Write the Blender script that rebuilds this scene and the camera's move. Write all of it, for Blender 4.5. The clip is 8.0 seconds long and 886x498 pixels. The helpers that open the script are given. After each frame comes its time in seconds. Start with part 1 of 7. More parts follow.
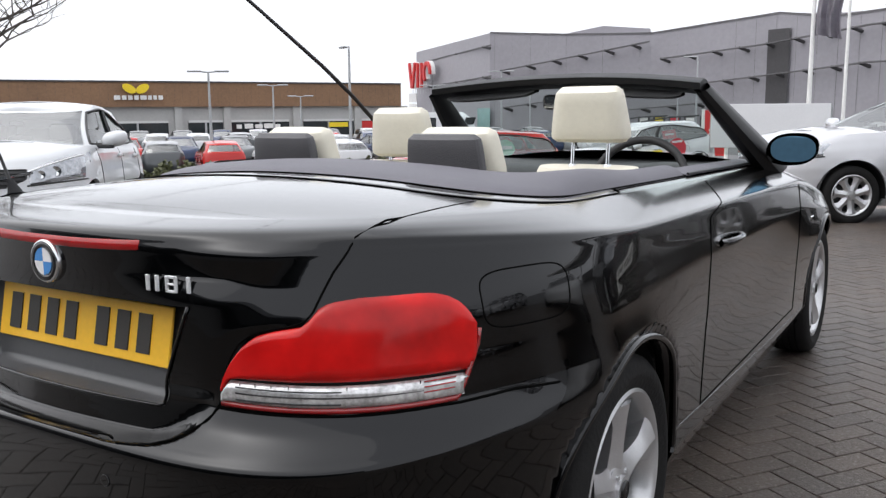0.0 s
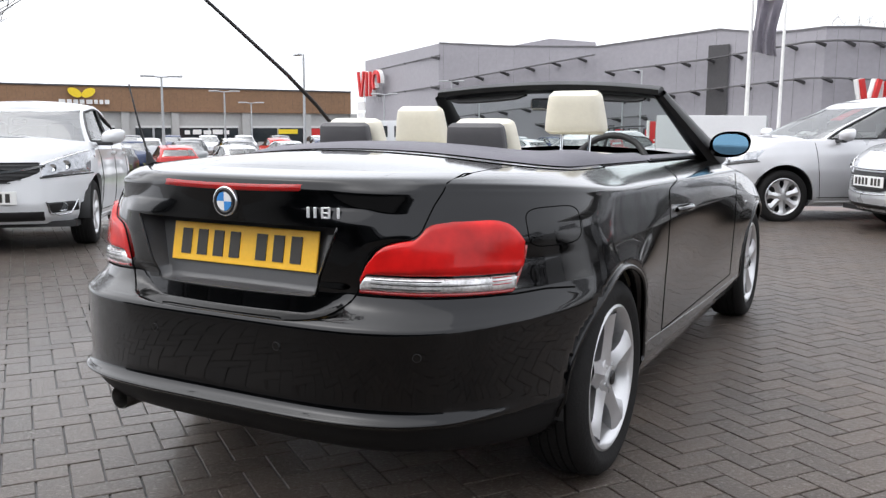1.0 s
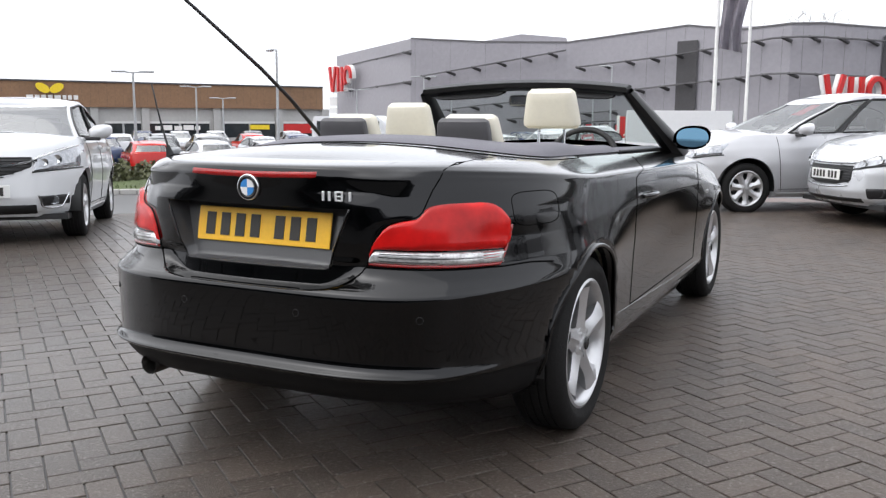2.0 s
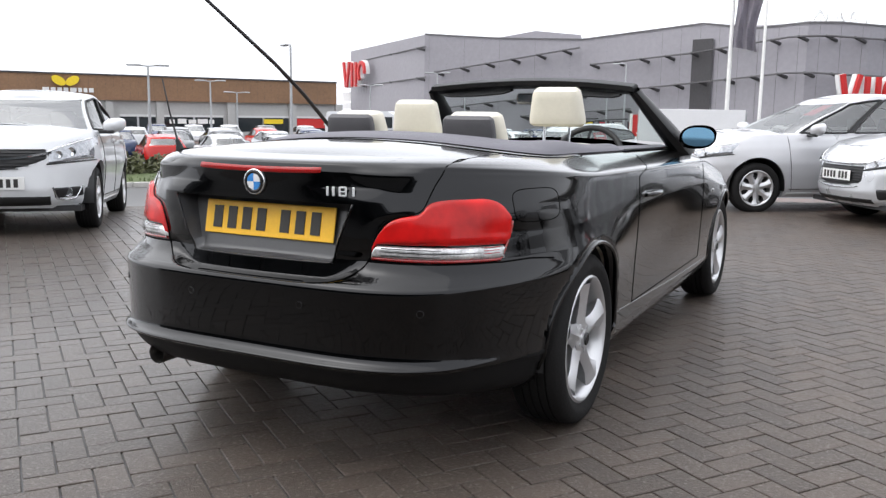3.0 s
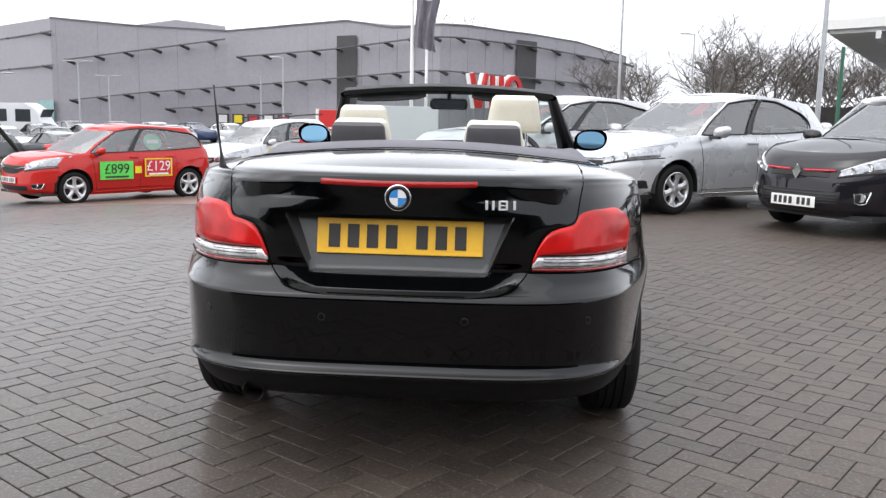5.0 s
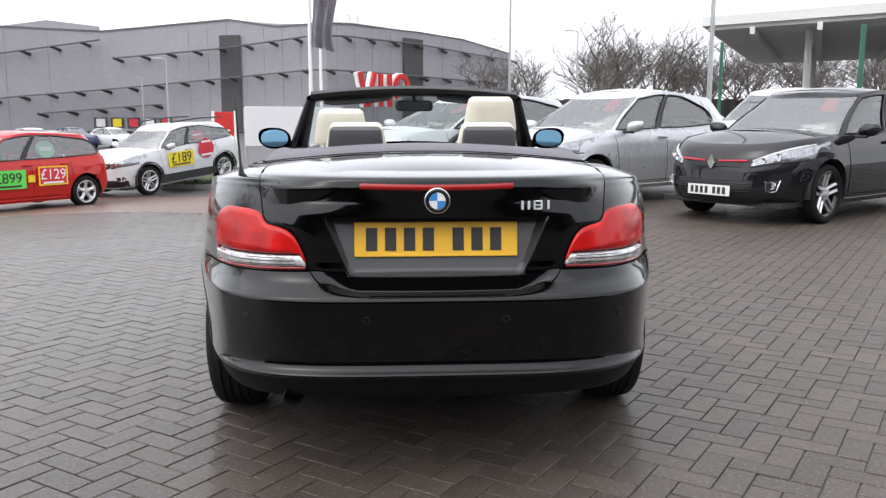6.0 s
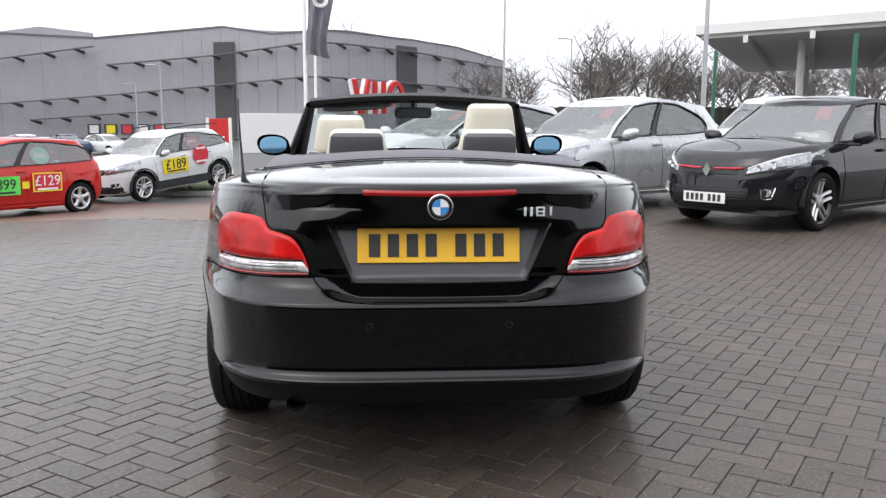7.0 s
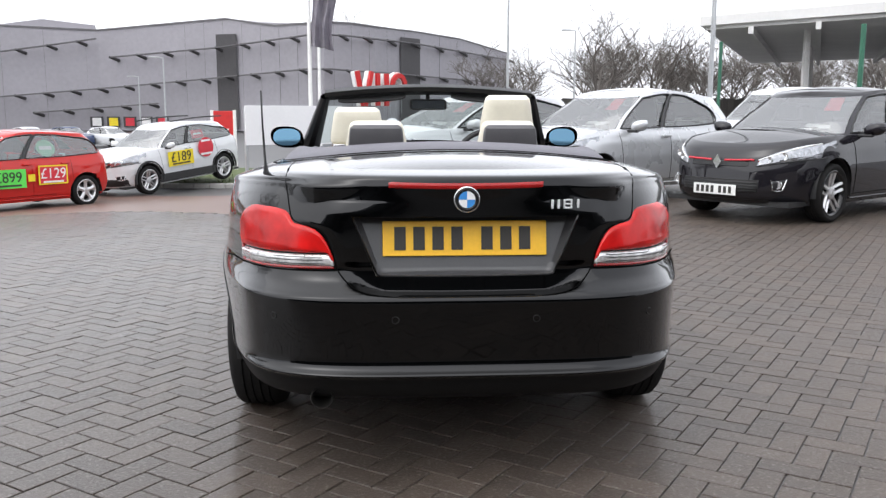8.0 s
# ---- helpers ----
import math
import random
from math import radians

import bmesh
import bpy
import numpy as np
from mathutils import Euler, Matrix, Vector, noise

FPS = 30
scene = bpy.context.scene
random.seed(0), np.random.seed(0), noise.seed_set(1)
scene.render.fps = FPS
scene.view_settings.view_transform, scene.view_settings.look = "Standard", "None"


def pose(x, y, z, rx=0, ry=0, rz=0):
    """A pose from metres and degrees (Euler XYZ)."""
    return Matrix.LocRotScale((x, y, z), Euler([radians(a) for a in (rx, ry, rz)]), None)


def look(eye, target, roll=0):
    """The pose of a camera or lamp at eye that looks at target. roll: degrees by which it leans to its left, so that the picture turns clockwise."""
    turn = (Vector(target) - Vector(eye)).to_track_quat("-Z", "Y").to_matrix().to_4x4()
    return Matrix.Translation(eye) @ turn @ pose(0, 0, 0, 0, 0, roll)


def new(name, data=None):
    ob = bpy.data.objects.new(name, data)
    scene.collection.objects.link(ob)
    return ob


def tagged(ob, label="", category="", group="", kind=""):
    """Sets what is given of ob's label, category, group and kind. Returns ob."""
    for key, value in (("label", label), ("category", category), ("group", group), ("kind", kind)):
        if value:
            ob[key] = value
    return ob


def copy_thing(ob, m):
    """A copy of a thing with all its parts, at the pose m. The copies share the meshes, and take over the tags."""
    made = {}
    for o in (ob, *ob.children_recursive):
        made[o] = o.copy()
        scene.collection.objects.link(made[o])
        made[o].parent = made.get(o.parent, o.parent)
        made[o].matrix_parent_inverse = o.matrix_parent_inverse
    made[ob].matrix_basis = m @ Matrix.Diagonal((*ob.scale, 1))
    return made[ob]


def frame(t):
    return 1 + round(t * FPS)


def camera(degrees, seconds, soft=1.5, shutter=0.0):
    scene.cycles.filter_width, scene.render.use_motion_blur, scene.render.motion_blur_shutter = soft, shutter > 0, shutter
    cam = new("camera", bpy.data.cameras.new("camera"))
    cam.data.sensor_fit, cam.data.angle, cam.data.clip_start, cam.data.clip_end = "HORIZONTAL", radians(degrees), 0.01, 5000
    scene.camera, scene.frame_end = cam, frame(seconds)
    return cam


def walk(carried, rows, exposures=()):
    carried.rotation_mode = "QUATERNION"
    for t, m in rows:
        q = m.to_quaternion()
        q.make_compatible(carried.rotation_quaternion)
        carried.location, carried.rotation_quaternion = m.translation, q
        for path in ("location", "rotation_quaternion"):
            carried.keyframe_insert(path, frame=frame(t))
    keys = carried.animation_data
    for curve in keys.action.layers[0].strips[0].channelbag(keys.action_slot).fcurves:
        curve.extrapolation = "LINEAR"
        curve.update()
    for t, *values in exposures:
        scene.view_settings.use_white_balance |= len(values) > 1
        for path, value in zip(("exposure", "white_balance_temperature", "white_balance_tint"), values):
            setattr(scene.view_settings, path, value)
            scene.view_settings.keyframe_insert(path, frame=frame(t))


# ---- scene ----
cam = camera(54.5, 8.0, soft=1.35)

PATH = [
    (0, (1.467, -1.029, 1.172), (0.421, 0.647, 0.861), -0.5),
    (0.2, (1.491, -1.229, 1.13), (0.497, 0.477, 0.81), -0.9),
    (0.5, (1.507, -1.499, 1.128), (0.59, 0.24, 0.76), -1.0),
    (0.7, (1.537, -1.646, 1.124), (0.625, 0.098, 0.767), -0.6),
    (1, (1.62, -1.84, 1.119), (0.68, -0.098, 0.829), 0.3),
    (1.5, (1.685, -2.087, 1.115), (0.799, -0.317, 0.831), 0.5),
    (1.7, (1.699, -2.138, 1.117), (0.819, -0.366, 0.82), 0.3),
    (2.8, (1.762, -2.207, 1.12), (0.861, -0.447, 0.815), 0.4),
    (3, (1.769, -2.209, 1.123), (0.863, -0.453, 0.814), 0.8),
    (3.5, (1.654, -2.265, 1.121), (0.792, -0.489, 0.801), 1.5),
    (4, (1.226, -2.465, 1.121), (0.614, -0.588, 0.805), 1.4),
    (4.5, (0.762, -2.518, 1.136), (0.368, -0.581, 0.831), 1.5),
    (5, (0.308, -2.653, 1.161), (0.179, -0.682, 0.85), 1.2),
    (5.2, (0.16, -2.707, 1.174), (0.124, -0.732, 0.86), 1.0),
    (6.3, (-0.175, -2.723, 1.175), (-0.039, -0.752, 0.864), -0.2),
    (6.5, (-0.177, -2.722, 1.175), (-0.044, -0.748, 0.875), -0.5),
    (7, (-0.178, -2.728, 1.173), (-0.039, -0.755, 0.877), 0.2),
    (7.5, (-0.182, -2.73, 1.17), (-0.05, -0.757, 0.87), 0.2),
    (8, (-0.25, -2.696, 1.171), (-0.117, -0.725, 0.857), 0.1),
]
walk(cam, [(t, look(eye, target, roll)) for t, eye, target, roll in PATH],
     [(0, 0.50), (0.4, 0.66), (1.0, 0.80), (1.5, 0.70), (3.0, 0.78), (5.0, 0.82), (7.0, 0.72), (8.0, 0.84)])

# ---------------------------------------------------------------- light
world = bpy.data.worlds.new("overcast_sky")
scene.world = world
world.use_nodes = True
wn, wl = world.node_tree.nodes, world.node_tree.links
sky = wn.new("ShaderNodeTexSky")
sky.sky_type = 'NISHITA'
sky.sun_disc = False
sky.sun_elevation = radians(59)
sky.sun_rotation = radians(-128)
sky.air_density, sky.dust_density, sky.ozone_density = 1.0, 6.0, 1.0
soft_sky = wn.new("ShaderNodeHueSaturation")
soft_sky.inputs["Saturation"].default_value = 0.12
wl.new(sky.outputs["Color"], soft_sky.inputs["Color"])
cloud = wn.new("ShaderNodeMixRGB")
cloud.inputs["Fac"].default_value = 0.62
cloud.inputs["Color2"].default_value = (8.95, 9.25, 10.0, 1)
wl.new(soft_sky.outputs["Color"], cloud.inputs["Color1"])
wl.new(cloud.outputs["Color"], wn["Background"].inputs["Color"])
wn["Background"].inputs["Strength"].default_value = 0.13

sun = new("sun", bpy.data.lights.new("sun", 'SUN'))
sun.data.energy, sun.data.angle, sun.data.color = 0.55, radians(100), (1.0, 0.98, 0.95)
sun.matrix_world = look((-3.6, -2.8, 7.6), (0, 0, 0))
scene.view_settings.exposure = 0.70


# ---------------------------------------------------------------- materials
def mat(name, color, rough=0.5, metal=0.0, coat=0.0, vary=0.12, scale=8.0, bump=0.0, bump_scale=60.0, fine=None, spec=0.5, island=0.0, coords="Object"):
    """A surface with two scales of colour and gloss variation, and fine relief."""
    m = bpy.data.materials.new(name)
    m.use_nodes = True
    n, l = m.node_tree.nodes, m.node_tree.links
    b = n["Principled BSDF"]
    b.inputs["Metallic"].default_value = metal
    b.inputs["Coat Weight"].default_value = coat
    b.inputs["Coat Roughness"].default_value = 0.03
    b.inputs["Specular IOR Level"].default_value = spec
    tc = n.new("ShaderNodeTexCoord")
    n1 = n.new("ShaderNodeTexNoise")
    n1.inputs["Scale"].default_value, n1.inputs["Detail"].default_value = scale, 5
    n2 = n.new("ShaderNodeTexNoise")
    n2.inputs["Scale"].default_value, n2.inputs["Detail"].default_value = fine or scale * 14, 3
    l.new(tc.outputs[coords], n1.inputs["Vector"])
    l.new(tc.outputs[coords], n2.inputs["Vector"])
    mix = n.new("ShaderNodeMixRGB")
    mix.inputs["Fac"].default_value = 0.45
    l.new(n1.outputs["Fac"], mix.inputs["Color1"])
    l.new(n2.outputs["Fac"], mix.inputs["Color2"])
    ramp = n.new("ShaderNodeValToRGB")
    lo, hi = [max(0, c * (1 - vary)) for c in color], [min(1, c * (1 + vary)) for c in color]
    ramp.color_ramp.elements[0].position, ramp.color_ramp.elements[1].position = 0.3, 0.7
    ramp.color_ramp.elements[0].color, ramp.color_ramp.elements[1].color = (*lo, 1), (*hi, 1)
    l.new(mix.outputs["Color"], ramp.inputs["Fac"])
    out = ramp.outputs["Color"]
    if island:
        geo, oi, add = n.new("ShaderNodeNewGeometry"), n.new("ShaderNodeObjectInfo"), n.new("ShaderNodeMath")
        add.operation = 'ADD'
        l.new(geo.outputs["Random Per Island"], add.inputs[0])
        l.new(oi.outputs["Random"], add.inputs[1])
        fr = n.new("ShaderNodeMath")
        fr.operation = 'FRACT'
        l.new(add.outputs[0], fr.inputs[0])
        mr = n.new("ShaderNodeMapRange")
        mr.inputs["To Min"].default_value, mr.inputs["To Max"].default_value = 1 - island, 1 + island
        l.new(fr.outputs[0], mr.inputs["Value"])
        hs = n.new("ShaderNodeHueSaturation")
        l.new(mr.outputs["Result"], hs.inputs["Value"])
        l.new(out, hs.inputs["Color"])
        out = hs.outputs["Color"]
    l.new(out, b.inputs["Base Color"])
    rr = n.new("ShaderNodeMapRange")
    rr.inputs["To Min"].default_value, rr.inputs["To Max"].default_value = max(0.01, rough * 0.8), min(1, rough * 1.2)
    l.new(n1.outputs["Fac"], rr.inputs["Value"])
    l.new(rr.outputs["Result"], b.inputs["Roughness"])
    if bump:
        n3 = n.new("ShaderNodeTexNoise")
        n3.inputs["Scale"].default_value, n3.inputs["Detail"].default_value = bump_scale, 4
        l.new(tc.outputs[coords], n3.inputs["Vector"])
        bp = n.new("ShaderNodeBump")
        bp.inputs["Strength"].default_value, bp.inputs["Distance"].default_value = bump, 0.01
        l.new(n3.outputs["Fac"], bp.inputs["Height"])
        l.new(bp.outputs["Normal"], b.inputs["Normal"])
    return m


def paint(name, color, metal=0.0, rough=0.35, drops=0.0):
    """Lacquered car paint, with flakes when metallic, beaded rain water and thin road dirt."""
    m = mat(name, color, rough=rough, metal=metal, coat=1.0, vary=0.06, scale=3.0, fine=400, spec=0.5 if metal else 0.0)
    n, l = m.node_tree.nodes, m.node_tree.links
    b = n["Principled BSDF"]
    tc = n.new("ShaderNodeTexCoord")
    if drops:
        vo = n.new("ShaderNodeTexVoronoi")
        vo.inputs["Scale"].default_value = 95
        l.new(tc.outputs["Object"], vo.inputs["Vector"])
        big = n.new("ShaderNodeTexNoise")
        big.inputs["Scale"].default_value = 5
        l.new(tc.outputs["Object"], big.inputs["Vector"])
        thr = n.new("ShaderNodeMapRange")
        thr.inputs["From Min"].default_value, thr.inputs["From Max"].default_value = 0.45, 0.75
        thr.inputs["To Min"].default_value, thr.inputs["To Max"].default_value = 0.02, 0.40
        l.new(big.outputs["Fac"], thr.inputs["Value"])
        sub = n.new("ShaderNodeMath")
        sub.operation = 'SUBTRACT'
        l.new(thr.outputs["Result"], sub.inputs[0])
        l.new(vo.outputs["Distance"], sub.inputs[1])
        mx = n.new("ShaderNodeMath")
        mx.operation = 'MAXIMUM'
        mx.inputs[1].default_value = 0
        l.new(sub.outputs[0], mx.inputs[0])
        bp = n.new("ShaderNodeBump")
        bp.inputs["Strength"].default_value, bp.inputs["Distance"].default_value = drops, 0.004
        l.new(mx.outputs[0], bp.inputs["Height"])
        l.new(bp.outputs["Normal"], b.inputs["Coat Normal"])
        l.new(bp.outputs["Normal"], b.inputs["Normal"])
    return m


def glass_mat(name, tint=(0.75, 0.82, 0.8), gloss=1.0):
    m = bpy.data.materials.new(name)
    m.use_nodes = True
    n, l = m.node_tree.nodes, m.node_tree.links
    n.remove(n["Principled BSDF"])
    tr, gl, fr, mx = n.new("ShaderNodeBsdfTransparent"), n.new("ShaderNodeBsdfGlossy"), n.new("ShaderNodeFresnel"), n.new("ShaderNodeMixShader")
    tr.inputs["Color"].default_value = (*tint, 1)
    gl.inputs["Roughness"].default_value = 0.02
    fr.inputs["IOR"].default_value = 1.2 + 0.35 * gloss
    l.new(fr.outputs["Fac"], mx.inputs["Fac"])
    l.new(tr.outputs[0], mx.inputs[1])
    l.new(gl.outputs[0], mx.inputs[2])
    l.new(mx.outputs[0], n["Material Output"].inputs["Surface"])
    return m


def emit_mat(name, color, strength):
    m = bpy.data.materials.new(name)
    m.use_nodes = True
    b = m.node_tree.nodes["Principled BSDF"]
    b.inputs["Base Color"].default_value = (*color, 1)
    b.inputs["Emission Color"].default_value = (*color, 1)
    b.inputs["Emission Strength"].default_value = strength
    return m


BLACK_PAINT = paint("black_metallic_lacquer", (0.0045, 0.0045, 0.0053), metal=1.0, rough=0.17, drops=0.10)


def rain_film(m, low, high):
    """Standing rain water dulls the gloss where a panel lies flat."""
    n, l = m.node_tree.nodes, m.node_tree.links
    geo, sep, film = n.new("ShaderNodeNewGeometry"), n.new("ShaderNodeSeparateXYZ"), n.new("ShaderNodeMapRange")
    l.new(geo.outputs["Normal"], sep.inputs[0])
    film.inputs["From Min"].default_value, film.inputs["From Max"].default_value = 0.50, 0.90
    film.inputs["To Min"].default_value, film.inputs["To Max"].default_value = low, high
    l.new(sep.outputs["Z"], film.inputs["Value"])
    l.new(film.outputs["Result"], n["Principled BSDF"].inputs["Coat Roughness"])


rain_film(BLACK_PAINT, 0.03, 0.07)
BLACK_PAINT.node_tree.nodes["Principled BSDF"].inputs["Coat IOR"].default_value = 1.42
SILVER_PAINT = paint("silver_paint", (0.56, 0.57, 0.59), metal=0.4, rough=0.28)
GREY_PAINT = paint("warm_silver_paint", (0.58, 0.58, 0.60), metal=0.25, rough=0.3)
WHITE_PAINT = paint("white_paint", (0.66, 0.67, 0.685))
RED_PAINT = paint("red_paint", (0.50, 0.018, 0.014))
CLIO_PAINT = paint("black_gloss_paint", (0.012, 0.011, 0.014), rough=0.25)
BLUE_PAINT = paint("dark_blue_paint", (0.02, 0.035, 0.09))
DARKGREY_PAINT = paint("dark_grey_paint", (0.07, 0.075, 0.08), metal=0.4)
RUBBER = mat("tyre_rubber", (0.013, 0.0125, 0.0125), rough=0.8, vary=0.25, scale=20, bump=0.25, bump_scale=90, spec=0.2)
BLACK_PLASTIC = mat("black_plastic", (0.018, 0.018, 0.019), rough=0.5, vary=0.2, scale=15, bump=0.15, bump_scale=250)
GREY_TRIM = mat("dark_grey_cover", (0.135, 0.13, 0.15), rough=0.6, vary=0.12, scale=12, bump=0.2, bump_scale=300)
GLOSS_BLACK = mat("gloss_black", (0.01, 0.01, 0.011), rough=0.12, vary=0.1)
SEAM = mat("panel_gap", (0.002, 0.002, 0.002), rough=0.9, spec=0.05)
ALLOY = mat("silver_alloy", (0.62, 0.62, 0.63), rough=0.3, metal=0.75, vary=0.08, scale=18, coat=0.4)
CHROME = mat("chrome", (0.78, 0.79, 0.8), rough=0.08, metal=1.0, vary=0.04)
STEEL = mat("galvanised_steel", (0.42, 0.43, 0.44), rough=0.45, metal=0.6, vary=0.15, scale=9)
CREAM = mat("cream_leather", (0.72, 0.68, 0.57), rough=0.5, vary=0.05, scale=6, fine=60, bump=0.08, bump_scale=120)
SEAT_BACK = mat("grey_seat_plastic", (0.085, 0.082, 0.088), rough=0.5, vary=0.1, scale=14, bump=0.2, bump_scale=220)
PLATE_Y = mat("yellow_reflective_plate", (0.92, 0.52, 0.035), rough=0.35, vary=0.07, scale=7, coat=0.3)
PLATE_W = mat("white_reflective_plate", (0.78, 0.78, 0.76), rough=0.35, vary=0.05, scale=7)
INK = mat("black_lettering", (0.03, 0.027, 0.024), rough=0.5)
GLASS = glass_mat("clear_glass", (0.80, 0.86, 0.84))
CAR_GLASS = glass_mat("tinted_car_glass", (0.88, 0.99, 0.97), gloss=4.4)
# gloss raised above real glass to strengthen the reflected sky
SCREEN_GLASS = glass_mat("high_gloss_screen_glass", (0.82, 0.90, 0.90), gloss=9.0)
MIRROR = mat("mirror_glass", (0.12, 0.235, 0.33), rough=0.02, metal=1.0, vary=0.02)


def shade(ob):
    ob.data.shade_smooth()
    return ob


def part(name, bm, material, parent=None, label="", smooth=True, sharp=35):
    """Links a bmesh as one mesh object, under a thing or a part where one is given."""
    me = bpy.data.meshes.new(name)
    if smooth:
        for f in bm.faces:
            f.smooth = True
        for e in bm.edges:
            if len(e.link_faces) == 2 and e.calc_face_angle(0) > radians(sharp):
                e.smooth = False
    bm.to_mesh(me)
    bm.free()
    me.materials.append(material)
    ob = new(name, me)
    if parent:
        ob.parent = parent
    return tagged(ob, label)


def share(name, me, parent, m=None, label=""):
    """Another object on a mesh that is there already."""
    ob = new(name, me)
    ob.parent = parent
    if m is not None:
        ob.matrix_local = m
    return tagged(ob, label)


def thing(name, label, category, m=None, group="", kind=""):
    e = new(name)
    e.empty_display_size = 0.2
    if m is not None:
        e.matrix_world = m
    return tagged(e, label, category, group, kind)


def box(bm, size, at=(0, 0, 0), bevel=0.0, turn=None, segments=1):
    r = bmesh.ops.create_cube(bm, size=1.0)
    vs = r["verts"]
    bmesh.ops.scale(bm, vec=size, verts=vs)
    if bevel:
        es = list({e for v in vs for e in v.link_edges})
        out = bmesh.ops.bevel(bm, geom=es, offset=bevel, segments=segments, affect='EDGES', profile=0.5)
        vs = list({v for f in out["faces"] for v in f.verts} | {v for v in vs if v.is_valid})
    if turn is not None:
        bmesh.ops.transform(bm, matrix=turn, verts=vs)
    bmesh.ops.translate(bm, vec=at, verts=vs)
    return vs


def slab(size, at=(0, 0, 0), bevel=0.0, turn=None, segments=1):
    bm = bmesh.new()
    box(bm, size, at, bevel, turn, segments)
    return bm


def rod(bm, a, b, r0, r1=None, sides=10, caps=True):
    """A tapered round bar from a to b."""
    a, b = Vector(a), Vector(b)
    d = b - a
    q = d.to_track_quat('Z', 'Y').to_matrix().to_4x4()
    m = Matrix.Translation((a + b) / 2) @ q
    return bmesh.ops.create_cone(bm, cap_ends=caps, segments=sides, radius1=r0, radius2=r0 if r1 is None else r1, depth=d.length, matrix=m)["verts"]


def tube(bm, pts, r, sides=6):
    """A round strand along points."""
    pts = [Vector(p) for p in pts]
    rings = []
    up = Vector((0.3, 0.2, 1)).normalized()
    for i, p in enumerate(pts):
        d = (pts[min(i + 1, len(pts) - 1)] - pts[max(i - 1, 0)]).normalized()
        u = d.cross(up)
        u = u.normalized() if u.length > 1e-4 else d.orthogonal().normalized()
        w = d.cross(u)
        rr = r[i] if isinstance(r, (list, tuple)) else r
        rings.append([bm.verts.new(p + rr * (math.cos(k * math.tau / sides) * u + math.sin(k * math.tau / sides) * w)) for k in range(sides)])
    for a, b in zip(rings, rings[1:]):
        for k in range(sides):
            bm.faces.new((a[k], a[(k + 1) % sides], b[(k + 1) % sides], b[k]))
    for ring in (rings[0], rings[-1]):
        bm.faces.new(ring)
    return bm


def grid(bm, rows, closed=False, flip=False):
    """Faces between rows of points. Returns the vertices."""
    vs = [[bm.verts.new(p) for p in row] for row in rows]
    for a, b in zip(vs, vs[1:]):
        n = len(a)
        for k in range(n if closed else n - 1):
            q = (a[k], a[(k + 1) % n], b[(k + 1) % n], b[k])
            bm.faces.new(q[::-1] if flip else q)
    return vs


def lathe(bm, profile, axis="x", sides=40):
    """Turns a profile of (along, radius) about an axis."""
    rows = []
    for along, r in profile:
        row = []
        for k in range(sides):
            c, s = r * math.cos(k * math.tau / sides), r * math.sin(k * math.tau / sides)
            row.append((along, c, s) if axis == "x" else (c, along, s) if axis == "y" else (c, s, along))
        rows.append(row)
    return grid(bm, rows, closed=True)


def extrude(outline, depth, m=None):
    """A flat outline (x, y) with thickness along z."""
    bm = bmesh.new()
    f = bm.faces.new([bm.verts.new((x, y, 0)) for x, y in outline])
    out = bmesh.ops.extrude_face_region(bm, geom=[f])
    bmesh.ops.translate(bm, vec=(0, 0, depth), verts=[v for v in out["geom"] if isinstance(v, bmesh.types.BMVert)])
    bmesh.ops.recalc_face_normals(bm, faces=bm.faces)
    if m is not None:
        bm.transform(m)
    return bm


def step(a, b, x):
    t = min(1.0, max(0.0, (x - a) / (b - a)))
    return t * t * (3 - 2 * t)


def table(x, xs, ys):
    return float(np.interp(x, xs, ys))


def fall(x, y):
    """The lot drops away gently beyond the parked cars."""
    return -0.82 * step(5.5, 18.0, 0.7 * (y - x)) - 0.5 * step(20.0, 36.0, 0.7 * (y - x))

# ---------------------------------------------------------------- cars in general
def cap_angles(count, n):
    """Angles along a quarter superellipse, evenly spaced along its length."""
    th = np.linspace(0, math.pi / 2, 400)
    x, y = np.sin(th) ** (2 / n), np.cos(th) ** (2 / n)
    s = np.r_[0, np.cumsum(np.hypot(np.diff(x), np.diff(y)))]
    return np.interp(np.linspace(0, s[-1], count), s, th)


def rail(yr, yf, w, ya, yb, nr, nf, ca, cm, cb):
    """Half a plan outline from the middle of the tail, along the flank, to the middle of the nose: (x, y) rows."""
    a, b = cap_angles(ca, 2.9), cap_angles(cb, 2.9)
    rear = [(w * math.sin(t) ** (2 / nr), ya - (ya - yr) * max(0, math.cos(t)) ** (2 / nr)) for t in a]
    side = [(w, y) for y in np.linspace(ya, yb, cm + 2)[1:-1]]
    front = [(w * math.sin(t) ** (2 / nf), yb + (yf - yb) * max(0, math.cos(t)) ** (2 / nf)) for t in b[::-1]]
    return np.array(rear + side + front)


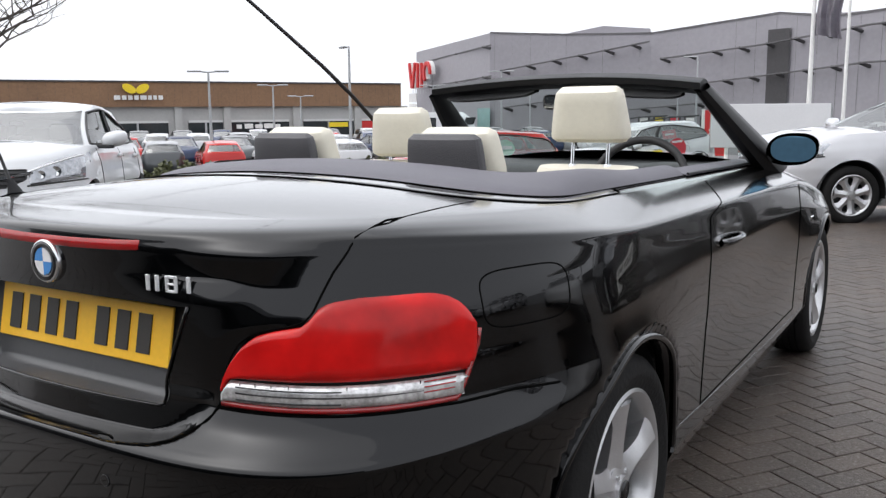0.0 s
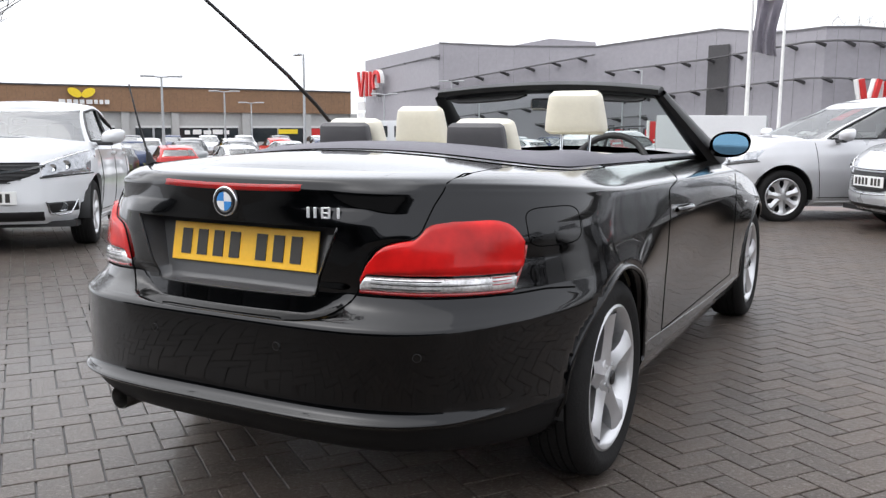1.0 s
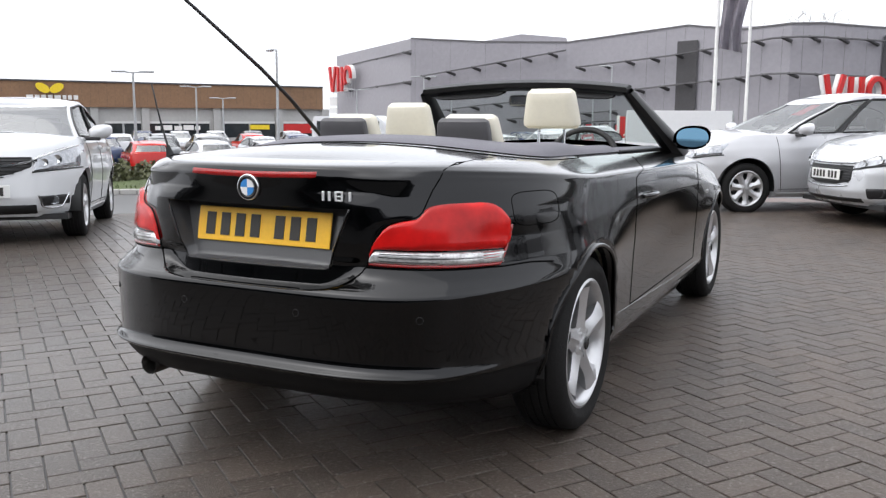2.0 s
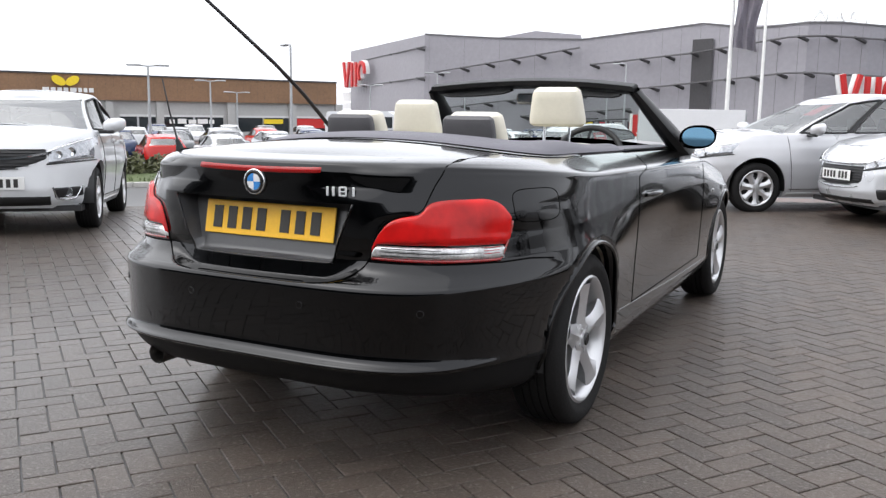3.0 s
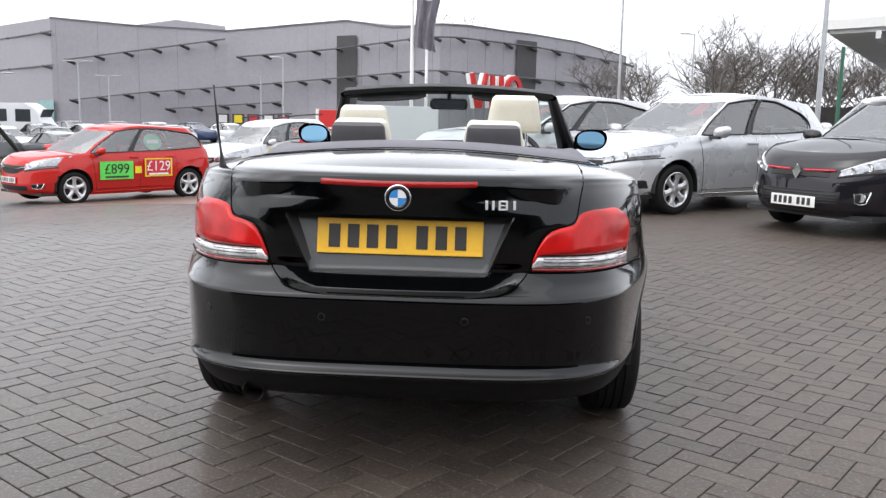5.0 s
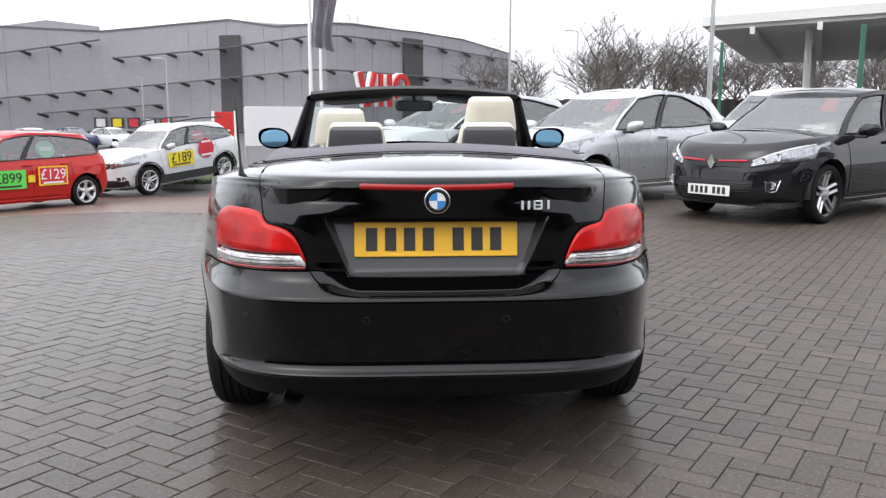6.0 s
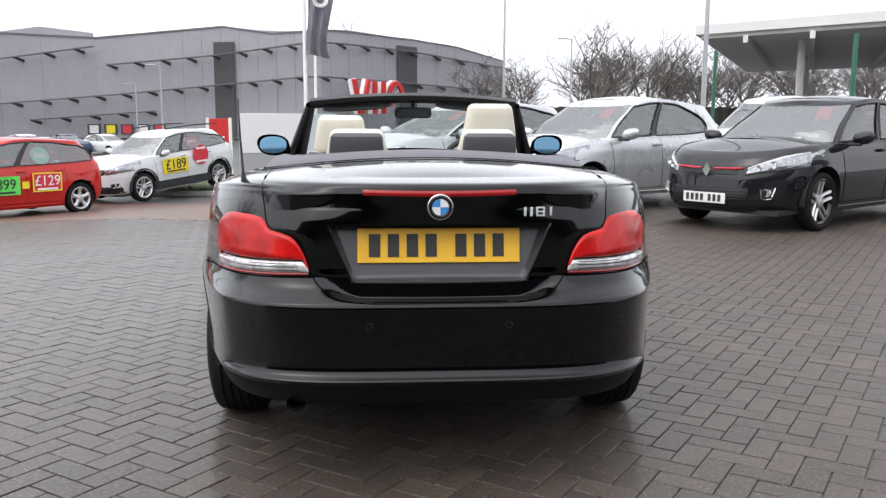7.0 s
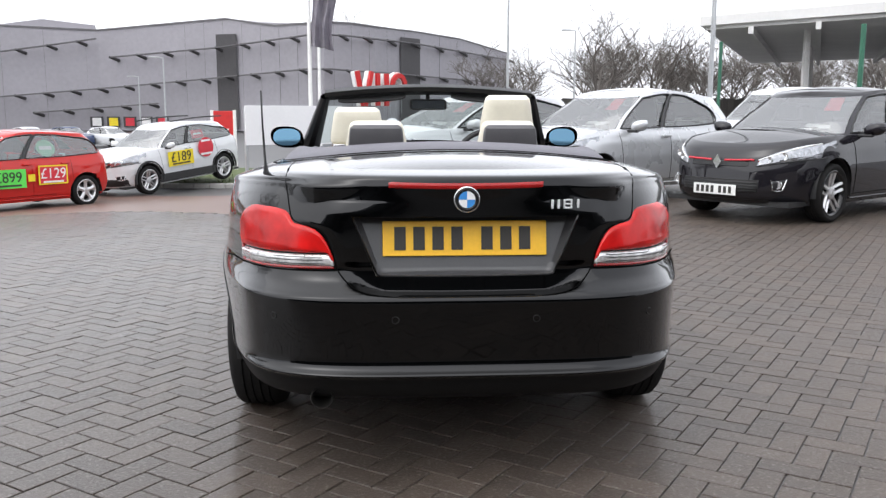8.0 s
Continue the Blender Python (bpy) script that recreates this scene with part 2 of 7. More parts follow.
def wheel_mesh(r, width, rim, spokes, style):
    """Meshes of a tyre, a rim, a hub cap and a brake disc; the axle runs along x and +x is outward."""
    h = width / 2
    tyre = bmesh.new()
    prof = [(-h * 0.86, rim), (-h, rim + 0.03), (-h * 1.02, (r + rim) / 2), (-h * 0.93, r - 0.018), (-h * 0.78, r - 0.004)]
    for g in (-0.45, -0.15, 0.15, 0.45):
        prof += [(h * (g - 0.035), r), (h * (g - 0.03), r - 0.008), (h * (g + 0.03), r - 0.008), (h * (g + 0.035), r)]
    prof += [(h * 0.78, r - 0.004), (h * 0.93, r - 0.018), (h * 1.02, (r + rim) / 2), (h, rim + 0.03), (h * 0.86, rim)]
    lathe(tyre, prof, sides=56)
    bmesh.ops.recalc_face_normals(tyre, faces=tyre.faces)
    rm = bmesh.new()
    lathe(rm, [(-h * 0.8, rim * 0.95), (-h * 0.8, rim * 0.86), (h * 0.2, rim * 0.84), (h * 0.66, rim * 0.88), (h * 0.86, rim * 0.93), (h * 0.92, rim * 0.985), (h * 0.88, rim * 1.02), (h * 0.8, rim * 1.01)], sides=56)
    bmesh.ops.recalc_face_normals(rm, faces=rm.faces)
    spoke = bmesh.new()
    for k in range(1):
        a = 0.0
        pieces = ((-1, 1),) if style == "star" else ((-1, -0.35), (0.35, 1)) if style == "split" else ((-1, 1),)
        for lo, hi in pieces:
            w0, w1 = (0.052, 0.050) if style == "star" else (0.05, 0.055) if style == "split" else (0.042, 0.04)
            rows = []
            for f in np.linspace(0, 1, 7):
                rad = 0.052 + f * (rim * 0.9 - 0.052)
                hw = (w0 + (w1 - w0) * f) * (1 + 0.45 * max(0, f - 0.7) / 0.3 - 0.30 * math.sin(math.pi * f)) if style == "star" else w0 + (w1 - w0) * f
                x = h * ((0.70 + 0.13 * f ** 1.5) if style == "star" else (0.55 + 0.28 * f ** 1.5))
                row = []
                for t, dx in ((lo * 0.8 + hi * 0.2, -0.05), (lo, -0.008), (lo * 0.7 + hi * 0.3, 0.004), ((lo + hi) / 2, 0.010 if style == "star" else -0.002), (lo * 0.3 + hi * 0.7, 0.004), (hi, -0.008), (hi * 0.8 + lo * 0.2, -0.05)):
                    row.append((x + dx, rad * math.cos(a) - t * hw * math.sin(a), rad * math.sin(a) + t * hw * math.cos(a)))
                rows.append(row)
            grid(spoke, rows)
    bmesh.ops.recalc_face_normals(spoke, faces=spoke.faces)
    if sum(f.normal.x for f in spoke.faces) < 0:
        bmesh.ops.reverse_faces(spoke, faces=spoke.faces)
    hub = bmesh.new()
    lathe(hub, [(h * 0.4, 0.068), (h * 0.72, 0.066), (h * 0.79, 0.050), (h * 0.77, 0.034), (h * 0.86, 0.033), (h * 0.88, 0.001)], sides=24)
    for k in range(5):
        a = k * math.tau / 5
        rod(hub, (h * 0.5, 0.046 * math.cos(a + 0.93), 0.046 * math.sin(a + 0.93)), (h * 0.83, 0.046 * math.cos(a + 0.93), 0.046 * math.sin(a + 0.93)), 0.007, sides=6)
    bmesh.ops.recalc_face_normals(hub, faces=hub.faces)
    disc = bmesh.new()
    lathe(disc, [(-h * 0.1, 0.001), (-h * 0.1, rim * 0.80), (h * 0.06, rim * 0.80), (h * 0.06, 0.001)], sides=32)
    lathe(disc, [(-h * 0.7, 0.001), (-h * 0.7, rim * 0.9)], sides=32)
    out = {}
    for key, bm in (("tyre", tyre), ("wheel", rm), ("hub_cap", hub), ("brake_disc", disc), ("spoke", spoke)):
        me = bpy.data.meshes.new(key)
        for f in bm.faces:
            f.smooth = True
        for e in bm.edges:
            if len(e.link_faces) == 2 and e.calc_face_angle(0) > radians(14 if key == "spoke" else 40):
                e.smooth = False
        bm.to_mesh(me)
        bm.free()
        out[key] = me
    out["tyre"].materials.append(RUBBER)
    out["wheel"].materials.append(ALLOY)
    out["hub_cap"].materials.append(ALLOY)
    out["brake_disc"].materials.append(BLACK_PLASTIC)
    out["spoke"].materials.append(ALLOY)
    out["count"] = spokes
    return out


def put_wheels(car, meshes, places):
    for x, y, z in places:
        m = pose(x, y, z, 0, 0, 0 if x > 0 else 180)
        w = share("wheel", meshes["wheel"], car, m, "silver alloy wheel")
        share("tyre", meshes["tyre"], w, None, "black rubber tyre")
        for k in range(meshes["count"]):
            share("spoke", meshes["spoke"], w, Matrix.Rotation(0.3 + k * math.tau / meshes["count"], 4, 'X'))
        share("hub_cap", meshes["hub_cap"], w)
        share("brake_disc", meshes["brake_disc"], w)


def arch_cut(bm, y0, z0, radius, xmin, cell):
    """Opens a round wheel arch in both flanks and turns its rim inward."""
    for v in bm.verts:
        if abs(v.co.x) > xmin:
            dy, dz = v.co.y - y0, v.co.z - z0
            d = math.hypot(dy, dz)
            if abs(d - radius) < cell and d > 1e-4:
                v.co.y, v.co.z = y0 + dy * radius / d, z0 + dz * radius / d
    dead = []
    for f in bm.faces:
        c = f.calc_center_median()
        if abs(c.x) > xmin and math.hypot(c.y - y0, c.z - z0) < radius - 1e-4:
            dead.append(f)
    bmesh.ops.delete(bm, geom=dead, context='FACES')
    rim = [e for e in bm.edges if e.is_boundary and all(abs(v.co.x) > xmin and abs(math.hypot(v.co.y - y0, v.co.z - z0) - radius) < cell * 1.2 for v in e.verts)]
    out = bmesh.ops.extrude_edge_only(bm, edges=rim)
    for v in out["geom"]:
        if isinstance(v, bmesh.types.BMVert):
            v.co.x -= math.copysign(0.05, v.co.x)


def liner(y0, z0, radius, x0, x1):
    """The dark inside of a wheel arch."""
    bm = bmesh.new()
    rows = []
    for x in (x0, x1):
        rows.append([(x, y0 + radius * math.cos(a), max(0.12, z0 + radius * math.sin(a))) for a in np.linspace(-0.14, math.pi + 0.14, 26)])
    vs = grid(bm, rows)
    bm.faces.new(vs[1])
    return bm


def plate_bars(parent, m, width=0.52, height=0.111, material=PLATE_W, name="number_plate"):
    """A number plate with plain bars in place of its characters; local x across, z up, facing -y."""
    p = part(name, slab((width, 0.006, height), bevel=0.002), material, parent, "reflective number plate with plain dark bars")
    p.matrix_local = m
    bar = None
    for x in (-0.205, -0.145, -0.085, -0.025, 0.07, 0.13, 0.19):
        if bar is None:
            bar = part("plate_bar", slab((0.036 * width / 0.52, 0.003, height * 0.66)), INK, p, "plain dark bar", smooth=False)
        else:
            bar = share("plate_bar", bar.data, p, None, "plain dark bar")
        bar.matrix_local = Matrix.Translation((x * width / 0.52, -0.0042, 0))
    return p


def hatchback(name, label, paint_mat, L, W, H, wb, front_over, r, belt, cowl, roof_f, roof_r, tail, bonnet_z, nose_z, rake=0.28, spokes=5, style="split",
              clad=None, m=None, detail=True, lamp=(0.30, 0.17, 0.10), group="", rim_mat=None, rim_gap=0.095, quarter=-0.10, taper=0.30, rear_drop=0.11, door=1.40):
    """A parked five-door car. Local +y is ahead; the origin lies on the ground under its middle.
    quarter, taper: where the side windows end, from the rear axle, and how far they narrow there; door: from the front axle back to the pillar between the doors.
    belt: sill height of the side windows behind and ahead; cowl, roof_f, roof_r, tail: places along y of the windscreen's foot, roof front, roof end and tail glass foot."""
    car = thing(name, label, "car", m, group)
    yr0, yf0 = -L / 2, L / 2
    y_f = yf0 - front_over
    y_r = y_f - wb
    ca, cm, cb = (18, 64, 30) if detail else (8, 16, 12)
    nt = 30 if detail else 9
    body = bmesh.new()
    rows = []

    def top(y):
        b = belt[0] + (belt[1] - belt[0]) * (y - yr0) / (cowl - yr0) if y < cowl else belt[1] + (nose_z - belt[1]) * ((y - cowl) / (yf0 - cowl)) ** 2.0
        return b

    for t in np.linspace(0, 1, nt):
        w = W / 2 * table(t, (0, 0.12, 0.35, 0.55, 0.8, 0.93, 1), (0.90, 0.955, 0.985, 1.0, 0.985, 0.955, 0.925))
        yr = yr0 + table(t, (0, 0.12, 0.3, 0.5, 0.75, 1), (0.16, 0.05, 0.0, 0.03, 0.05, 0.09))
        yf = yf0 - table(t, (0, 0.1, 0.25, 0.4, 0.6, 0.8, 0.93, 1), (0.10, 0.03, 0.0, 0.012, 0.025, 0.05, 0.11, 0.21))
        pl = rail(yr, yf, w, y_r - 0.05, y_f - 0.15, 3.6, 2.7, ca, cm, cb)
        row = []
        for x, y in pl:
            lowz = 0.19 + 0.05 * step(y_r, yr0, y) + 0.04 * step(y_f, yf0, y)
            z = lowz + t * (top(min(y, yf0 - 0.05)) - lowz)
            flare = 0.02 * (math.exp(-((y - y_f) / 0.32) ** 2) + math.exp(-((y - y_r) / 0.32) ** 2)) * math.exp(-((t - 0.55) / 0.3) ** 2)
            row.append((x + (flare if x > 0.3 * W else 0), y, z))
        rows.append(row)
    edge = rows[-1]
    for f in ((0.06, 0.12, 0.25, 0.45, 0.7, 1.0) if detail else (0.12, 0.5, 1.0)):
        rows.append([(x * (1 - f), y - (0.06 * f if y > y_f + 0.2 else 0), z + (bonnet_z * (1 - (1 - f) ** 2) * step(yf0, cowl + 0.2, y) if y > cowl - 0.1 else 0.01 * f)) for x, y, z in edge])
    grid(body, rows, flip=True)
    dead = [f for f in body.faces if f.calc_center_median().y < cowl - 0.04 and f.calc_center_median().y > tail + 0.05 and abs(f.calc_center_median().x) < W / 2 * 0.78 and f.calc_center_median().z > min(belt) - 0.06]
    bmesh.ops.delete(body, geom=dead, context='FACES')
    bmesh.ops.mirror(body, geom=body.verts[:] + body.edges[:] + body.faces[:], axis='X', merge_dist=0.002)
    bmesh.ops.recalc_face_normals(body, faces=body.faces)
    for yw in (y_f, y_r):
        arch_cut(body, yw, r + 0.01, r + 0.055, W * 0.36, 0.026 if detail else 0.06)
    part("body", body, paint_mat, car, sharp=50)
    floor = part("floor_pan", slab((W * 0.86, L * 0.9, 0.05), (0, 0, 0.22)), BLACK_PLASTIC, car)
    for yw in (y_f, y_r):
        for sx in (-1, 1):
            part("wheel_liner", liner(yw, r + 0.01, r + 0.052, sx * (W / 2 - 0.02), sx * (W / 2 - 0.28)), BLACK_PLASTIC, car)
    # the glasshouse
    zb0, zb1 = belt
    nv = 12 if detail else 5

    def gh(v):
        w = W / 2 * (0.935 - 0.175 * v - 0.035 * math.sin(v * math.pi / 2))
        fr = cowl + (roof_f - cowl) * v + 0.06 * math.sin(v * math.pi)
        re = tail + (roof_r - tail) * v - 0.05 * math.sin(v * math.pi)
        pl = rail(re, fr, w, re + 0.55, fr - 0.55 + 0.1 * v, 3.0, 2.9, ca, cm, cb)
        out = []
        for x, y in pl:
            zb = top(min(y, cowl)) - 0.005
            zr = H - 0.05 - 0.10 * step(roof_f - 0.9, roof_f + 0.15, y) ** 2 - rear_drop * step(roof_r + 1.7, roof_r - 0.1, y) ** 1.4
            out.append((x, y, zb + v * (zr - zb)))
        return out

    levels_ = np.linspace(0, 1, 21)
    solid = np.array([gh(v) for v in levels_])
    n = solid.shape[1]
    mid_y = [float(p[1]) for p in solid[10]]
    ia = ca + cm + int(cb * 0.37)           # windscreen begins
    idoor = ca + cm + int(cb * 0.30)        # front pillar

    def column(y):
        return min(range(ca // 3, ca + cm), key=lambda k: abs(mid_y[k] - y))

    ib1 = column(y_f - door)
    ib0 = ib1 - max(1, cm // 20)
    ic = max(ca // 2 + 1, column(y_r + quarter))
    ird = int(ca * 0.55)
    spans = {"rear_window": (0, ird), "rear_side_window": (ic, ib0), "front_side_window": (ib1, idoor), "windscreen": (ia, n - 1)}

    def band_of(k):
        """Lower and upper edge of the glass in one column."""
        if k >= ia:
            return 0.04, 0.95
        if k <= ird:
            return 0.16, 0.90
        u = max(0.0, min(1.0, (k - ic) / max(1, idoor - ic)))
        lo, hi = 0.05 + 0.08 * max(0, 1 - u / 0.4) ** 2, 0.895 - taper * max(0, 1 - u / 0.45) ** 2
        close = min(1.0, max(0.0, (k - ic) / 3.0)) ** 0.5
        mid_v = lo + 0.62 * (hi - lo)
        return mid_v + (lo - mid_v) * (0.35 + 0.65 * close), mid_v + (hi - mid_v) * (0.35 + 0.65 * close)

    ring = []
    for a in range(nv + 3):
        row = []
        for k in range(n):
            lo, hi = band_of(k)
            v = 0.0 if a == 0 else 1.0 if a == nv + 2 else lo + (hi - lo) * (a - 1) / nv
            row.append(tuple(float(np.interp(v, levels_, solid[:, k, c])) for c in range(3)))
        ring.append(row)
    vs = ring
    shell = bmesh.new()
    grids = [[shell.verts.new(p) for p in row] for row in ring]
    for a in range(len(vs) - 1):
        for k in range(n - 1):
            inside = 1 <= a < len(vs) - 2 and any(lo <= k < hi for lo, hi in spans.values())
            if not inside:
                shell.faces.new((grids[a][k], grids[a + 1][k], grids[a + 1][k + 1], grids[a][k + 1]))
    roof_rows = [ring[-1]]
    for f in (0.04, 0.12, 0.3, 0.6, 1.0):
        roof_rows.append([(x * (1 - f), y - 0.02 * f * (1 if y > 0 else -1), z + 0.045 * (1 - (1 - f) ** 2.2)) for x, y, z in ring[-1]])
    grid(shell, roof_rows)
    bmesh.ops.mirror(shell, geom=shell.verts[:] + shell.edges[:] + shell.faces[:], axis='X', merge_dist=0.002)
    bmesh.ops.remove_doubles(shell, verts=shell.verts, dist=0.0008)
    bmesh.ops.recalc_face_normals(shell, faces=shell.faces)
    inner = [e for e in shell.edges if e.is_boundary and e.verts[0].co.z > min(belt) + 0.02]
    out = bmesh.ops.extrude_edge_only(shell, edges=inner)
    for v in out["geom"]:
        if isinstance(v, bmesh.types.BMVert):
            v.co.x *= 0.975
            v.co.y = (v.co.y - (tail + cowl) / 2) * 0.985 + (tail + cowl) / 2
    part("roof", shell, paint_mat, car, sharp=40)
    for key, (lo, hi) in spans.items():
        sides = (1, -1) if "side" in key else (1,)
        for sx in sides:
            bm = bmesh.new()
            rws = []
            for row in ring[1:-1]:
                half = [(x * 0.985 * sx, y * 0.997, z) for x, y, z in row[lo:hi + 1]]
                if len(sides) == 1:
                    half = half + [(-x, y, z) for x, y, z in half[::-1]] if key == "windscreen" else [(-x, y, z) for x, y, z in half[::-1]] + half
                rws.append(half)
            grid(bm, rws)
            bmesh.ops.remove_doubles(bm, verts=bm.verts, dist=0.0005)
            bmesh.ops.recalc_face_normals(bm, faces=bm.faces)
            part(key, bm, SCREEN_GLASS if key == "windscreen" else CAR_GLASS, car, "tinted window glass").visible_shadow = False
            if "side" in key:
                strip = bmesh.new()
                row = ring[1]
                over = ring[-2]
                around = list(row[lo:hi + 1]) + [r_[hi] for r_ in ring[2:-2]] + list(over[lo:hi + 1])[::-1] + [r_[lo] for r_ in ring[2:-2]][::-1]
                around.append(around[0])
                tube(strip, [(x * 1.002 * sx, y, z + 0.003) for x, y, z in around], 0.012, 5)
                part("window_seal", strip, BLACK_PLASTIC, car)
    for sx in (1, -1):
        bm = bmesh.new()
        grid(bm, [[(x * 1.003 * sx, y, z) for x, y, z in row[ib0:ib1 + 1]] for row in ring[1:-1]])
        part("door_pillar", bm, GLOSS_BLACK, car)
    # cabin
    cabin = bmesh.new()
    box(cabin, (W * 0.78, 0.55, 0.30), (0, cowl - 0.22, zb1 - 0.19), 0.05)
    part("dashboard", cabin, BLACK_PLASTIC, car)
    if detail:
        for sx in (-0.2 * W, 0.2 * W):
            for ys, top_z in ((y_f - 1.05, H - 0.34), (y_f - 1.95, H - 0.42)):
                bm = bmesh.new()
                box(bm, (0.46, 0.14, 0.62), (sx, ys, top_z - 0.42), 0.05, segments=2)
                box(bm, (0.26, 0.10, 0.17), (sx, ys - 0.03, top_z), 0.04, segments=2)
                part("seat", bm, BLACK_PLASTIC, car, "dark fabric seat")
        bm = bmesh.new()
        ringp = [(0.2 * W + 0.18 * math.cos(a), cowl - 0.62 + 0.06 * math.sin(a), zb1 - 0.06 + 0.17 * math.sin(a)) for a in np.linspace(0, math.tau, 25)]
        tube(bm, ringp, 0.014, 6)
        part("steering_wheel", bm, BLACK_PLASTIC, car)
    bm = slab((W * 0.80, (cowl - tail) * 0.84, 0.06), (0, (cowl + tail) / 2 - 0.1, 0.42))
    part("cabin_floor", bm, BLACK_PLASTIC, car)
    bm = slab((0.13, 0.03, 0.05), (0, cowl + (roof_f - cowl) * 0.72 - 0.1, H - 0.26), 0.012)
    part("rear_view_mirror", bm, BLACK_PLASTIC, car)

    # surface points of the lower body, for what sits on it
    def skin(x, z):
        best = None
        prev = None
        for row in rows[:nt]:
            pts = [p for p in row if p[1] > y_f]
            xs = [p[0] for p in pts][::-1]
            y = float(np.interp(x, xs, [p[1] for p in pts][::-1]))
            zz = float(np.interp(x, xs, [p[2] for p in pts][::-1]))
            if prev and prev[1] <= z <= zz:
                k = (z - prev[1]) / max(1e-6, zz - prev[1])
                return prev[0] + k * (y - prev[0])
            prev = (y, zz)
        return prev[0]

    def patch(name_, x0, x1, z0, z1, material, off=0.012, lbl="", nx=10, nz=6, z0b=None, z1b=None, par=None, bow=0.0, sag=0.0):
        """A panel that lies on the nose between two heights, with edges turned in."""
        bm = bmesh.new()
        z0b, z1b = z0 if z0b is None else z0b, z1 if z1b is None else z1b
        rws = []
        for j in range(nz + 1):
            rws.append([])
            for i in range(nx + 1):
                f = i / nx
                x = x0 + (x1 - x0) * f
                za, zc = z0 + (z0b - z0) * f + sag * (2 * f - 1) ** 2, z1 + (z1b - z1) * f + bow * math.sin(math.pi * f)
                z = za + (zc - za) * j / nz
                border = i in (0, nx) or j in (0, nz)
                rws[-1].append((x, skin(abs(x), z) + (off if not border else -0.006), z))
        grid(bm, rws, flip=True)
        bmesh.ops.recalc_face_normals(bm, faces=bm.faces)
        return part(name_, bm, material, par or car, lbl)

    car_data = dict(skin=skin, patch=patch, y_f=y_f, y_r=y_r, yf0=yf0, yr0=yr0, top=top, ring=ring, rows=rows, nt=nt, ca=ca, cm=cm, cb=cb)
    wheels = wheel_mesh(r, 0.20, r - rim_gap, spokes, style)
    if rim_mat:
        wheels["wheel"].materials[0] = rim_mat
    put_wheels(car, wheels, [(sx * (W / 2 - 0.115), yw, r) for yw in (y_f, y_r) for sx in (1, -1)])
    if detail:
        for sx in (1, -1):
            # door mirror
            bm = bmesh.new()
            rws = []
            for f in np.linspace(0, 1, 8):
                sc = max(0.06, (1 - (1 - f) ** 2.6) ** 0.5)
                rws.append([(sx * (W / 2 + 0.085 + 0.115 * sc * math.copysign(abs(math.cos(a)) ** 0.75, math.cos(a))), cowl - 0.34 - 0.12 * f, zb1 + 0.065 + 0.072 * sc * math.copysign(abs(math.sin(a)) ** 0.8, math.sin(a)) + 0.02 * sc * math.cos(a)) for a in np.linspace(0, math.tau, 25)[:-1]])
            vs_ = grid(bm, rws, closed=True)
            bm.faces.new(vs_[0])
            bmesh.ops.recalc_face_normals(bm, faces=bm.faces)
            mm = part("door_mirror", bm, paint_mat, car, "painted door mirror")
            arm = bmesh.new()
            box(arm, (0.16, 0.07, 0.035), (sx * (W / 2 + 0.01), cowl - 0.40, zb1 - 0.005), 0.014, segments=2)
            part("mirror_foot", arm, BLACK_PLASTIC, mm, "black mirror foot")
            oval = [(0.105 * math.copysign(abs(math.cos(a)) ** 0.75, math.cos(a)), 0.062 * math.copysign(abs(math.sin(a)) ** 0.8, math.sin(a))) for a in np.linspace(0, math.tau, 25)[:-1]]
            g = part("mirror_glass", extrude(oval, 0.005, Matrix.Translation((sx * (W / 2 + 0.085), cowl - 0.455, zb1 + 0.066)) @ Matrix.Rotation(radians(90), 4, 'X')), MIRROR, mm, smooth=False)
            for yh in (y_f - 1.30, y_f - 2.15):
                xh = W / 2 * 0.985
                bm = bmesh.new()
                box(bm, (0.035, 0.19, 0.035), (sx * (xh + 0.012), yh, (zb0 + zb1) / 2 - 0.10), 0.012, segments=2)
                part("door_handle", bm, paint_mat if clad is None else CHROME, car)
            seams = bmesh.new()

            def flank(y, t):
                row = rows[min(nt - 1, max(0, int(t * (nt - 1))))]
                ys = [p[1] for p in row[ca - 3:ca + cm + 3]]
                k = int(np.searchsorted(ys, y)) + ca - 3
                p = row[min(k, len(row) - 1)]
                return (sx * (p[0] + 0.001), y, p[2])

            for yd in (y_f - 0.42, y_f - 1.42, y_f - 2.32):
                tube(seams, [flank(yd + 0.10 * (t - 0.5) * (1 if yd > y_f - 0.5 else 0.4), t) for t in np.linspace(0.12 if yd > y_f - 2 else 0.45, 0.98, 16)], 0.0035, 4)
            tube(seams, [flank(y, 0.14) for y in np.linspace(y_f - 0.42, y_f - 1.95, 16)], 0.0035, 4)
            part("door_seam", seams, SEAM, car)
            sill = bmesh.new()
            tube(sill, [flank(y, 0.10) for y in np.linspace(y_f - 0.40, y_r + 0.40, 20)], 0.028 if clad else 0.012, 8)
            part("sill_trim", sill, BLACK_PLASTIC if clad else (CHROME if lamp[0] > 0.31 else paint_mat), car)
    return car, car_data

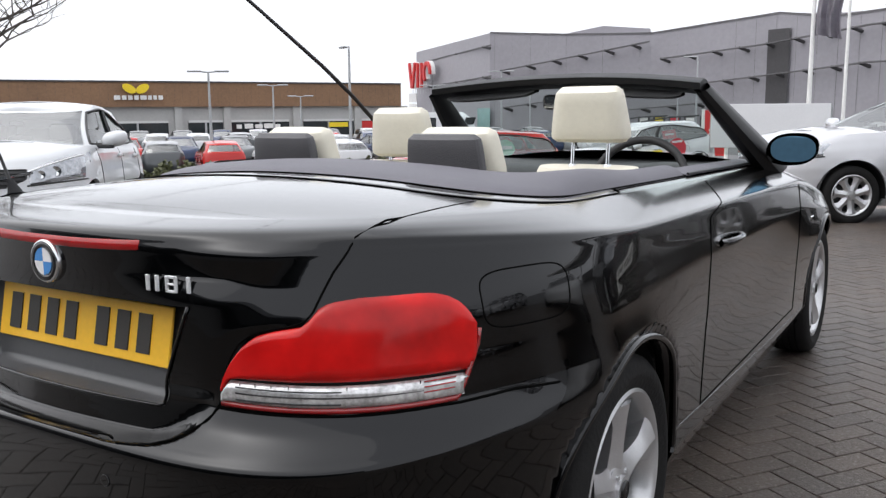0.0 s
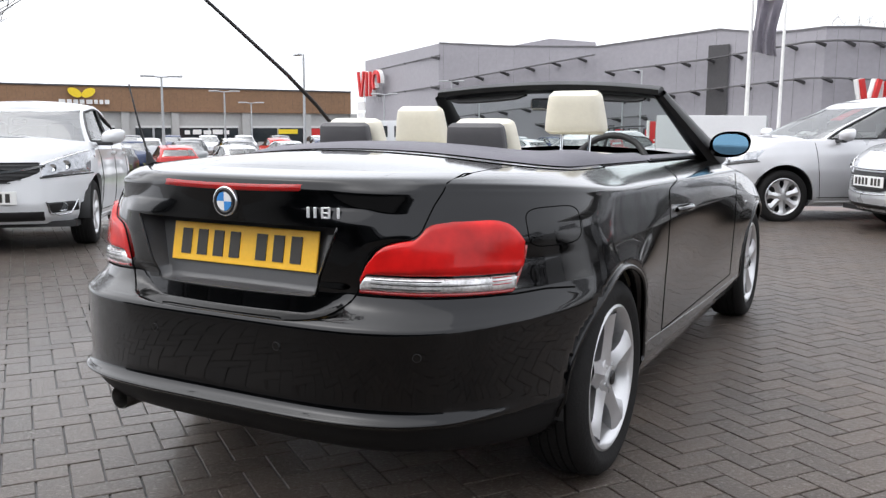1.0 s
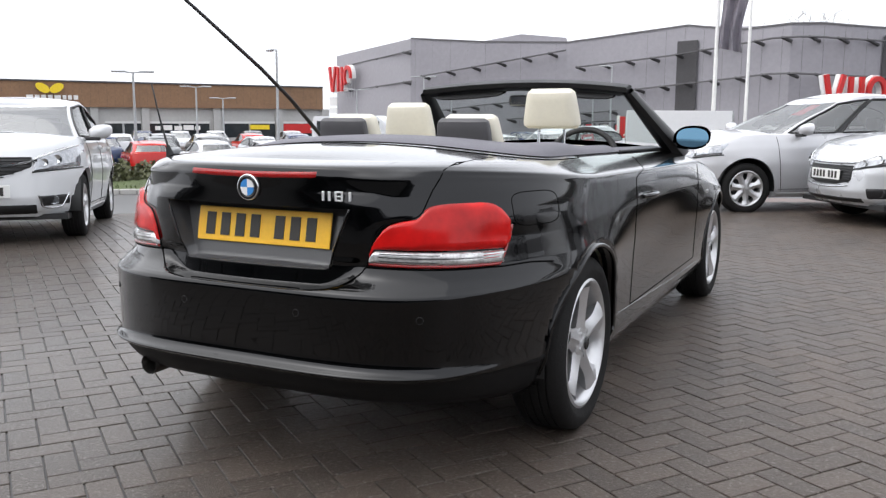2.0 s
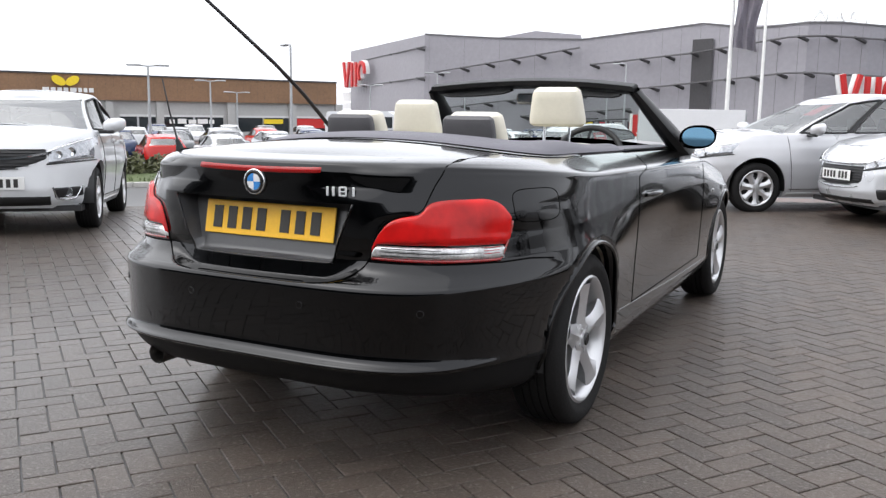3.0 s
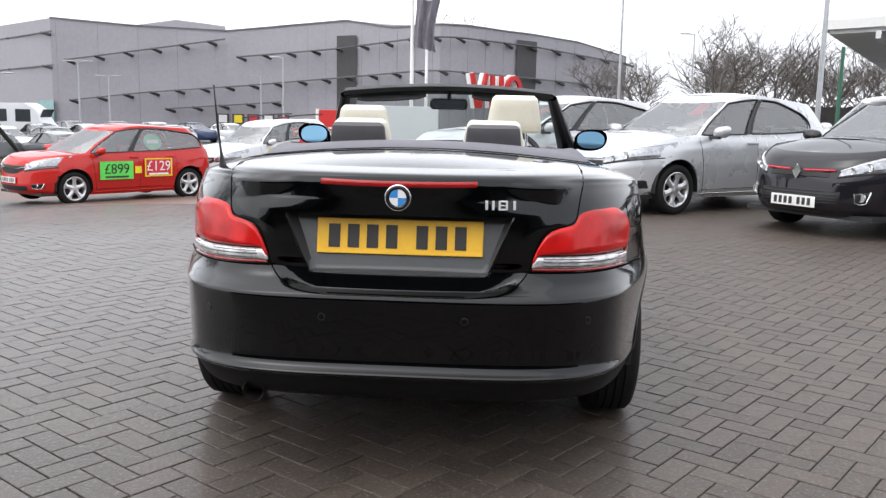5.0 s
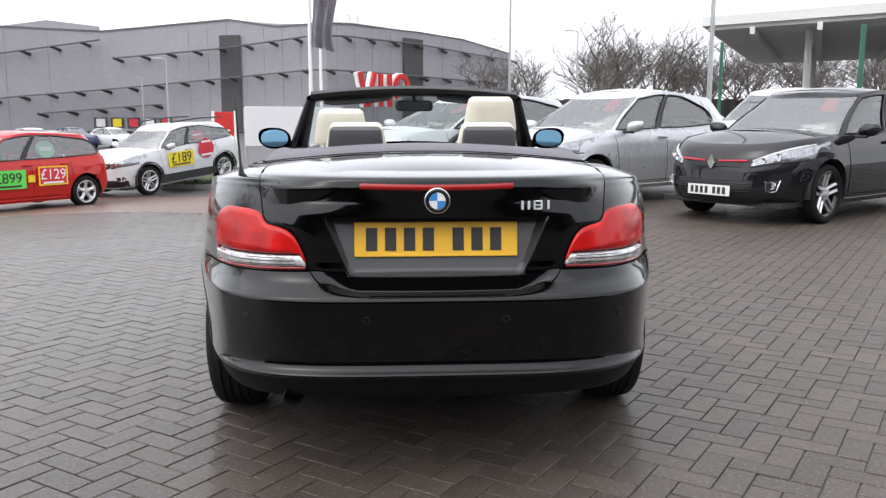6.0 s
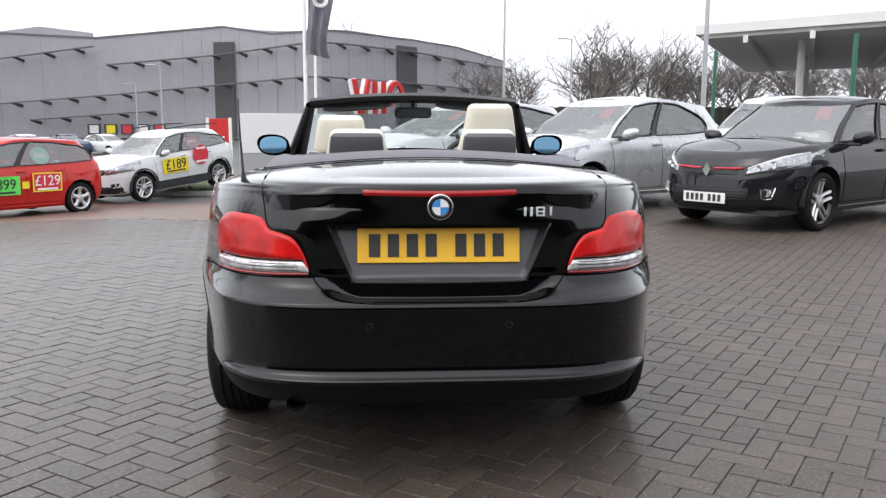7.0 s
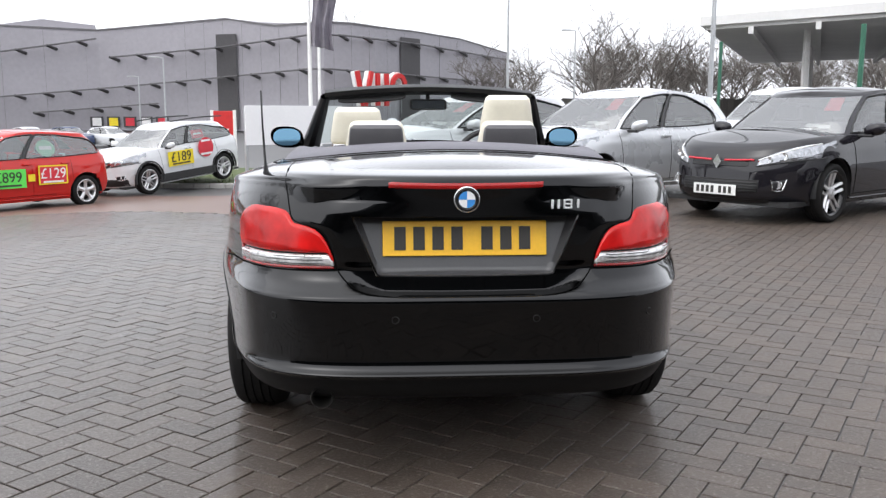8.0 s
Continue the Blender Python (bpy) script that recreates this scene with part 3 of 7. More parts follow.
# ---------------------------------------------------------------- the black convertible
# rows from the underside upward: tail height, tail y, flank half width, flank height, nose y, nose height, squareness and narrowing of the tail in plan
RAILS = [
    (0.24, 0.06, 0.74, 0.17, 4.05, 0.18, 4.2, 0.05), (0.272, -0.06, 0.785, 0.195, 4.13, 0.22, 4.2, 0.06), (0.318, -0.115, 0.812, 0.23, 4.17, 0.27, 4.2, 0.068),
    (0.358, -0.142, 0.828, 0.27, 4.19, 0.31, 4.2, 0.07), (0.368, -0.164, 0.834, 0.285, 4.195, 0.33, 4.2, 0.07), (0.376, -0.166, 0.836, 0.31, 4.2, 0.35, 4.2, 0.07),
    (0.402, -0.137, 0.838, 0.36, 4.205, 0.39, 4.2, 0.07), (0.5, -0.138, 0.84, 0.45, 4.21, 0.46, 4.2, 0.07), (0.585, -0.139, 0.842, 0.55, 4.205, 0.52, 4.2, 0.07),
    (0.607, -0.136, 0.844, 0.6, 4.2, 0.55, 4.2, 0.07), (0.62, -0.124, 0.845, 0.635, 4.19, 0.57, 4.1, 0.075), (0.65, -0.084, 0.845, 0.662, 4.17, 0.6, 4.0, 0.085),
    (0.682, -0.065, 0.845, 0.69, 4.15, 0.63, 3.95, 0.093), (0.7, -0.065, 0.845, 0.71, 4.14, 0.64, 3.9, 0.093), (0.76, -0.066, 0.845, 0.765, 4.12, 0.66, 3.75, 0.093),
    (0.83, -0.066, 0.84, 0.818, 4.09, 0.675, 3.3, 0.06), (0.90, -0.068, 0.835, 0.866, 4.06, 0.69, 2.8, 0.037), (0.938, -0.071, 0.832, 0.896, 4.03, 0.7, 2.6, 0.045),
    (0.953, -0.072, 0.829, 0.911, 4.0, 0.71, 2.6, 0.06), (0.963, -0.072, 0.819, 0.919, 3.96, 0.72, 2.6, 0.055), (0.971, -0.069, 0.79, 0.932, 3.92, 0.735, 2.6, 0.047),
    (0.978, -0.054, 0.757, 0.946, 3.85, 0.75, 2.6, 0.03), (0.983, -0.015, 0.727, 0.958, 3.75, 0.775, 2.7, 0.02), (0.988, 0.035, 0.7, 0.968, 3.65, 0.79, 2.8, 0.02),
]
YA, YB = 0.85, 3.35
CA, CM, CB = 96, 92, 30
TAIL_ANGLES = cap_angles(CA, 2.9)
HUB_R, HUB_F, WHEEL_R = 0.765, 3.425, 0.316


def spline(values, k):
    i = min(int(k), len(values) - 2)
    t = k - i
    p = [values[max(0, min(len(values) - 1, i + d))] for d in (-1, 0, 1, 2)]
    a = 0.5 * (p[2] - p[0])
    b = 0.5 * (p[3] - p[1])
    # tangents are kept short beside abrupt steps
    d = p[2] - p[1]
    a, b = (max(-3 * abs(d), min(3 * abs(d), q)) for q in (a, b))
    return p[1] + a * t + (3 * d - 2 * a - b) * t * t + (a + b - 2 * d) * t ** 3


def lid_half(z):
    return table(z, (0.612, 0.615, 0.620, 0.630, 0.645, 0.665, 0.69, 0.745, 0.775, 0.797, 0.812, 0.820, 0.828, 0.838, 0.850, 0.868, 0.908, 0.945, 1.02), (0.20, 0.25, 0.300, 0.338, 0.366, 0.388, 0.403, 0.416, 0.428, 0.442, 0.460, 0.485, 0.528, 0.543, 0.549, 0.553, 0.560, 0.570, 0.573))


def body_row(k):
    zr, yr, w, zs, yf, zf, nr, narrow = (spline([r[c] for r in RAILS], k) for c in range(8))
    pl = rail(yr, yf, w, YA, YB, nr, 2.6, CA, CM, CB)
    row = []
    for i, (x, y) in enumerate(pl):
        if i < CA:
            # near the middle of the tail the columns of the mesh stand upright
            upright = 0.766 * math.sin(TAIL_ANGLES[i]) ** (2 / 3.9)
            if upright < 0.56:
                tight = 1 - narrow
                own = x * tight
                x = (upright + (own - upright) * step(0.40, 0.56, upright)) / tight
                y = YA - (YA - yr) * max(0.0, 1 - (x / w) ** nr) ** (1 / nr)
        wr = step(1.05, 0.0, y)
        wf = step(2.7, 4.1, y)
        z = zs + (zr - zs) * wr + (zf - zs) * wf
        z -= 0.013 * max(0.0, min(y, 2.9) - 1.0) * step(13, 18, k)
        flare = 0.030 * (math.exp(-((y - HUB_R) / 0.42) ** 2) + math.exp(-((y - HUB_F) / 0.42) ** 2)) * math.exp(-((z - 0.60) / 0.12) ** 2)
        # the flank is drawn in lightly between the wheels
        waist = 0.012 * math.exp(-((y - 2.1) / 0.6) ** 2) * math.exp(-((z - 0.62) / 0.15) ** 2)
        x *= 1 - narrow * step(0.66, 0.10, y)
        if x > 0.5:
            x += (flare - waist) * step(0.5, 0.7, x)
        if y < 0.25 and x < 0.48 and 0.62 < z < 0.9:
            # the hollow that holds the number plate
            half = recess_half(z)
            near = step(0.17, 0.30, x) * step(0.47, 0.34, x)
            x += (half - 0.32) * near * step(0.60, 0.66, z) * step(0.92, 0.86, z)
        if y < 0.3 and x < 0.6 and 0.612 < z < 0.97:
            # the boot lid stands proud of the bumper's shelf
            edge = lid_half(z)
            wide = 0.045 + 0.05 * step(0.80, 0.90, z)
            lid_y = table(z, (0.612, 0.615, 0.621, 0.645, 0.67, 0.70, 0.76, 0.83, 0.88, 0.96), (-0.128, -0.112, -0.082, -0.078, -0.074, -0.070, -0.066, -0.064, -0.066, -0.069))
            lid_y += 0.25 * x * x + 0.9 * max(0.0, x - 0.35) ** 2
            lid_y += (min(lid_y, y - 0.005) - lid_y) * step(0.68, 0.72, z)
            y += (lid_y - y) * step(edge + 0.006, edge - wide, x) * step(0.97, 0.94, z)
        row.append(Vector((x, y, z)))
    return row


def recess_half(z):
    return 0.275 + (min(0.86, max(0.66, z)) - 0.67) / 0.185 * 0.075


LEVELS = sorted(set([i + f for i in range(len(RAILS) - 1) for f in (0, 0.25, 0.5, 0.75)] + [len(RAILS) - 1.001] + [12.5 + i / 16 for i in range(65)] + [9 + i / 12 for i in range(42)]))
ROWS = [body_row(k) for k in LEVELS]
TOPROW = ROWS[-1]


def on_tail(x, z):
    """The body's surface at the tail, for a distance from the middle and a height."""
    sx, x = (1 if x >= 0 else -1), abs(x)
    ys, zs = [], []
    for row in ROWS:
        xs = [p.x for p in row[:CA]]
        ys.append(np.interp(x, xs, [p.y for p in row[:CA]]))
        zs.append(np.interp(x, xs, [p.z for p in row[:CA]]))
    return Vector((sx * x, float(np.interp(z, zs, ys)), z))


def on_flank(y, z, sx=1):
    xs, zs = [], []
    for row in ROWS:
        yy = [p.y for p in row]
        xs.append(np.interp(y, yy, [p.x for p in row]))
        zs.append(np.interp(y, yy, [p.z for p in row]))
    return Vector((sx * float(np.interp(z, zs, xs)), y, z))


def crown(y):
    return 0.058 * (1 - math.exp(-max(0.0, y - 0.08) / 0.22)) * step(3.66, 3.1, y)


def deck_z(x, y):
    """Height of the boot deck and the shoulders beside the cabin."""
    ys = [p.y for p in TOPROW]
    half, z = float(np.interp(y, ys, [p.x for p in TOPROW])), float(np.interp(y, ys, [p.z for p in TOPROW]))
    f = max(0.0, 1 - abs(x) / max(half, 0.02))
    return z + crown(y) * (1 - (1 - f) ** 2)


def lifted(bm, off, outward):
    """Moves a patch outward, but for its border, which stays sunk."""
    bmesh.ops.recalc_face_normals(bm, faces=bm.faces)
    bm.normal_update()
    total = sum((f.normal.dot(outward(f.calc_center_median())) for f in bm.faces))
    if total < 0:
        bmesh.ops.reverse_faces(bm, faces=bm.faces)
        bm.normal_update()
    moves = [(v, v.normal.copy(), v.is_boundary) for v in bm.verts]
    for v, nrm, border in moves:
        v.co += nrm * (-0.004 if border else off)
    return bm


bmw = thing("convertible_car", "glossy black two-door convertible with its roof folded down, wet from rain", "car")

shell = bmesh.new()
allrows = [list(r) for r in ROWS]
for f in (0.04, 0.09, 0.14, 0.2, 0.3, 0.42, 0.55, 0.7, 0.85, 1.0):
    allrows.append([Vector((p.x * (1 - f), p.y, p.z + crown(p.y) * (1 - (1 - f) ** 2))) for p in TOPROW])
grid(shell, allrows, flip=True)
dead = []
for f in shell.faces:
    c = f.calc_center_median()
    if 0.80 < c.y < 2.84 and abs(c.x) < 0.60 and c.z > 0.9:
        dead.append(f)
    elif c.y < 0.2 and 0.668 < c.z < 0.853 and c.x < recess_half(c.z):
        dead.append(f)
bmesh.ops.delete(shell, geom=dead, context='FACES')
bmesh.ops.mirror(shell, geom=shell.verts[:] + shell.edges[:] + shell.faces[:], axis='X', merge_dist=0.0015)
bmesh.ops.remove_doubles(shell, verts=shell.verts, dist=0.0004)
bmesh.ops.recalc_face_normals(shell, faces=shell.faces)
for yw in (HUB_R, HUB_F):
    arch_cut(shell, yw, 0.322, 0.352, 0.55, 0.024)
shell.normal_update()
# panels take their normals from the whole skin, so that the lacquer runs on across the gaps
normals = {v.index: None for v in shell.verts}
shell.verts.index_update()
for v in shell.verts:
    normals[v.index] = v.normal.copy()


def panel_of(c):
    ax = abs(c.x)
    if c.y < 0.5 and c.z > 0.612 and ax < lid_half(c.z) and (c.y < 0.35 or c.z > 0.9):
        return "boot_lid"
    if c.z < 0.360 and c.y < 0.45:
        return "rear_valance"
    if c.z < table(c.y, (-0.2, 0.2, 0.5, 0.62), (0.70, 0.69, 0.70, 0.70)) and c.y < 0.62:
        return "rear_bumper"
    if c.y > 3.95 and c.z < 0.66:
        return "front_bumper"
    if c.y > 3.0 and ax < 0.66 and c.z > 0.68:
        return "bonnet"
    if table(c.z, (0.3, 0.6, 0.88, 0.97), (1.36, 1.37, 1.41, 1.75)) < c.y < 2.76 and c.z > 0.335 and ax > 0.6:
        return "door"
    return "body"


# The valance's own dull black stands in for shade under the bumper.
SHADE_VALANCE = mat("shade_black_valance", (0.006, 0.006, 0.0065), spec=0.2, rough=0.55, vary=0.2, scale=8, fine=60)
groups = {}
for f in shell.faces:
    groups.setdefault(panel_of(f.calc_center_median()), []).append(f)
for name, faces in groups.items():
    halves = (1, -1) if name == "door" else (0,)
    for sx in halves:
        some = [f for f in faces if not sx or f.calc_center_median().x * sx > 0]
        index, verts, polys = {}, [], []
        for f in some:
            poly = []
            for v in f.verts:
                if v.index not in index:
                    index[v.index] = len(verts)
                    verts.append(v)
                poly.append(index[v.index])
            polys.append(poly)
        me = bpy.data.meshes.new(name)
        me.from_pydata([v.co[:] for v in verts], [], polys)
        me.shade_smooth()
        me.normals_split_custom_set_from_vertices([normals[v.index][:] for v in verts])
        me.materials.append(SHADE_VALANCE if name == "rear_valance" else BLACK_PAINT)
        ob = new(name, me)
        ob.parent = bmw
shell.free()


def seam_line(pts, r=0.0024, name="panel_gap"):
    bm = bmesh.new()
    tube(bm, pts, r, 5)
    return part(name, bm, SEAM, bmw)


for sx in (1, -1):
    zs = [0.614, 0.617, 0.621, 0.63, 0.64, 0.655, 0.67, 0.69, 0.71, 0.735, 0.755, 0.77, 0.78, 0.79, 0.798, 0.805, 0.811, 0.816, 0.821, 0.826, 0.831, 0.836, 0.843, 0.85, 0.86, 0.88, 0.91, 0.94, 0.965, 0.978]
    side = [on_tail(sx * lid_half(z), z) for z in zs]
    y_lid = on_tail(0.573, 0.98).y + 0.012
    side += [Vector((sx * (0.573 + 0.006 * t), y_lid + (0.515 - y_lid) * t, 0)) for t in np.linspace(0, 1, 14)]
    for p in side[len(zs):]:
        p.z = deck_z(p.x, p.y) - 0.001
    seam_line(side, 0.0022)
    # gap between the bumper and the wing
    seam_line([on_tail(sx * x, 0.683 - 0.008 * (x - 0.41) / 0.32) for x in np.linspace(0.402, 0.71, 14)] + [on_flank(y, table(y, (0.2, 0.32, 0.43), (0.674, 0.676, 0.666)), sx) for y in np.linspace(0.21, 0.425, 10)], 0.0032)
    # door outline
    seam_line([on_flank(table(z, (0.3, 0.6, 0.88), (1.36, 1.37, 1.41)), z, sx) for z in np.linspace(0.345, 0.875, 22)] + [on_flank(1.41 + 0.35 * f, 0.878 + 0.072 * f, sx) for f in np.linspace(0.1, 1, 10)], 0.0022)
    seam_line([on_flank(2.76 + 0.03 * math.sin((z - 0.33) * 4), z, sx) for z in np.linspace(0.345, 0.87, 22)])
    seam_line([on_flank(y, 0.345, sx) for y in np.linspace(1.36, 2.76, 28)])
    # crease above the sill
    bm = bmesh.new()
    tube(bm, [on_flank(y, table(y, (1.12, 2.2, 3.1), (0.345, 0.312, 0.30)), sx) + Vector((sx * -0.003, 0, 0)) for y in np.linspace(1.12, 3.08, 30)], 0.006, 6)
    part("sill_trim", bm, BLACK_PAINT, bmw, "gloss black sill strip")
    for yw in (HUB_R, HUB_F):
        part("wheel_liner", liner(yw, 0.322, 0.356, sx * 0.80, sx * 0.56), BLACK_PLASTIC, bmw)
        bm = bmesh.new()
        tube(bm, [on_flank(yw + 0.353 * math.cos(a), 0.322 + 0.353 * math.sin(a), sx) + Vector((sx * -0.004, 0, 0)) for a in np.linspace(-0.10, math.pi + 0.10, 48)], 0.0085, 8)
        part("arch_lip", bm, BLACK_PAINT, bmw, "rolled gloss black wheel arch lip")
    # door handle
    bm = bmesh.new()
    hp = on_flank(1.62, 0.79, sx)
    pts = [hp + Vector((sx * 0.030 * math.sin(t * math.pi) ** 0.6, 0.105 * (2 * t - 1), 0.004 * math.sin(t * math.pi))) for t in np.linspace(0, 1, 13)]
    tube(bm, pts, [0.011] * 13, 8)
    part("door_handle", bm, BLACK_PAINT, bmw, "body-coloured door handle")
    # side repeater
    bm = bmesh.new()
    rp = on_flank(3.05, 0.70, sx)
    box(bm, (0.008, 0.06, 0.022), rp, 0.003)
    part("side_indicator", bm, CHROME, bmw, "small clear indicator lens")

seam_line([on_tail(x, 0.614) for x in np.linspace(-0.21, 0.21, 30)])

# fuel flap on the right
flap = [on_flank(0.372 + 0.105 * math.copysign(abs(math.cos(a)) ** 0.5, math.cos(a)), 0.842 + 0.052 * math.copysign(abs(math.sin(a)) ** 0.5, math.sin(a))) for a in np.linspace(0, math.tau, 41)]
seam_line(flap, 0.0016, "fuel_flap")

# ---- tail lamps
RED_LENS = mat("red_tail_lens", (0.44, 0.0065, 0.006), rough=0.2, vary=0.6, scale=5, fine=13, coat=0.3, spec=0.2)
CLEAR_LENS = mat("clear_ribbed_lens", (0.66, 0.645, 0.645), rough=0.12, metal=0.5, vary=0.6, scale=26, fine=120, coat=1.0)
RED_RIM = mat("dark_red_rim", (0.28, 0.006, 0.008), rough=0.15, coat=1.0)
HIGH_RED = mat("high_brake_lens", (0.32, 0.006, 0.006), rough=0.2, vary=0.2, scale=40)


def lamp_low(x):
    return 0.695 - 0.010 * (x - 0.41) / 0.31


def lamp_top(x):
    return table(x, (0.409, 0.413, 0.421, 0.433, 0.450, 0.468, 0.493, 0.541, 0.549, 0.558, 0.575, 0.605, 0.675, 0.690, 0.704, 0.717, 0.727, 0.733, 0.737), (0.707, 0.722, 0.744, 0.770, 0.796, 0.811, 0.820, 0.829, 0.846, 0.862, 0.868, 0.873, 0.874, 0.871, 0.864, 0.852, 0.836, 0.820, 0.802))


def lamp_end(f):
    """Distance of the lamp's outer end from the middle, by height: f from its foot to its top."""
    return 0.737 - 0.016 * (1 - f) ** 1.5


def lamp_patch(sx, f0, f1, off, nx=44, nz=10):
    bm = bmesh.new()
    rws = []
    xs = np.concatenate([np.linspace(0.410, 0.44, 8)[:-1], np.linspace(0.44, 0.68, 26)[:-1], np.linspace(0.68, 0.737, 14)])
    for j in range(nz + 1):
        row = []
        for x in xs:
            lo, hi = lamp_low(x), lamp_top(x)
            strip = min(0.042, 0.7 * (hi - lo))
            a = lo + (0 if f0 == 0 else strip)
            b = lo + strip if f1 == 0 else hi
            z = a + (b - a) * j / nz
            row.append(on_tail(sx * min(x, lamp_end((z - 0.68) / 0.12) if z < 0.8 else x), z))
        rws.append(row)
    grid(bm, rws)
    return lifted(bm, off, lambda c: Vector((c.x, c.y - 1.2, 0)))


for sx in (1, -1):
    lens = part("tail_lamp", lamp_patch(sx, 1, 1, 0.012), RED_LENS, bmw, "red tail lamp with a clear lower band")
    part("clear_lens", lamp_patch(sx, 0, 0, 0.012, nz=5), CLEAR_LENS, lens, "clear ribbed reversing lens")
    rim = bmesh.new()
    xs = np.linspace(0.410, 0.722, 24)
    loop = [on_tail(sx * x, lamp_low(x) - 0.001) for x in xs] + [on_tail(sx * (lamp_end((z - 0.68) / 0.12) + 0.001), z) for z in np.linspace(0.69, 0.80, 8)]
    tube(rim, [p + Vector((sx * 0.002, -0.003, 0)) for p in loop], 0.0055, 6)
    part("lens_rim", rim, RED_RIM, lens, "dark red lens rim")
    for x in (0.445, 0.472, 0.498, 0.525, 0.605, 0.685, 0.699):
        ribs = bmesh.new()
        zl = lamp_low(x)
        p, q = on_tail(sx * x, zl + 0.006), on_tail(sx * x, zl + 0.040)
        rod(ribs, p + Vector((sx * 0.006, -0.008, 0)), q + Vector((sx * 0.006, -0.008, 0)), 0.0014, sides=5)
        part("lens_rib", ribs, CHROME, lens, "bright rib in the clear lens")
    for dz in (0.012, 0.023, 0.033):
        gap = bmesh.new()
        tube(gap, [on_tail(sx * x, lamp_low(x) + dz) + Vector((sx * 0.006, -0.0115, 0)) for x in np.linspace(0.44, 0.60 if dz != 0.023 else 0.69, 12)], 0.0014, 5)
        part("reflector_step", gap, BLACK_PLASTIC, lens, "dark step between reflector bands")
    for z in (0.706, 0.715, 0.724):
        bars = bmesh.new()
        tube(bars, [on_tail(sx * x, z) + Vector((sx * 0.008, -0.009, 0)) for x in np.linspace(0.688, 0.718, 5)], 0.0018, 5)
        part("light_bar", bars, RED_RIM, lens, "short dark red light guide")

# ---- high brake lamp, roundel, model script
bm = bmesh.new()
grid(bm, [[on_tail(x, z + 0.004 * (x / 0.25) ** 2) for x in np.linspace(-0.25, 0.25, 30)] for z in (0.935, 0.941, 0.954, 0.960)])
part("high_brake_lamp", lifted(bm, 0.003, lambda c: Vector((0, -1, 0))), HIGH_RED, bmw, "slim red high brake lamp")
bc = on_tail(0, 0.907)
turn = Matrix.Translation(bc + Vector((0, -0.001, 0))) @ Matrix.Rotation(radians(90), 4, 'X')
bm = bmesh.new()
lathe(bm, [(-0.004, 0.041), (0.006, 0.041), (0.009, 0.039), (0.009, 0.037), (0.0075, 0.001)], axis="z", sides=40)
bm.transform(turn)
roundel = part("roundel_badge", bm, CHROME, bmw, "round black, blue and white emblem")
for a0, a1, rad0, rad1, h, mm in ((0, math.tau, 0.026, 0.037, 0.0098, GLOSS_BLACK),):
    bm = bmesh.new()
    lathe(bm, [(0.008, rad0), (h, rad0), (h, rad1), (0.008, rad1)], axis="z", sides=40)
    bm.transform(turn)
    part("badge_ring", bm, mm, roundel)
BLUE = mat("blue_enamel", (0.05, 0.25, 0.62), rough=0.2, coat=0.8)
WHITE_ENAMEL = mat("white_enamel", (0.8, 0.8, 0.8), rough=0.2, coat=0.8)
for q in range(4):
    fan = [(0, 0)] + [(0.0255 * math.cos(a), 0.0255 * math.sin(a)) for a in np.linspace(q * math.pi / 2, (q + 1) * math.pi / 2, 9)]
    part("badge_quarter", extrude(fan, 0.002, turn @ Matrix.Translation((0, 0, 0.008))), BLUE if q % 2 else WHITE_ENAMEL, roundel, smooth=False)
SCRIPT = mat("satin_silver_script", (0.72, 0.73, 0.74), rough=0.35, metal=0.4, vary=0.05)
script = bmesh.new()
slant = Matrix.Shear('XZ', 4, (0.22, 0))
for x, w in ((0.268, 0.008), (0.288, 0.008), (0.352, 0.008)):
    box(script, (w, 0.004, 0.028), on_tail(x, 0.890) + Vector((0, -0.006, 0)), 0.001, slant)
for dx, dz, w, h in ((-0.011, 0, 0.006, 0.028), (0.011, 0, 0.006, 0.028), (0, 0.0125, 0.022, 0.005), (0, 0, 0.022, 0.004), (0, -0.0125, 0.022, 0.005)):
    box(script, (w, 0.004, h), on_tail(0.318, 0.890) + Vector((dx + dz * 0.22, -0.006, dz)), 0.001, slant)
part("model_script", script, SCRIPT, bmw, "small silver bars of the model script", smooth=False)

# ---- tray behind the number plate
RECESS = mat("satin_black_tray", (0.050, 0.050, 0.053), rough=0.4, vary=0.12, scale=10, coat=0.3)
bm = bmesh.new()
rws = []
for z in np.linspace(0.664, 0.858, 24):
    h = recess_half(z)
    row = []
    for u in np.linspace(-1, 1, 41):
        x = u * (h + 0.004)
        skin_p = on_tail(x, z)
        e = step(1.0, 0.955, abs(u)) * step(0.664, 0.676, z) * step(0.858, 0.850, z)
        deep = max(skin_p.y + 0.001, 0.018 - (0.855 - z) * 0.27)
        row.append(Vector((x, skin_p.y + 0.0015 + (deep - skin_p.y) * e, z)))
    rws.append(row)
grid(bm, rws)
bmesh.ops.recalc_face_normals(bm, faces=bm.faces)
if sum(f.normal.y for f in bm.faces) > 0:
    bmesh.ops.reverse_faces(bm, faces=bm.faces)
part("plate_recess", bm, RECESS, bmw, "satin black hollow behind the number plate", sharp=60)
bm = bmesh.new()
edge = [Vector((sx_ * (recess_half(z) + 0.002), on_tail(recess_half(z), z).y - 0.001, z)) for sx_, zs_ in ((-1, np.linspace(0.853, 0.672, 12)), (1, np.linspace(0.672, 0.853, 12))) for z in zs_]
low = [Vector((x, on_tail(x, 0.667).y - 0.001, 0.667)) for x in np.linspace(-recess_half(0.67) + 0.012, recess_half(0.67) - 0.012, 14)]
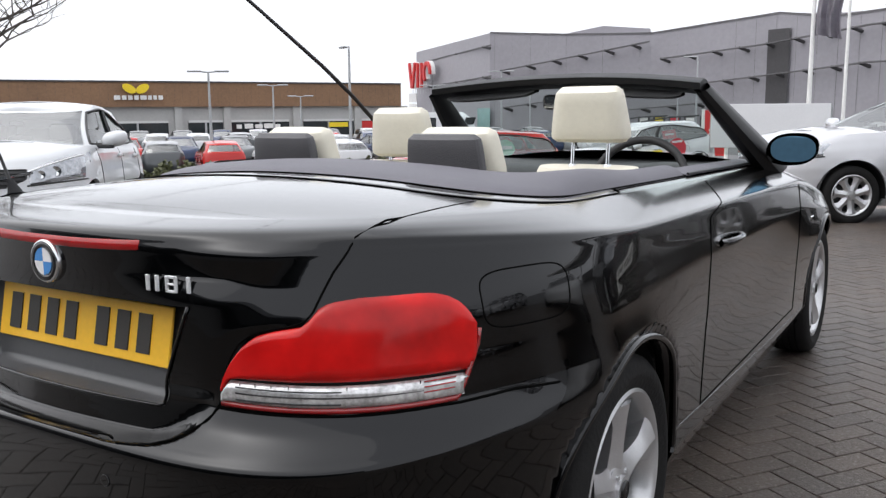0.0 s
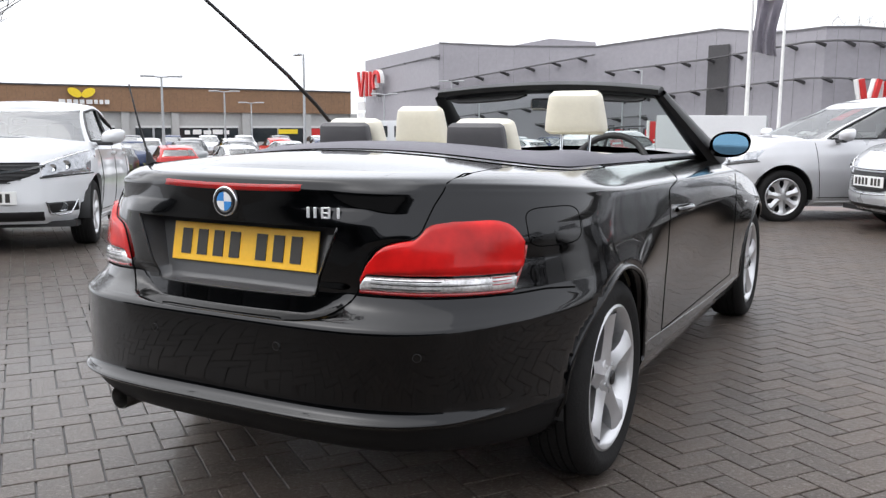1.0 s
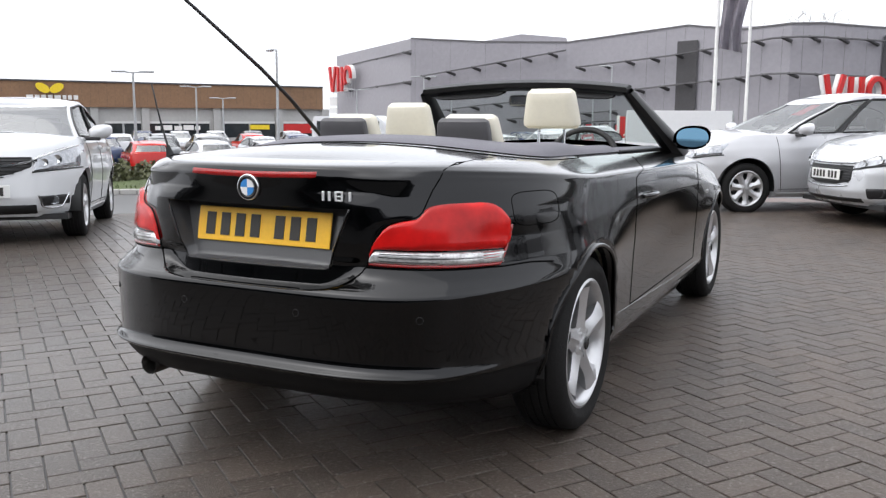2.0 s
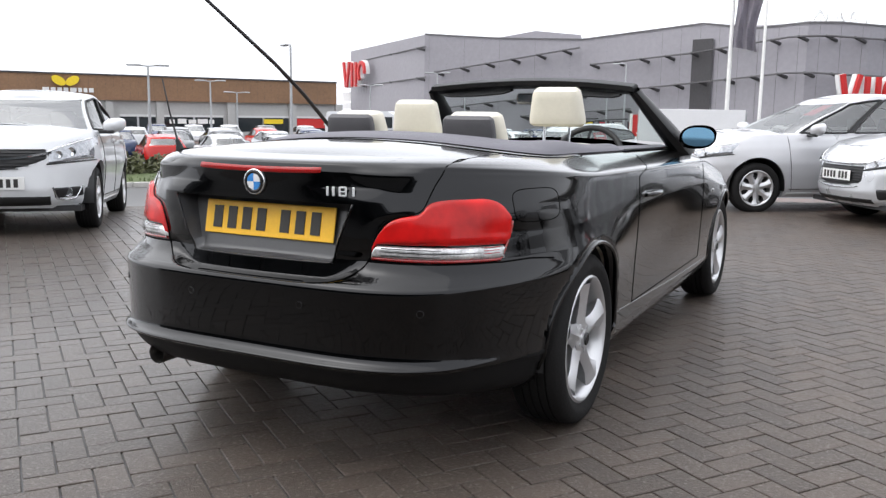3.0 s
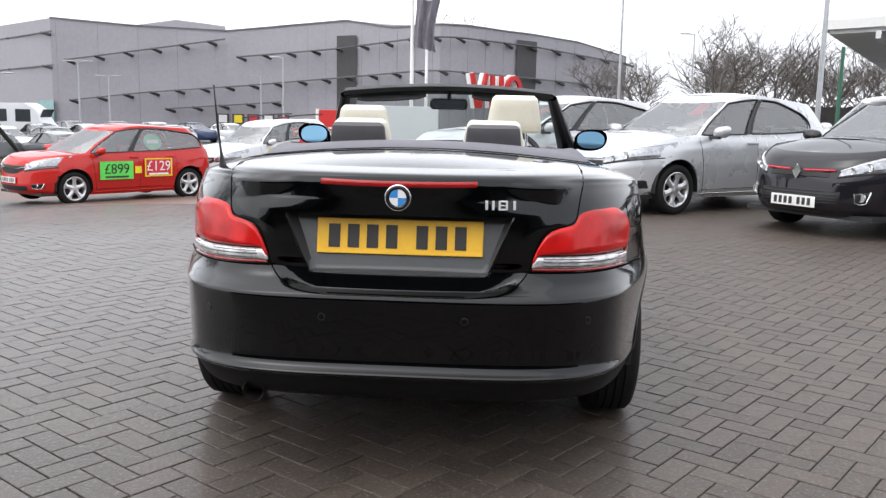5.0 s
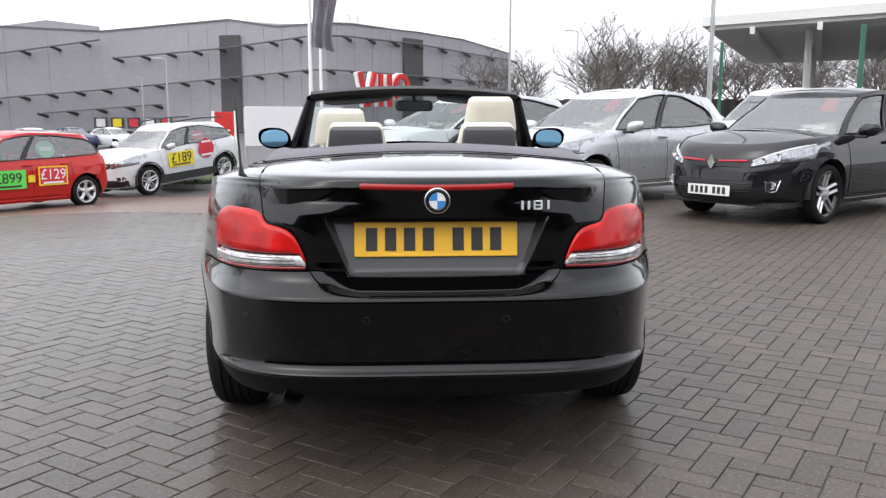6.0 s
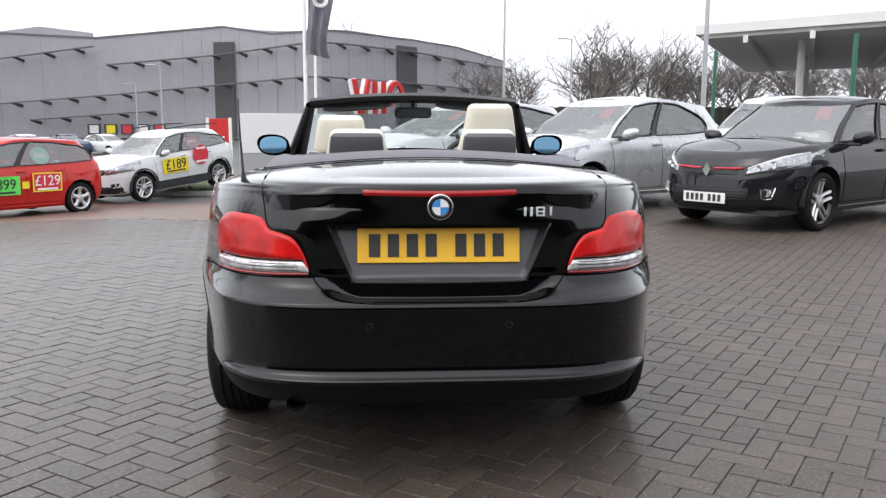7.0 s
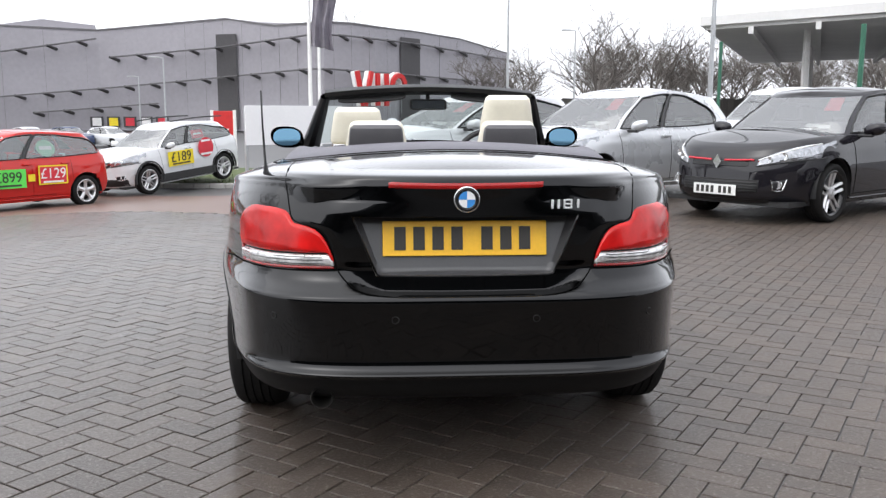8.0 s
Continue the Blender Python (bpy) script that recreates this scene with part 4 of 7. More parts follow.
tube(bm, edge[:12] + low + edge[12:], 0.0035, 6)
part("recess_edge", bm, BLACK_PAINT, bmw, "gloss black edge of the plate hollow")

# ---- number plate, sensors, exhaust, aerial
pm = Matrix.Translation((0, -0.0145, 0.778)) @ Matrix.Rotation(radians(-11), 4, 'X')
plate_bars(bmw, pm, material=PLATE_Y)
for sx in (1, -1):
    b = part("plate_lamp", slab((0.07, 0.02, 0.012), (sx * 0.12, -0.012, 0.850), 0.003), BLACK_PLASTIC, bmw)
for x in (-0.60, -0.222, 0.212, 0.587):
    p = on_tail(x, 0.545)
    d = (on_tail(x + 0.01, 0.545) - on_tail(x - 0.01, 0.545)).normalized()
    nrm = Vector((d.y, -d.x, 0))
    bm = bmesh.new()
    rod(bm, p - nrm * 0.004, p + nrm * 0.002, 0.0095, sides=18)
    s = part("parking_sensor", bm, BLACK_PAINT, bmw)
    ring = bmesh.new()
    side = d
    tube(ring, [p + nrm * 0.001 + 0.0105 * (math.cos(a) * side + math.sin(a) * Vector((0, 0, 1))) for a in np.linspace(0, math.tau, 21)], 0.001, 4)
    part("sensor_ring", ring, BLACK_PLASTIC, s)
bm = bmesh.new()
lathe(bm, [(0.30, 0.026), (-0.10, 0.031), (-0.105, 0.034), (-0.10, 0.036), (0.30, 0.032)], axis="y", sides=28)
bmesh.ops.translate(bm, vec=(-0.455, 0.03, 0.282), verts=bm.verts)
# Chrome in a darkened tone.
part("exhaust_pipe", bm, mat("dark_chrome", (0.11, 0.105, 0.10), rough=0.35, metal=0.9, vary=0.3, scale=30), bmw, "round chrome exhaust tip")
bm = slab((0.20, 0.25, 0.012), (-0.44, 0.12, 0.305), 0.004)
part("exhaust_shield", bm, BLACK_PLASTIC, bmw)
part("underbody", slab((1.24, 3.3, 0.05), (0, 2.25, 0.22), 0.01), BLACK_PLASTIC, bmw)
part("silencer", slab((0.80, 0.24, 0.16), (-0.08, 0.36, 0.28), 0.06, segments=3), BLACK_PLASTIC, bmw)
part("axle", slab((1.30, 0.10, 0.10), (0, HUB_R, 0.29), 0.03), BLACK_PLASTIC, bmw)
bm = bmesh.new()
ab = Vector((-0.655, 0.285, 0.955))
rws = []
for f in np.linspace(0, 1, 8):
    rr = 0.013 * (1 - f) ** 1.3 + 0.0045
    rws.append([ab + Vector((rr * 0.7 * math.cos(a), 2.0 * rr * math.sin(a) - 0.02 * f, 0.06 * f)) for a in np.linspace(0, math.tau, 15)[:-1]])
grid(bm, rws, closed=True)
bmesh.ops.recalc_face_normals(bm, faces=bm.faces)
aerial = part("aerial", bm, BLACK_PLASTIC, bmw, "short black rod aerial on a moulded foot")
bm = bmesh.new()
tube(bm, [ab + Vector((0, -0.02, 0.055)), ab + Vector((0, -0.055, 0.16)), ab + Vector((0.002, -0.09, 0.285))], [0.0045, 0.0032, 0.0024], 8)
part("aerial_rod", bm, BLACK_PLASTIC, aerial)

# ---- cover of the roof box, with the matt strip round the cabin
def u_line(half, back, ahead, n=60, corner=0.30):
    """A line round the rear of the cabin from one side to the other."""
    pts = []
    k = n // 4
    for y in np.linspace(ahead, back + corner, k):
        pts.append((half, y))
    for a in np.linspace(0, math.pi / 2, 14)[1:]:
        pts.append((half - corner + corner * math.cos(a) ** 0.8, back + corner - corner * math.sin(a) ** 0.8))
    for x in np.linspace(half - corner, 0, k)[1:]:
        pts.append((x, back - 0.012 * (1 - (x / (half - corner)) ** 2)))
    return pts + [(-x, y) for x, y in pts[-2::-1]]


outer, mid = u_line(0.694, 0.50, 1.05, corner=0.34), u_line(0.662, 0.585, 1.74)
inner = u_line(0.590, 0.80, 1.74, corner=0.22)


def trim_lift(y):
    return 0.6 + 0.4 * step(0.75, 0.95, y) - 0.45 * step(1.0, 1.45, y)


def ribbon(a, b, lift_by, n=4, bulge=0.0):
    bm = bmesh.new()
    rws = []
    for f in np.linspace(0, 1, n + 1):
        rws.append([Vector((p[0] + (q[0] - p[0]) * f, p[1] + (q[1] - p[1]) * f, 0)) for p, q in zip(a, b)])
    for j, row in enumerate(rws):
        for v in row:
            v.z = deck_z(v.x, v.y) + (lift_by * trim_lift(v.y) * math.sin(math.pi / 2 * (j / n) ** 0.8) + bulge * math.sin(math.pi * j / n) if j else -0.006)
    grid(bm, rws)
    bmesh.ops.recalc_face_normals(bm, faces=bm.faces)
    if sum(f.normal.z for f in bm.faces) < 0:
        bmesh.ops.reverse_faces(bm, faces=bm.faces)
    return bm


part("roof_box_cover", ribbon(outer, u_line(0.662, 0.585, 1.07), 0.004, 5), BLACK_PAINT, bmw, "gloss black cover of the folded roof")
part("cabin_edge_trim", ribbon(mid, inner, 0.045, 6, 0.003), GREY_TRIM, bmw, "matt dark grey strip round the cabin")
seam_line([(x, y, deck_z(x, y) + 0.001) for x, y in [(0.664, 1.10), (0.684, 1.085)] + outer + [(-0.684, 1.085), (-0.664, 1.10)]], 0.002)
seam_line([(x, y, deck_z(x, y) + 0.003) for x, y in mid], 0.0025)
bm = bmesh.new()
rws = [[Vector((x, y, deck_z(x, y) + 0.043 * trim_lift(y))) for x, y in inner], [Vector((x * 0.985, y + 0.01, 0.92)) for x, y in inner], [Vector((x * 0.97, y + 0.03, 0.55)) for x, y in inner]]
grid(bm, rws)
part("cabin_wall", bm, BLACK_PLASTIC, bmw)
part("cabin_floor", slab((1.16, 2.3, 0.05), (0, 1.95, 0.32)), BLACK_PLASTIC, bmw, "dark carpet floor")
for sx in (1, -1):
    card = bmesh.new()
    rws = []
    for f, dx, dz in ((0, 0.668, 0), (0.1, 0.625, 0.014), (0.2, 0.59, 0.018), (0.35, 0.57, -0.01), (0.7, 0.555, -0.2), (1, 0.57, -0.6)):
        rws.append([Vector((sx * dx, y, deck_z(0.668, y) + 0.004 + dz)) for y in np.linspace(1.75, 2.85, 16)])
    grid(card, rws)
    bmesh.ops.recalc_face_normals(card, faces=card.faces)
    part("door_card", card, GREY_TRIM, bmw, "black door top")
    arm = part("armrest", slab((0.09, 0.55, 0.06), (sx * 0.53, 2.05, 0.72), 0.02, segments=2), CREAM, bmw, "cream leather armrest")
    rub = bmesh.new()
    tube(rub, [(sx * 0.664, y, deck_z(0.664, y) + 0.008) for y in np.linspace(1.76, 2.80, 16)], 0.005, 6)
    part("window_rubber", rub, BLACK_PLASTIC, bmw)

# ---- windscreen
def ws(u, v):
    """u across -1..1, v from the foot to the header."""
    x = u * (0.715 + (0.585 - 0.715) * v)
    y = 2.74 + (2.215 - 2.74) * v + (0.20 - 0.10 * v) * (1 - u * u)
    z = 0.975 + (1.262 - 0.975) * v + (0.02 + 0.018 * v) * (1 - u * u)
    return Vector((x, y, z))


bm = bmesh.new()
grid(bm, [[ws(u, v) for u in np.linspace(-0.99, 0.99, 24)] for v in np.linspace(0, 0.97, 8)])
pane = part("windscreen", bm, GLASS, bmw, "clear windscreen glass")
pane.visible_shadow = False
bm = bmesh.new()
rws = []
prof = [(0.0, -0.03), (0.045, -0.012), (0.05, 0.012), (0.0, 0.030), (-0.05, 0.024), (-0.065, 0.0), (-0.05, -0.026)]
for u in np.linspace(-0.99, 0.99, 34):
    p = ws(max(-1, min(1, u)), 1.0)
    rws.append([p + Vector((0, -dy, dz)) for dy, dz in prof])
grid(bm, rws, closed=True)
bmesh.ops.recalc_face_normals(bm, faces=bm.faces)
for e in (rws[0], rws[-1]):
    bm.faces.new([bm.verts.new(p) for p in e])
RAIL = mat("black_rail", (0.007, 0.007, 0.008), rough=0.4, spec=0.3, vary=0.15)
header = part("windscreen_header", bm, RAIL, bmw, "black windscreen header rail")
for sx in (1, -1):
    bm = bmesh.new()
    rws = []
    for v in np.linspace(-0.12, 1.0, 16):
        p = ws(sx, v)
        w, deep = 0.028 + 0.030 * (1 - v), 1 - 0.5 * max(0, v)
        rws.append([p + Vector((sx * (w * math.cos(a) - 0.008), 0.095 * deep * math.sin(a) - 0.02 * deep, 0.036 * deep * math.sin(a) - 0.004)) for a in np.linspace(0, math.tau, 11)[:-1]])
    grid(bm, rws, closed=True)
    bmesh.ops.recalc_face_normals(bm, faces=bm.faces)
    part("windscreen_pillar", bm, RAIL, bmw, "black windscreen pillar")
    vis = bmesh.new()
    rws = []
    for u in np.linspace(0.22, 0.86, 12):
        p = ws(sx * u, 0.96)
        droop = 0.018 * math.sin((u - 0.22) / 0.64 * math.pi) ** 0.4
        rws.append([p + Vector((0, -0.035, -0.016)), p + Vector((0, -0.075, -0.022 - droop)), p + Vector((0, -0.09, -0.028 - droop)), p + Vector((0, -0.07, -0.034 - droop)), p + Vector((0, -0.03, -0.028))])
    grid(vis, rws, closed=True)
    bmesh.ops.recalc_face_normals(vis, faces=vis.faces)
    part("sun_visor", vis, BLACK_PLASTIC, bmw, "folded black sun visor")
bm = bmesh.new()
box(bm, (0.215, 0.035, 0.062), (0, 2.30, 1.215), 0.022, segments=3)
rod(bm, (0, 2.31, 1.235), (0, 2.355, 1.28), 0.012)
im = part("rear_view_mirror", bm, BLACK_PLASTIC, bmw, "black rear view mirror")
part("mirror_glass", slab((0.190, 0.006, 0.050), (0, 2.2810, 1.215), 0.0025), CHROME, im)

# ---- dashboard, wheel
bm = bmesh.new()
rws = []
for y, z in ((2.38, 0.60), (2.36, 0.74), (2.38, 0.86), (2.44, 0.915), (2.56, 0.935), (2.75, 0.945), (2.94, 0.955)):
    rws.append([Vector((x, y, z + (0.028 * math.exp(-((x - 0.36) / 0.18) ** 2) if y < 2.6 else 0))) for x in np.linspace(-0.66, 0.66, 25)])
grid(bm, rws)
bmesh.ops.recalc_face_normals(bm, faces=bm.faces)
part("dashboard", bm, BLACK_PLASTIC, bmw, "black dashboard")
tilt = Matrix.Translation((0.345, 2.20, 0.895)) @ Matrix.Rotation(radians(66), 4, 'X')
bm = bmesh.new()
tube(bm, [tilt @ Vector((0.185 * math.cos(a), 0.185 * math.sin(a), 0)) for a in np.linspace(0, math.tau, 41)], 0.016, 8)
sw = part("steering_wheel", bm, BLACK_PLASTIC, bmw, "black leather steering wheel")
bm = bmesh.new()
for a in (0, math.pi, -math.pi / 2):
    rod(bm, tilt @ Vector((0, 0, -0.02)), tilt @ Vector((0.18 * math.cos(a), 0.18 * math.sin(a), 0)), 0.02, 0.013, 8)
box(bm, (0.15, 0.13, 0.05), tilt @ Vector((0, 0, -0.03)), 0.03, tilt.to_3x3().to_4x4(), 2)
part("wheel_hub", bm, GREY_TRIM, sw)
part("centre_console", slab((0.22, 1.0, 0.28), (0, 1.95, 0.52), 0.03, segments=2), BLACK_PLASTIC, bmw)


# ---- seats
def cushion(w0, w1, h, d, e=3.0, n=30, lv=12):
    """A padded slab, w0 wide at its foot and w1 at its top; foot at z = 0."""
    bm = bmesh.new()
    rows = []
    for j in range(lv + 1):
        f = j / lv
        end = (1 - abs(2 * f - 1) ** 5) ** 0.35 if 0 < f < 1 else 0.02
        w, dd = (w0 + (w1 - w0) * f) / 2, d / 2
        row = []
        for k in range(n):
            a = k * math.tau / n
            c, s = math.cos(a), math.sin(a)
            rr = (abs(c) ** e + abs(s) ** e) ** (-1 / e)
            row.append((w * rr * c * (0.86 + 0.14 * end), dd * rr * s * (0.35 + 0.65 * end), h * f))
        rows.append(row)
    vs = grid(bm, rows, closed=True)
    bm.faces.new(vs[0][::-1])
    bm.faces.new(vs[-1])
    bmesh.ops.recalc_face_normals(bm, faces=bm.faces)
    return bm


def head_rest(seat, x, y, z, w, h, d, posts, lean=-8):
    bm = cushion(w, w * 0.79, h, d, 3.4)
    bm.transform(Matrix.Translation((x, y, z)) @ Matrix.Rotation(radians(-lean), 4, 'X'))
    hr = part("head_restraint", bm, CREAM, seat, "cream leather head restraint")
    for dx in (-0.062, 0.062):
        pin = bmesh.new()
        rod(pin, (x + dx, y - 0.01, z - posts), (x + dx, y, z + 0.03), 0.0065, sides=10)
        lathe_at = (x + dx, y - 0.01, z - posts)
        rod(pin, lathe_at, (x + dx, y - 0.01, z - posts + 0.012), 0.016, 0.012, 12)
        part("head_restraint_post", pin, CHROME, hr, "chrome post")
    return hr


for sx, top in ((0.365, 1.256), (-0.385, 1.195)):
    bm = cushion(0.50, 0.40, 0.61, 0.17)
    bm.transform(Matrix.Translation((sx, 1.78, 0.40)) @ Matrix.Rotation(radians(13), 4, 'X'))
    seat = part("front_seat", bm, CREAM, bmw, "cream leather front seat")
    sq = cushion(0.50, 0.48, 0.16, 0.52)
    sq.transform(Matrix.Translation((sx, 2.03, 0.40)))
    part("seat_cushion", sq, CREAM, seat)
    head_rest(seat, sx, 1.67, top - 0.180, 0.280, 0.180, 0.10, 0.085)
for sx in (0.272, -0.285):
    bm = cushion(0.48, 0.42, 0.58, 0.16)
    bm.transform(Matrix.Translation((sx, 1.18, 0.40)) @ Matrix.Rotation(radians(14), 4, 'X'))
    seat = part("rear_seat", bm, CREAM, bmw, "cream leather rear seat")
    hr = head_rest(seat, sx, 0.985, 1.00, 0.275, 0.135, 0.095, 0.03)
    bk = cushion(0.240, 0.215, 0.135, 0.05, 4.5)
    bk.transform(Matrix.Translation((sx, 0.912, 0.985)) @ Matrix.Rotation(radians(8), 4, 'X'))
    part("restraint_shell", bk, SEAT_BACK, hr, "dark grey plastic shell")
part("rear_bench", slab((1.0, 0.5, 0.15), (0, 1.32, 0.45), 0.05, segments=2), CREAM, bmw, "cream leather rear bench")

# ---- door mirrors
for sx in (1, -1):
    bm = bmesh.new()
    rws = []
    for f in np.linspace(0, 1, 9):
        sc = (1 - (1 - f) ** 2.4) ** 0.5 if f > 0 else 0.05
        rws.append([Vector((sx * (0.836 + 0.097 * sc * math.copysign(abs(math.cos(a)) ** 0.8, math.cos(a)) + 0.012 * math.sin(a)), 2.68 - 0.105 * f, 1.022 + 0.064 * sc * math.copysign(abs(math.sin(a)) ** 0.85, math.sin(a)))) for a in np.linspace(0, math.tau, 29)[:-1]])
    vs = grid(bm, rws, closed=True)
    bm.faces.new(vs[0])
    bmesh.ops.recalc_face_normals(bm, faces=bm.faces)
    rod(bm, (sx * 0.68, 2.68, 0.965), (sx * 0.79, 2.64, 1.0), 0.030, 0.024, 10)
    dm = part("door_mirror", bm, BLACK_PAINT, bmw, "gloss black door mirror")
    gl = [(0.083 * math.copysign(abs(math.cos(a)) ** 0.8, math.cos(a)), 0.051 * math.copysign(abs(math.sin(a)) ** 0.85, math.sin(a))) for a in np.linspace(0, math.tau, 29)[:-1]]
    part("mirror_glass", extrude(gl, 0.003, Matrix.Translation((sx * 0.838, 2.583, 1.022)) @ Matrix.Rotation(radians(sx * 8), 4, 'Z') @ Matrix.Rotation(radians(82.3), 4, 'X')), MIRROR, dm, "blue-tinted mirror glass", smooth=False)

wheels17 = wheel_mesh(WHEEL_R, 0.200, 0.231, 5, "star")
put_wheels(bmw, wheels17, [(sx * 0.744, yw, WHEEL_R) for yw in (HUB_R, HUB_F) for sx in (1, -1)])
for sx in (1, -1):
    for yw in (HUB_R, HUB_F):
        cap = bmesh.new()
        lathe(cap, [(0.0, 0.024), (0.003, 0.023), (0.003, 0.001)], sides=20)
        cap.transform(Matrix.Translation((sx * (0.744 + 0.088), yw, WHEEL_R)) @ Matrix.Rotation(0 if sx > 0 else math.pi, 4, 'Z'))
        part("wheel_badge", cap, GLOSS_BLACK, bmw, "small dark wheel badge")

# ---------------------------------------------------------------- ground
ASPHALT = mat("wet_asphalt", (0.085, 0.083, 0.083), rough=0.5, vary=0.2, scale=0.6, fine=60, bump=0.35, bump_scale=90, coords="Generated")
an, al = ASPHALT.node_tree.nodes, ASPHALT.node_tree.links
pos = an.new("ShaderNodeNewGeometry")
sep = an.new("ShaderNodeVectorMath")
sep.operation = 'DOT_PRODUCT'
sep.inputs[1].default_value = (0.67, 0.742, 0)
al.new(pos.outputs["Position"], sep.inputs[0])
wob = an.new("ShaderNodeTexNoise")
wob.inputs["Scale"].default_value = 0.7
al.new(pos.outputs["Position"], wob.inputs["Vector"])
addw = an.new("ShaderNodeMath")
addw.operation = 'MULTIPLY_ADD'
addw.inputs[1].default_value = 0.3
al.new(wob.outputs["Fac"], addw.inputs[0])
al.new(sep.outputs["Value"], addw.inputs[2])
band = an.new("ShaderNodeValToRGB")
band.color_ramp.elements[0].position, band.color_ramp.elements[0].color = 0.0, (0, 0, 0, 1)
band.color_ramp.elements[1].position, band.color_ramp.elements[1].color = 0.02, (1, 1, 1, 1)
mrg = an.new("ShaderNodeMapRange")
mrg.inputs["From Min"].default_value, mrg.inputs["From Max"].default_value = 4.1, 14.2
al.new(addw.outputs[0], mrg.inputs["Value"])
al.new(mrg.outputs["Result"], band.inputs["Fac"])
last = band.color_ramp.elements.new(0.55)
last.color = (1, 1, 1, 1)
last2 = band.color_ramp.elements.new(0.57)
last2.color = (0, 0, 0, 1)
redmix = an.new("ShaderNodeMixRGB")
redmix.inputs["Color2"].default_value = (0.145, 0.090, 0.072, 1)
al.new(band.outputs["Color"], redmix.inputs["Fac"])
base_in = an["Principled BSDF"].inputs["Base Color"]
al.new(base_in.links[0].from_socket, redmix.inputs["Color1"])
al.new(redmix.outputs["Color"], base_in)
an["Principled BSDF"].inputs["Coat Weight"].default_value = 0.15
an["Principled BSDF"].inputs["Specular IOR Level"].default_value = 0.3
an["Principled BSDF"].inputs["Coat Roughness"].default_value = 0.3
bm = bmesh.new()
xs = sorted(set(list(np.arange(-40, 40.1, 1.25)) + [-3000, -1200, -500, -250, -160, -110, -80, -60, 60, 80, 110, 160, 250, 500, 1200, 3000]))
ys = sorted(set(list(np.arange(-30, 50.1, 1.25)) + [-3000, -1200, -500, -250, -110, -60, 70, 110, 160, 250, 500, 1200, 3000]))
grid(bm, [[(x, y, fall(x, y) - 0.008) for x in xs] for y in ys])
ground = tagged(part("ground", bm, ASPHALT), "wet grey tarmac of the car lot", "ground", kind="structure")


def car_pose(fx, fy, d, L, dz=0.0, pitch=0.0):
    n = math.hypot(*d)
    d = (d[0] / n, d[1] / n)
    cx, cy = fx - d[0] * L / 2, fy - d[1] * L / 2
    # stands on the ground under its ends
    z0, z1 = fall(cx - d[0] * 1.3, cy - d[1] * 1.3), fall(cx + d[0] * 1.3, cy + d[1] * 1.3)
    return pose(cx, cy, (z0 + z1) / 2 + dz, math.degrees(math.atan2(z1 - z0, 2.6)) + pitch, 0, math.degrees(math.atan2(-d[0], d[1])))


ROW_D = (-0.82, -0.57)
HEADLAMP = mat("headlamp_lens", (0.36, 0.37, 0.39), rough=0.12, metal=0.75, vary=0.5, scale=9, fine=30, coat=1.0)
GRILLE = mat("black_grille", (0.012, 0.012, 0.013), rough=0.4, vary=0.3, scale=40)
STICK_RED = mat("red_print", (0.62, 0.03, 0.05), rough=0.5)
STICK_YEL = mat("yellow_print", (0.85, 0.66, 0.02), rough=0.5)
STICK_GRN = mat("green_print", (0.12, 0.72, 0.10), rough=0.5)
STICK_WHT = mat("white_print", (0.8, 0.8, 0.8), rough=0.5)
PAPER = mat("white_paper", (0.75, 0.75, 0.75), rough=0.7)

silver_mpv, mpv = hatchback("parked_car", "silver five-door car parked in a row with a red price sheet", GREY_PAINT, 4.15, 1.74, 1.50, 2.55, 0.80, 0.31, (0.98, 0.96), 1.02, 0.10, -1.70, -1.98, 0.06, 0.80, quarter=-0.30, taper=0.16, rear_drop=0.07, spokes=7, style="star",
                            m=car_pose(-0.79, 9.10, ROW_D, 4.15))
peugeot, peu = hatchback("parked_car", "silver supermini with a black grille parked in a row", SILVER_PAINT, 4.07, 1.74, 1.53, 2.54, 0.86, 0.305, (0.99, 0.94), 1.00, 0.22, -1.76, -1.97, 0.07, 0.78, quarter=0.02, spokes=6, style="star",
                         m=car_pose(1.25, 8.16, ROW_D, 4.07), lamp=(0.33, 0.17, 0.1))
clio, cli = hatchback("parked_car", "gloss black hatchback with a red grille line parked in a row", CLIO_PAINT, 4.14, 1.73, 1.52, 2.59, 0.93, 0.318, (0.98, 0.93), 0.98, 0.20, -1.45, -1.86, 0.08, 0.80, spokes=5, style="split", rim_mat=GLOSS_BLACK, rim_gap=0.075,
                      m=car_pose(3.31, 6.38, ROW_D, 4.14))
viva, viv = hatchback("parked_car", "white city car with a chrome-winged grille", WHITE_PAINT, 3.68, 1.60, 1.42, 2.385, 0.70, 0.295, (0.98, 0.94), 1.02, 0.30, -1.40, -1.72, 0.06, 0.84, rear_drop=0.07, spokes=5, style="star",
                      m=car_pose(-5.13, 2.61, (0.67, -0.74), 3.68))
meriva, mer = hatchback("parked_car", "red compact people carrier with price stickers on its doors", RED_PAINT, 4.29, 1.81, 1.60, 2.645, 0.85, 0.325, (1.06, 0.98), 1.22, 0.35, -1.70, -2.05, 0.05, 0.88, quarter=-0.42, taper=0.12, rear_drop=0.05, spokes=5, style="star",
                        m=car_pose(-9.15, 13.31, (-0.552, -0.833), 4.29))
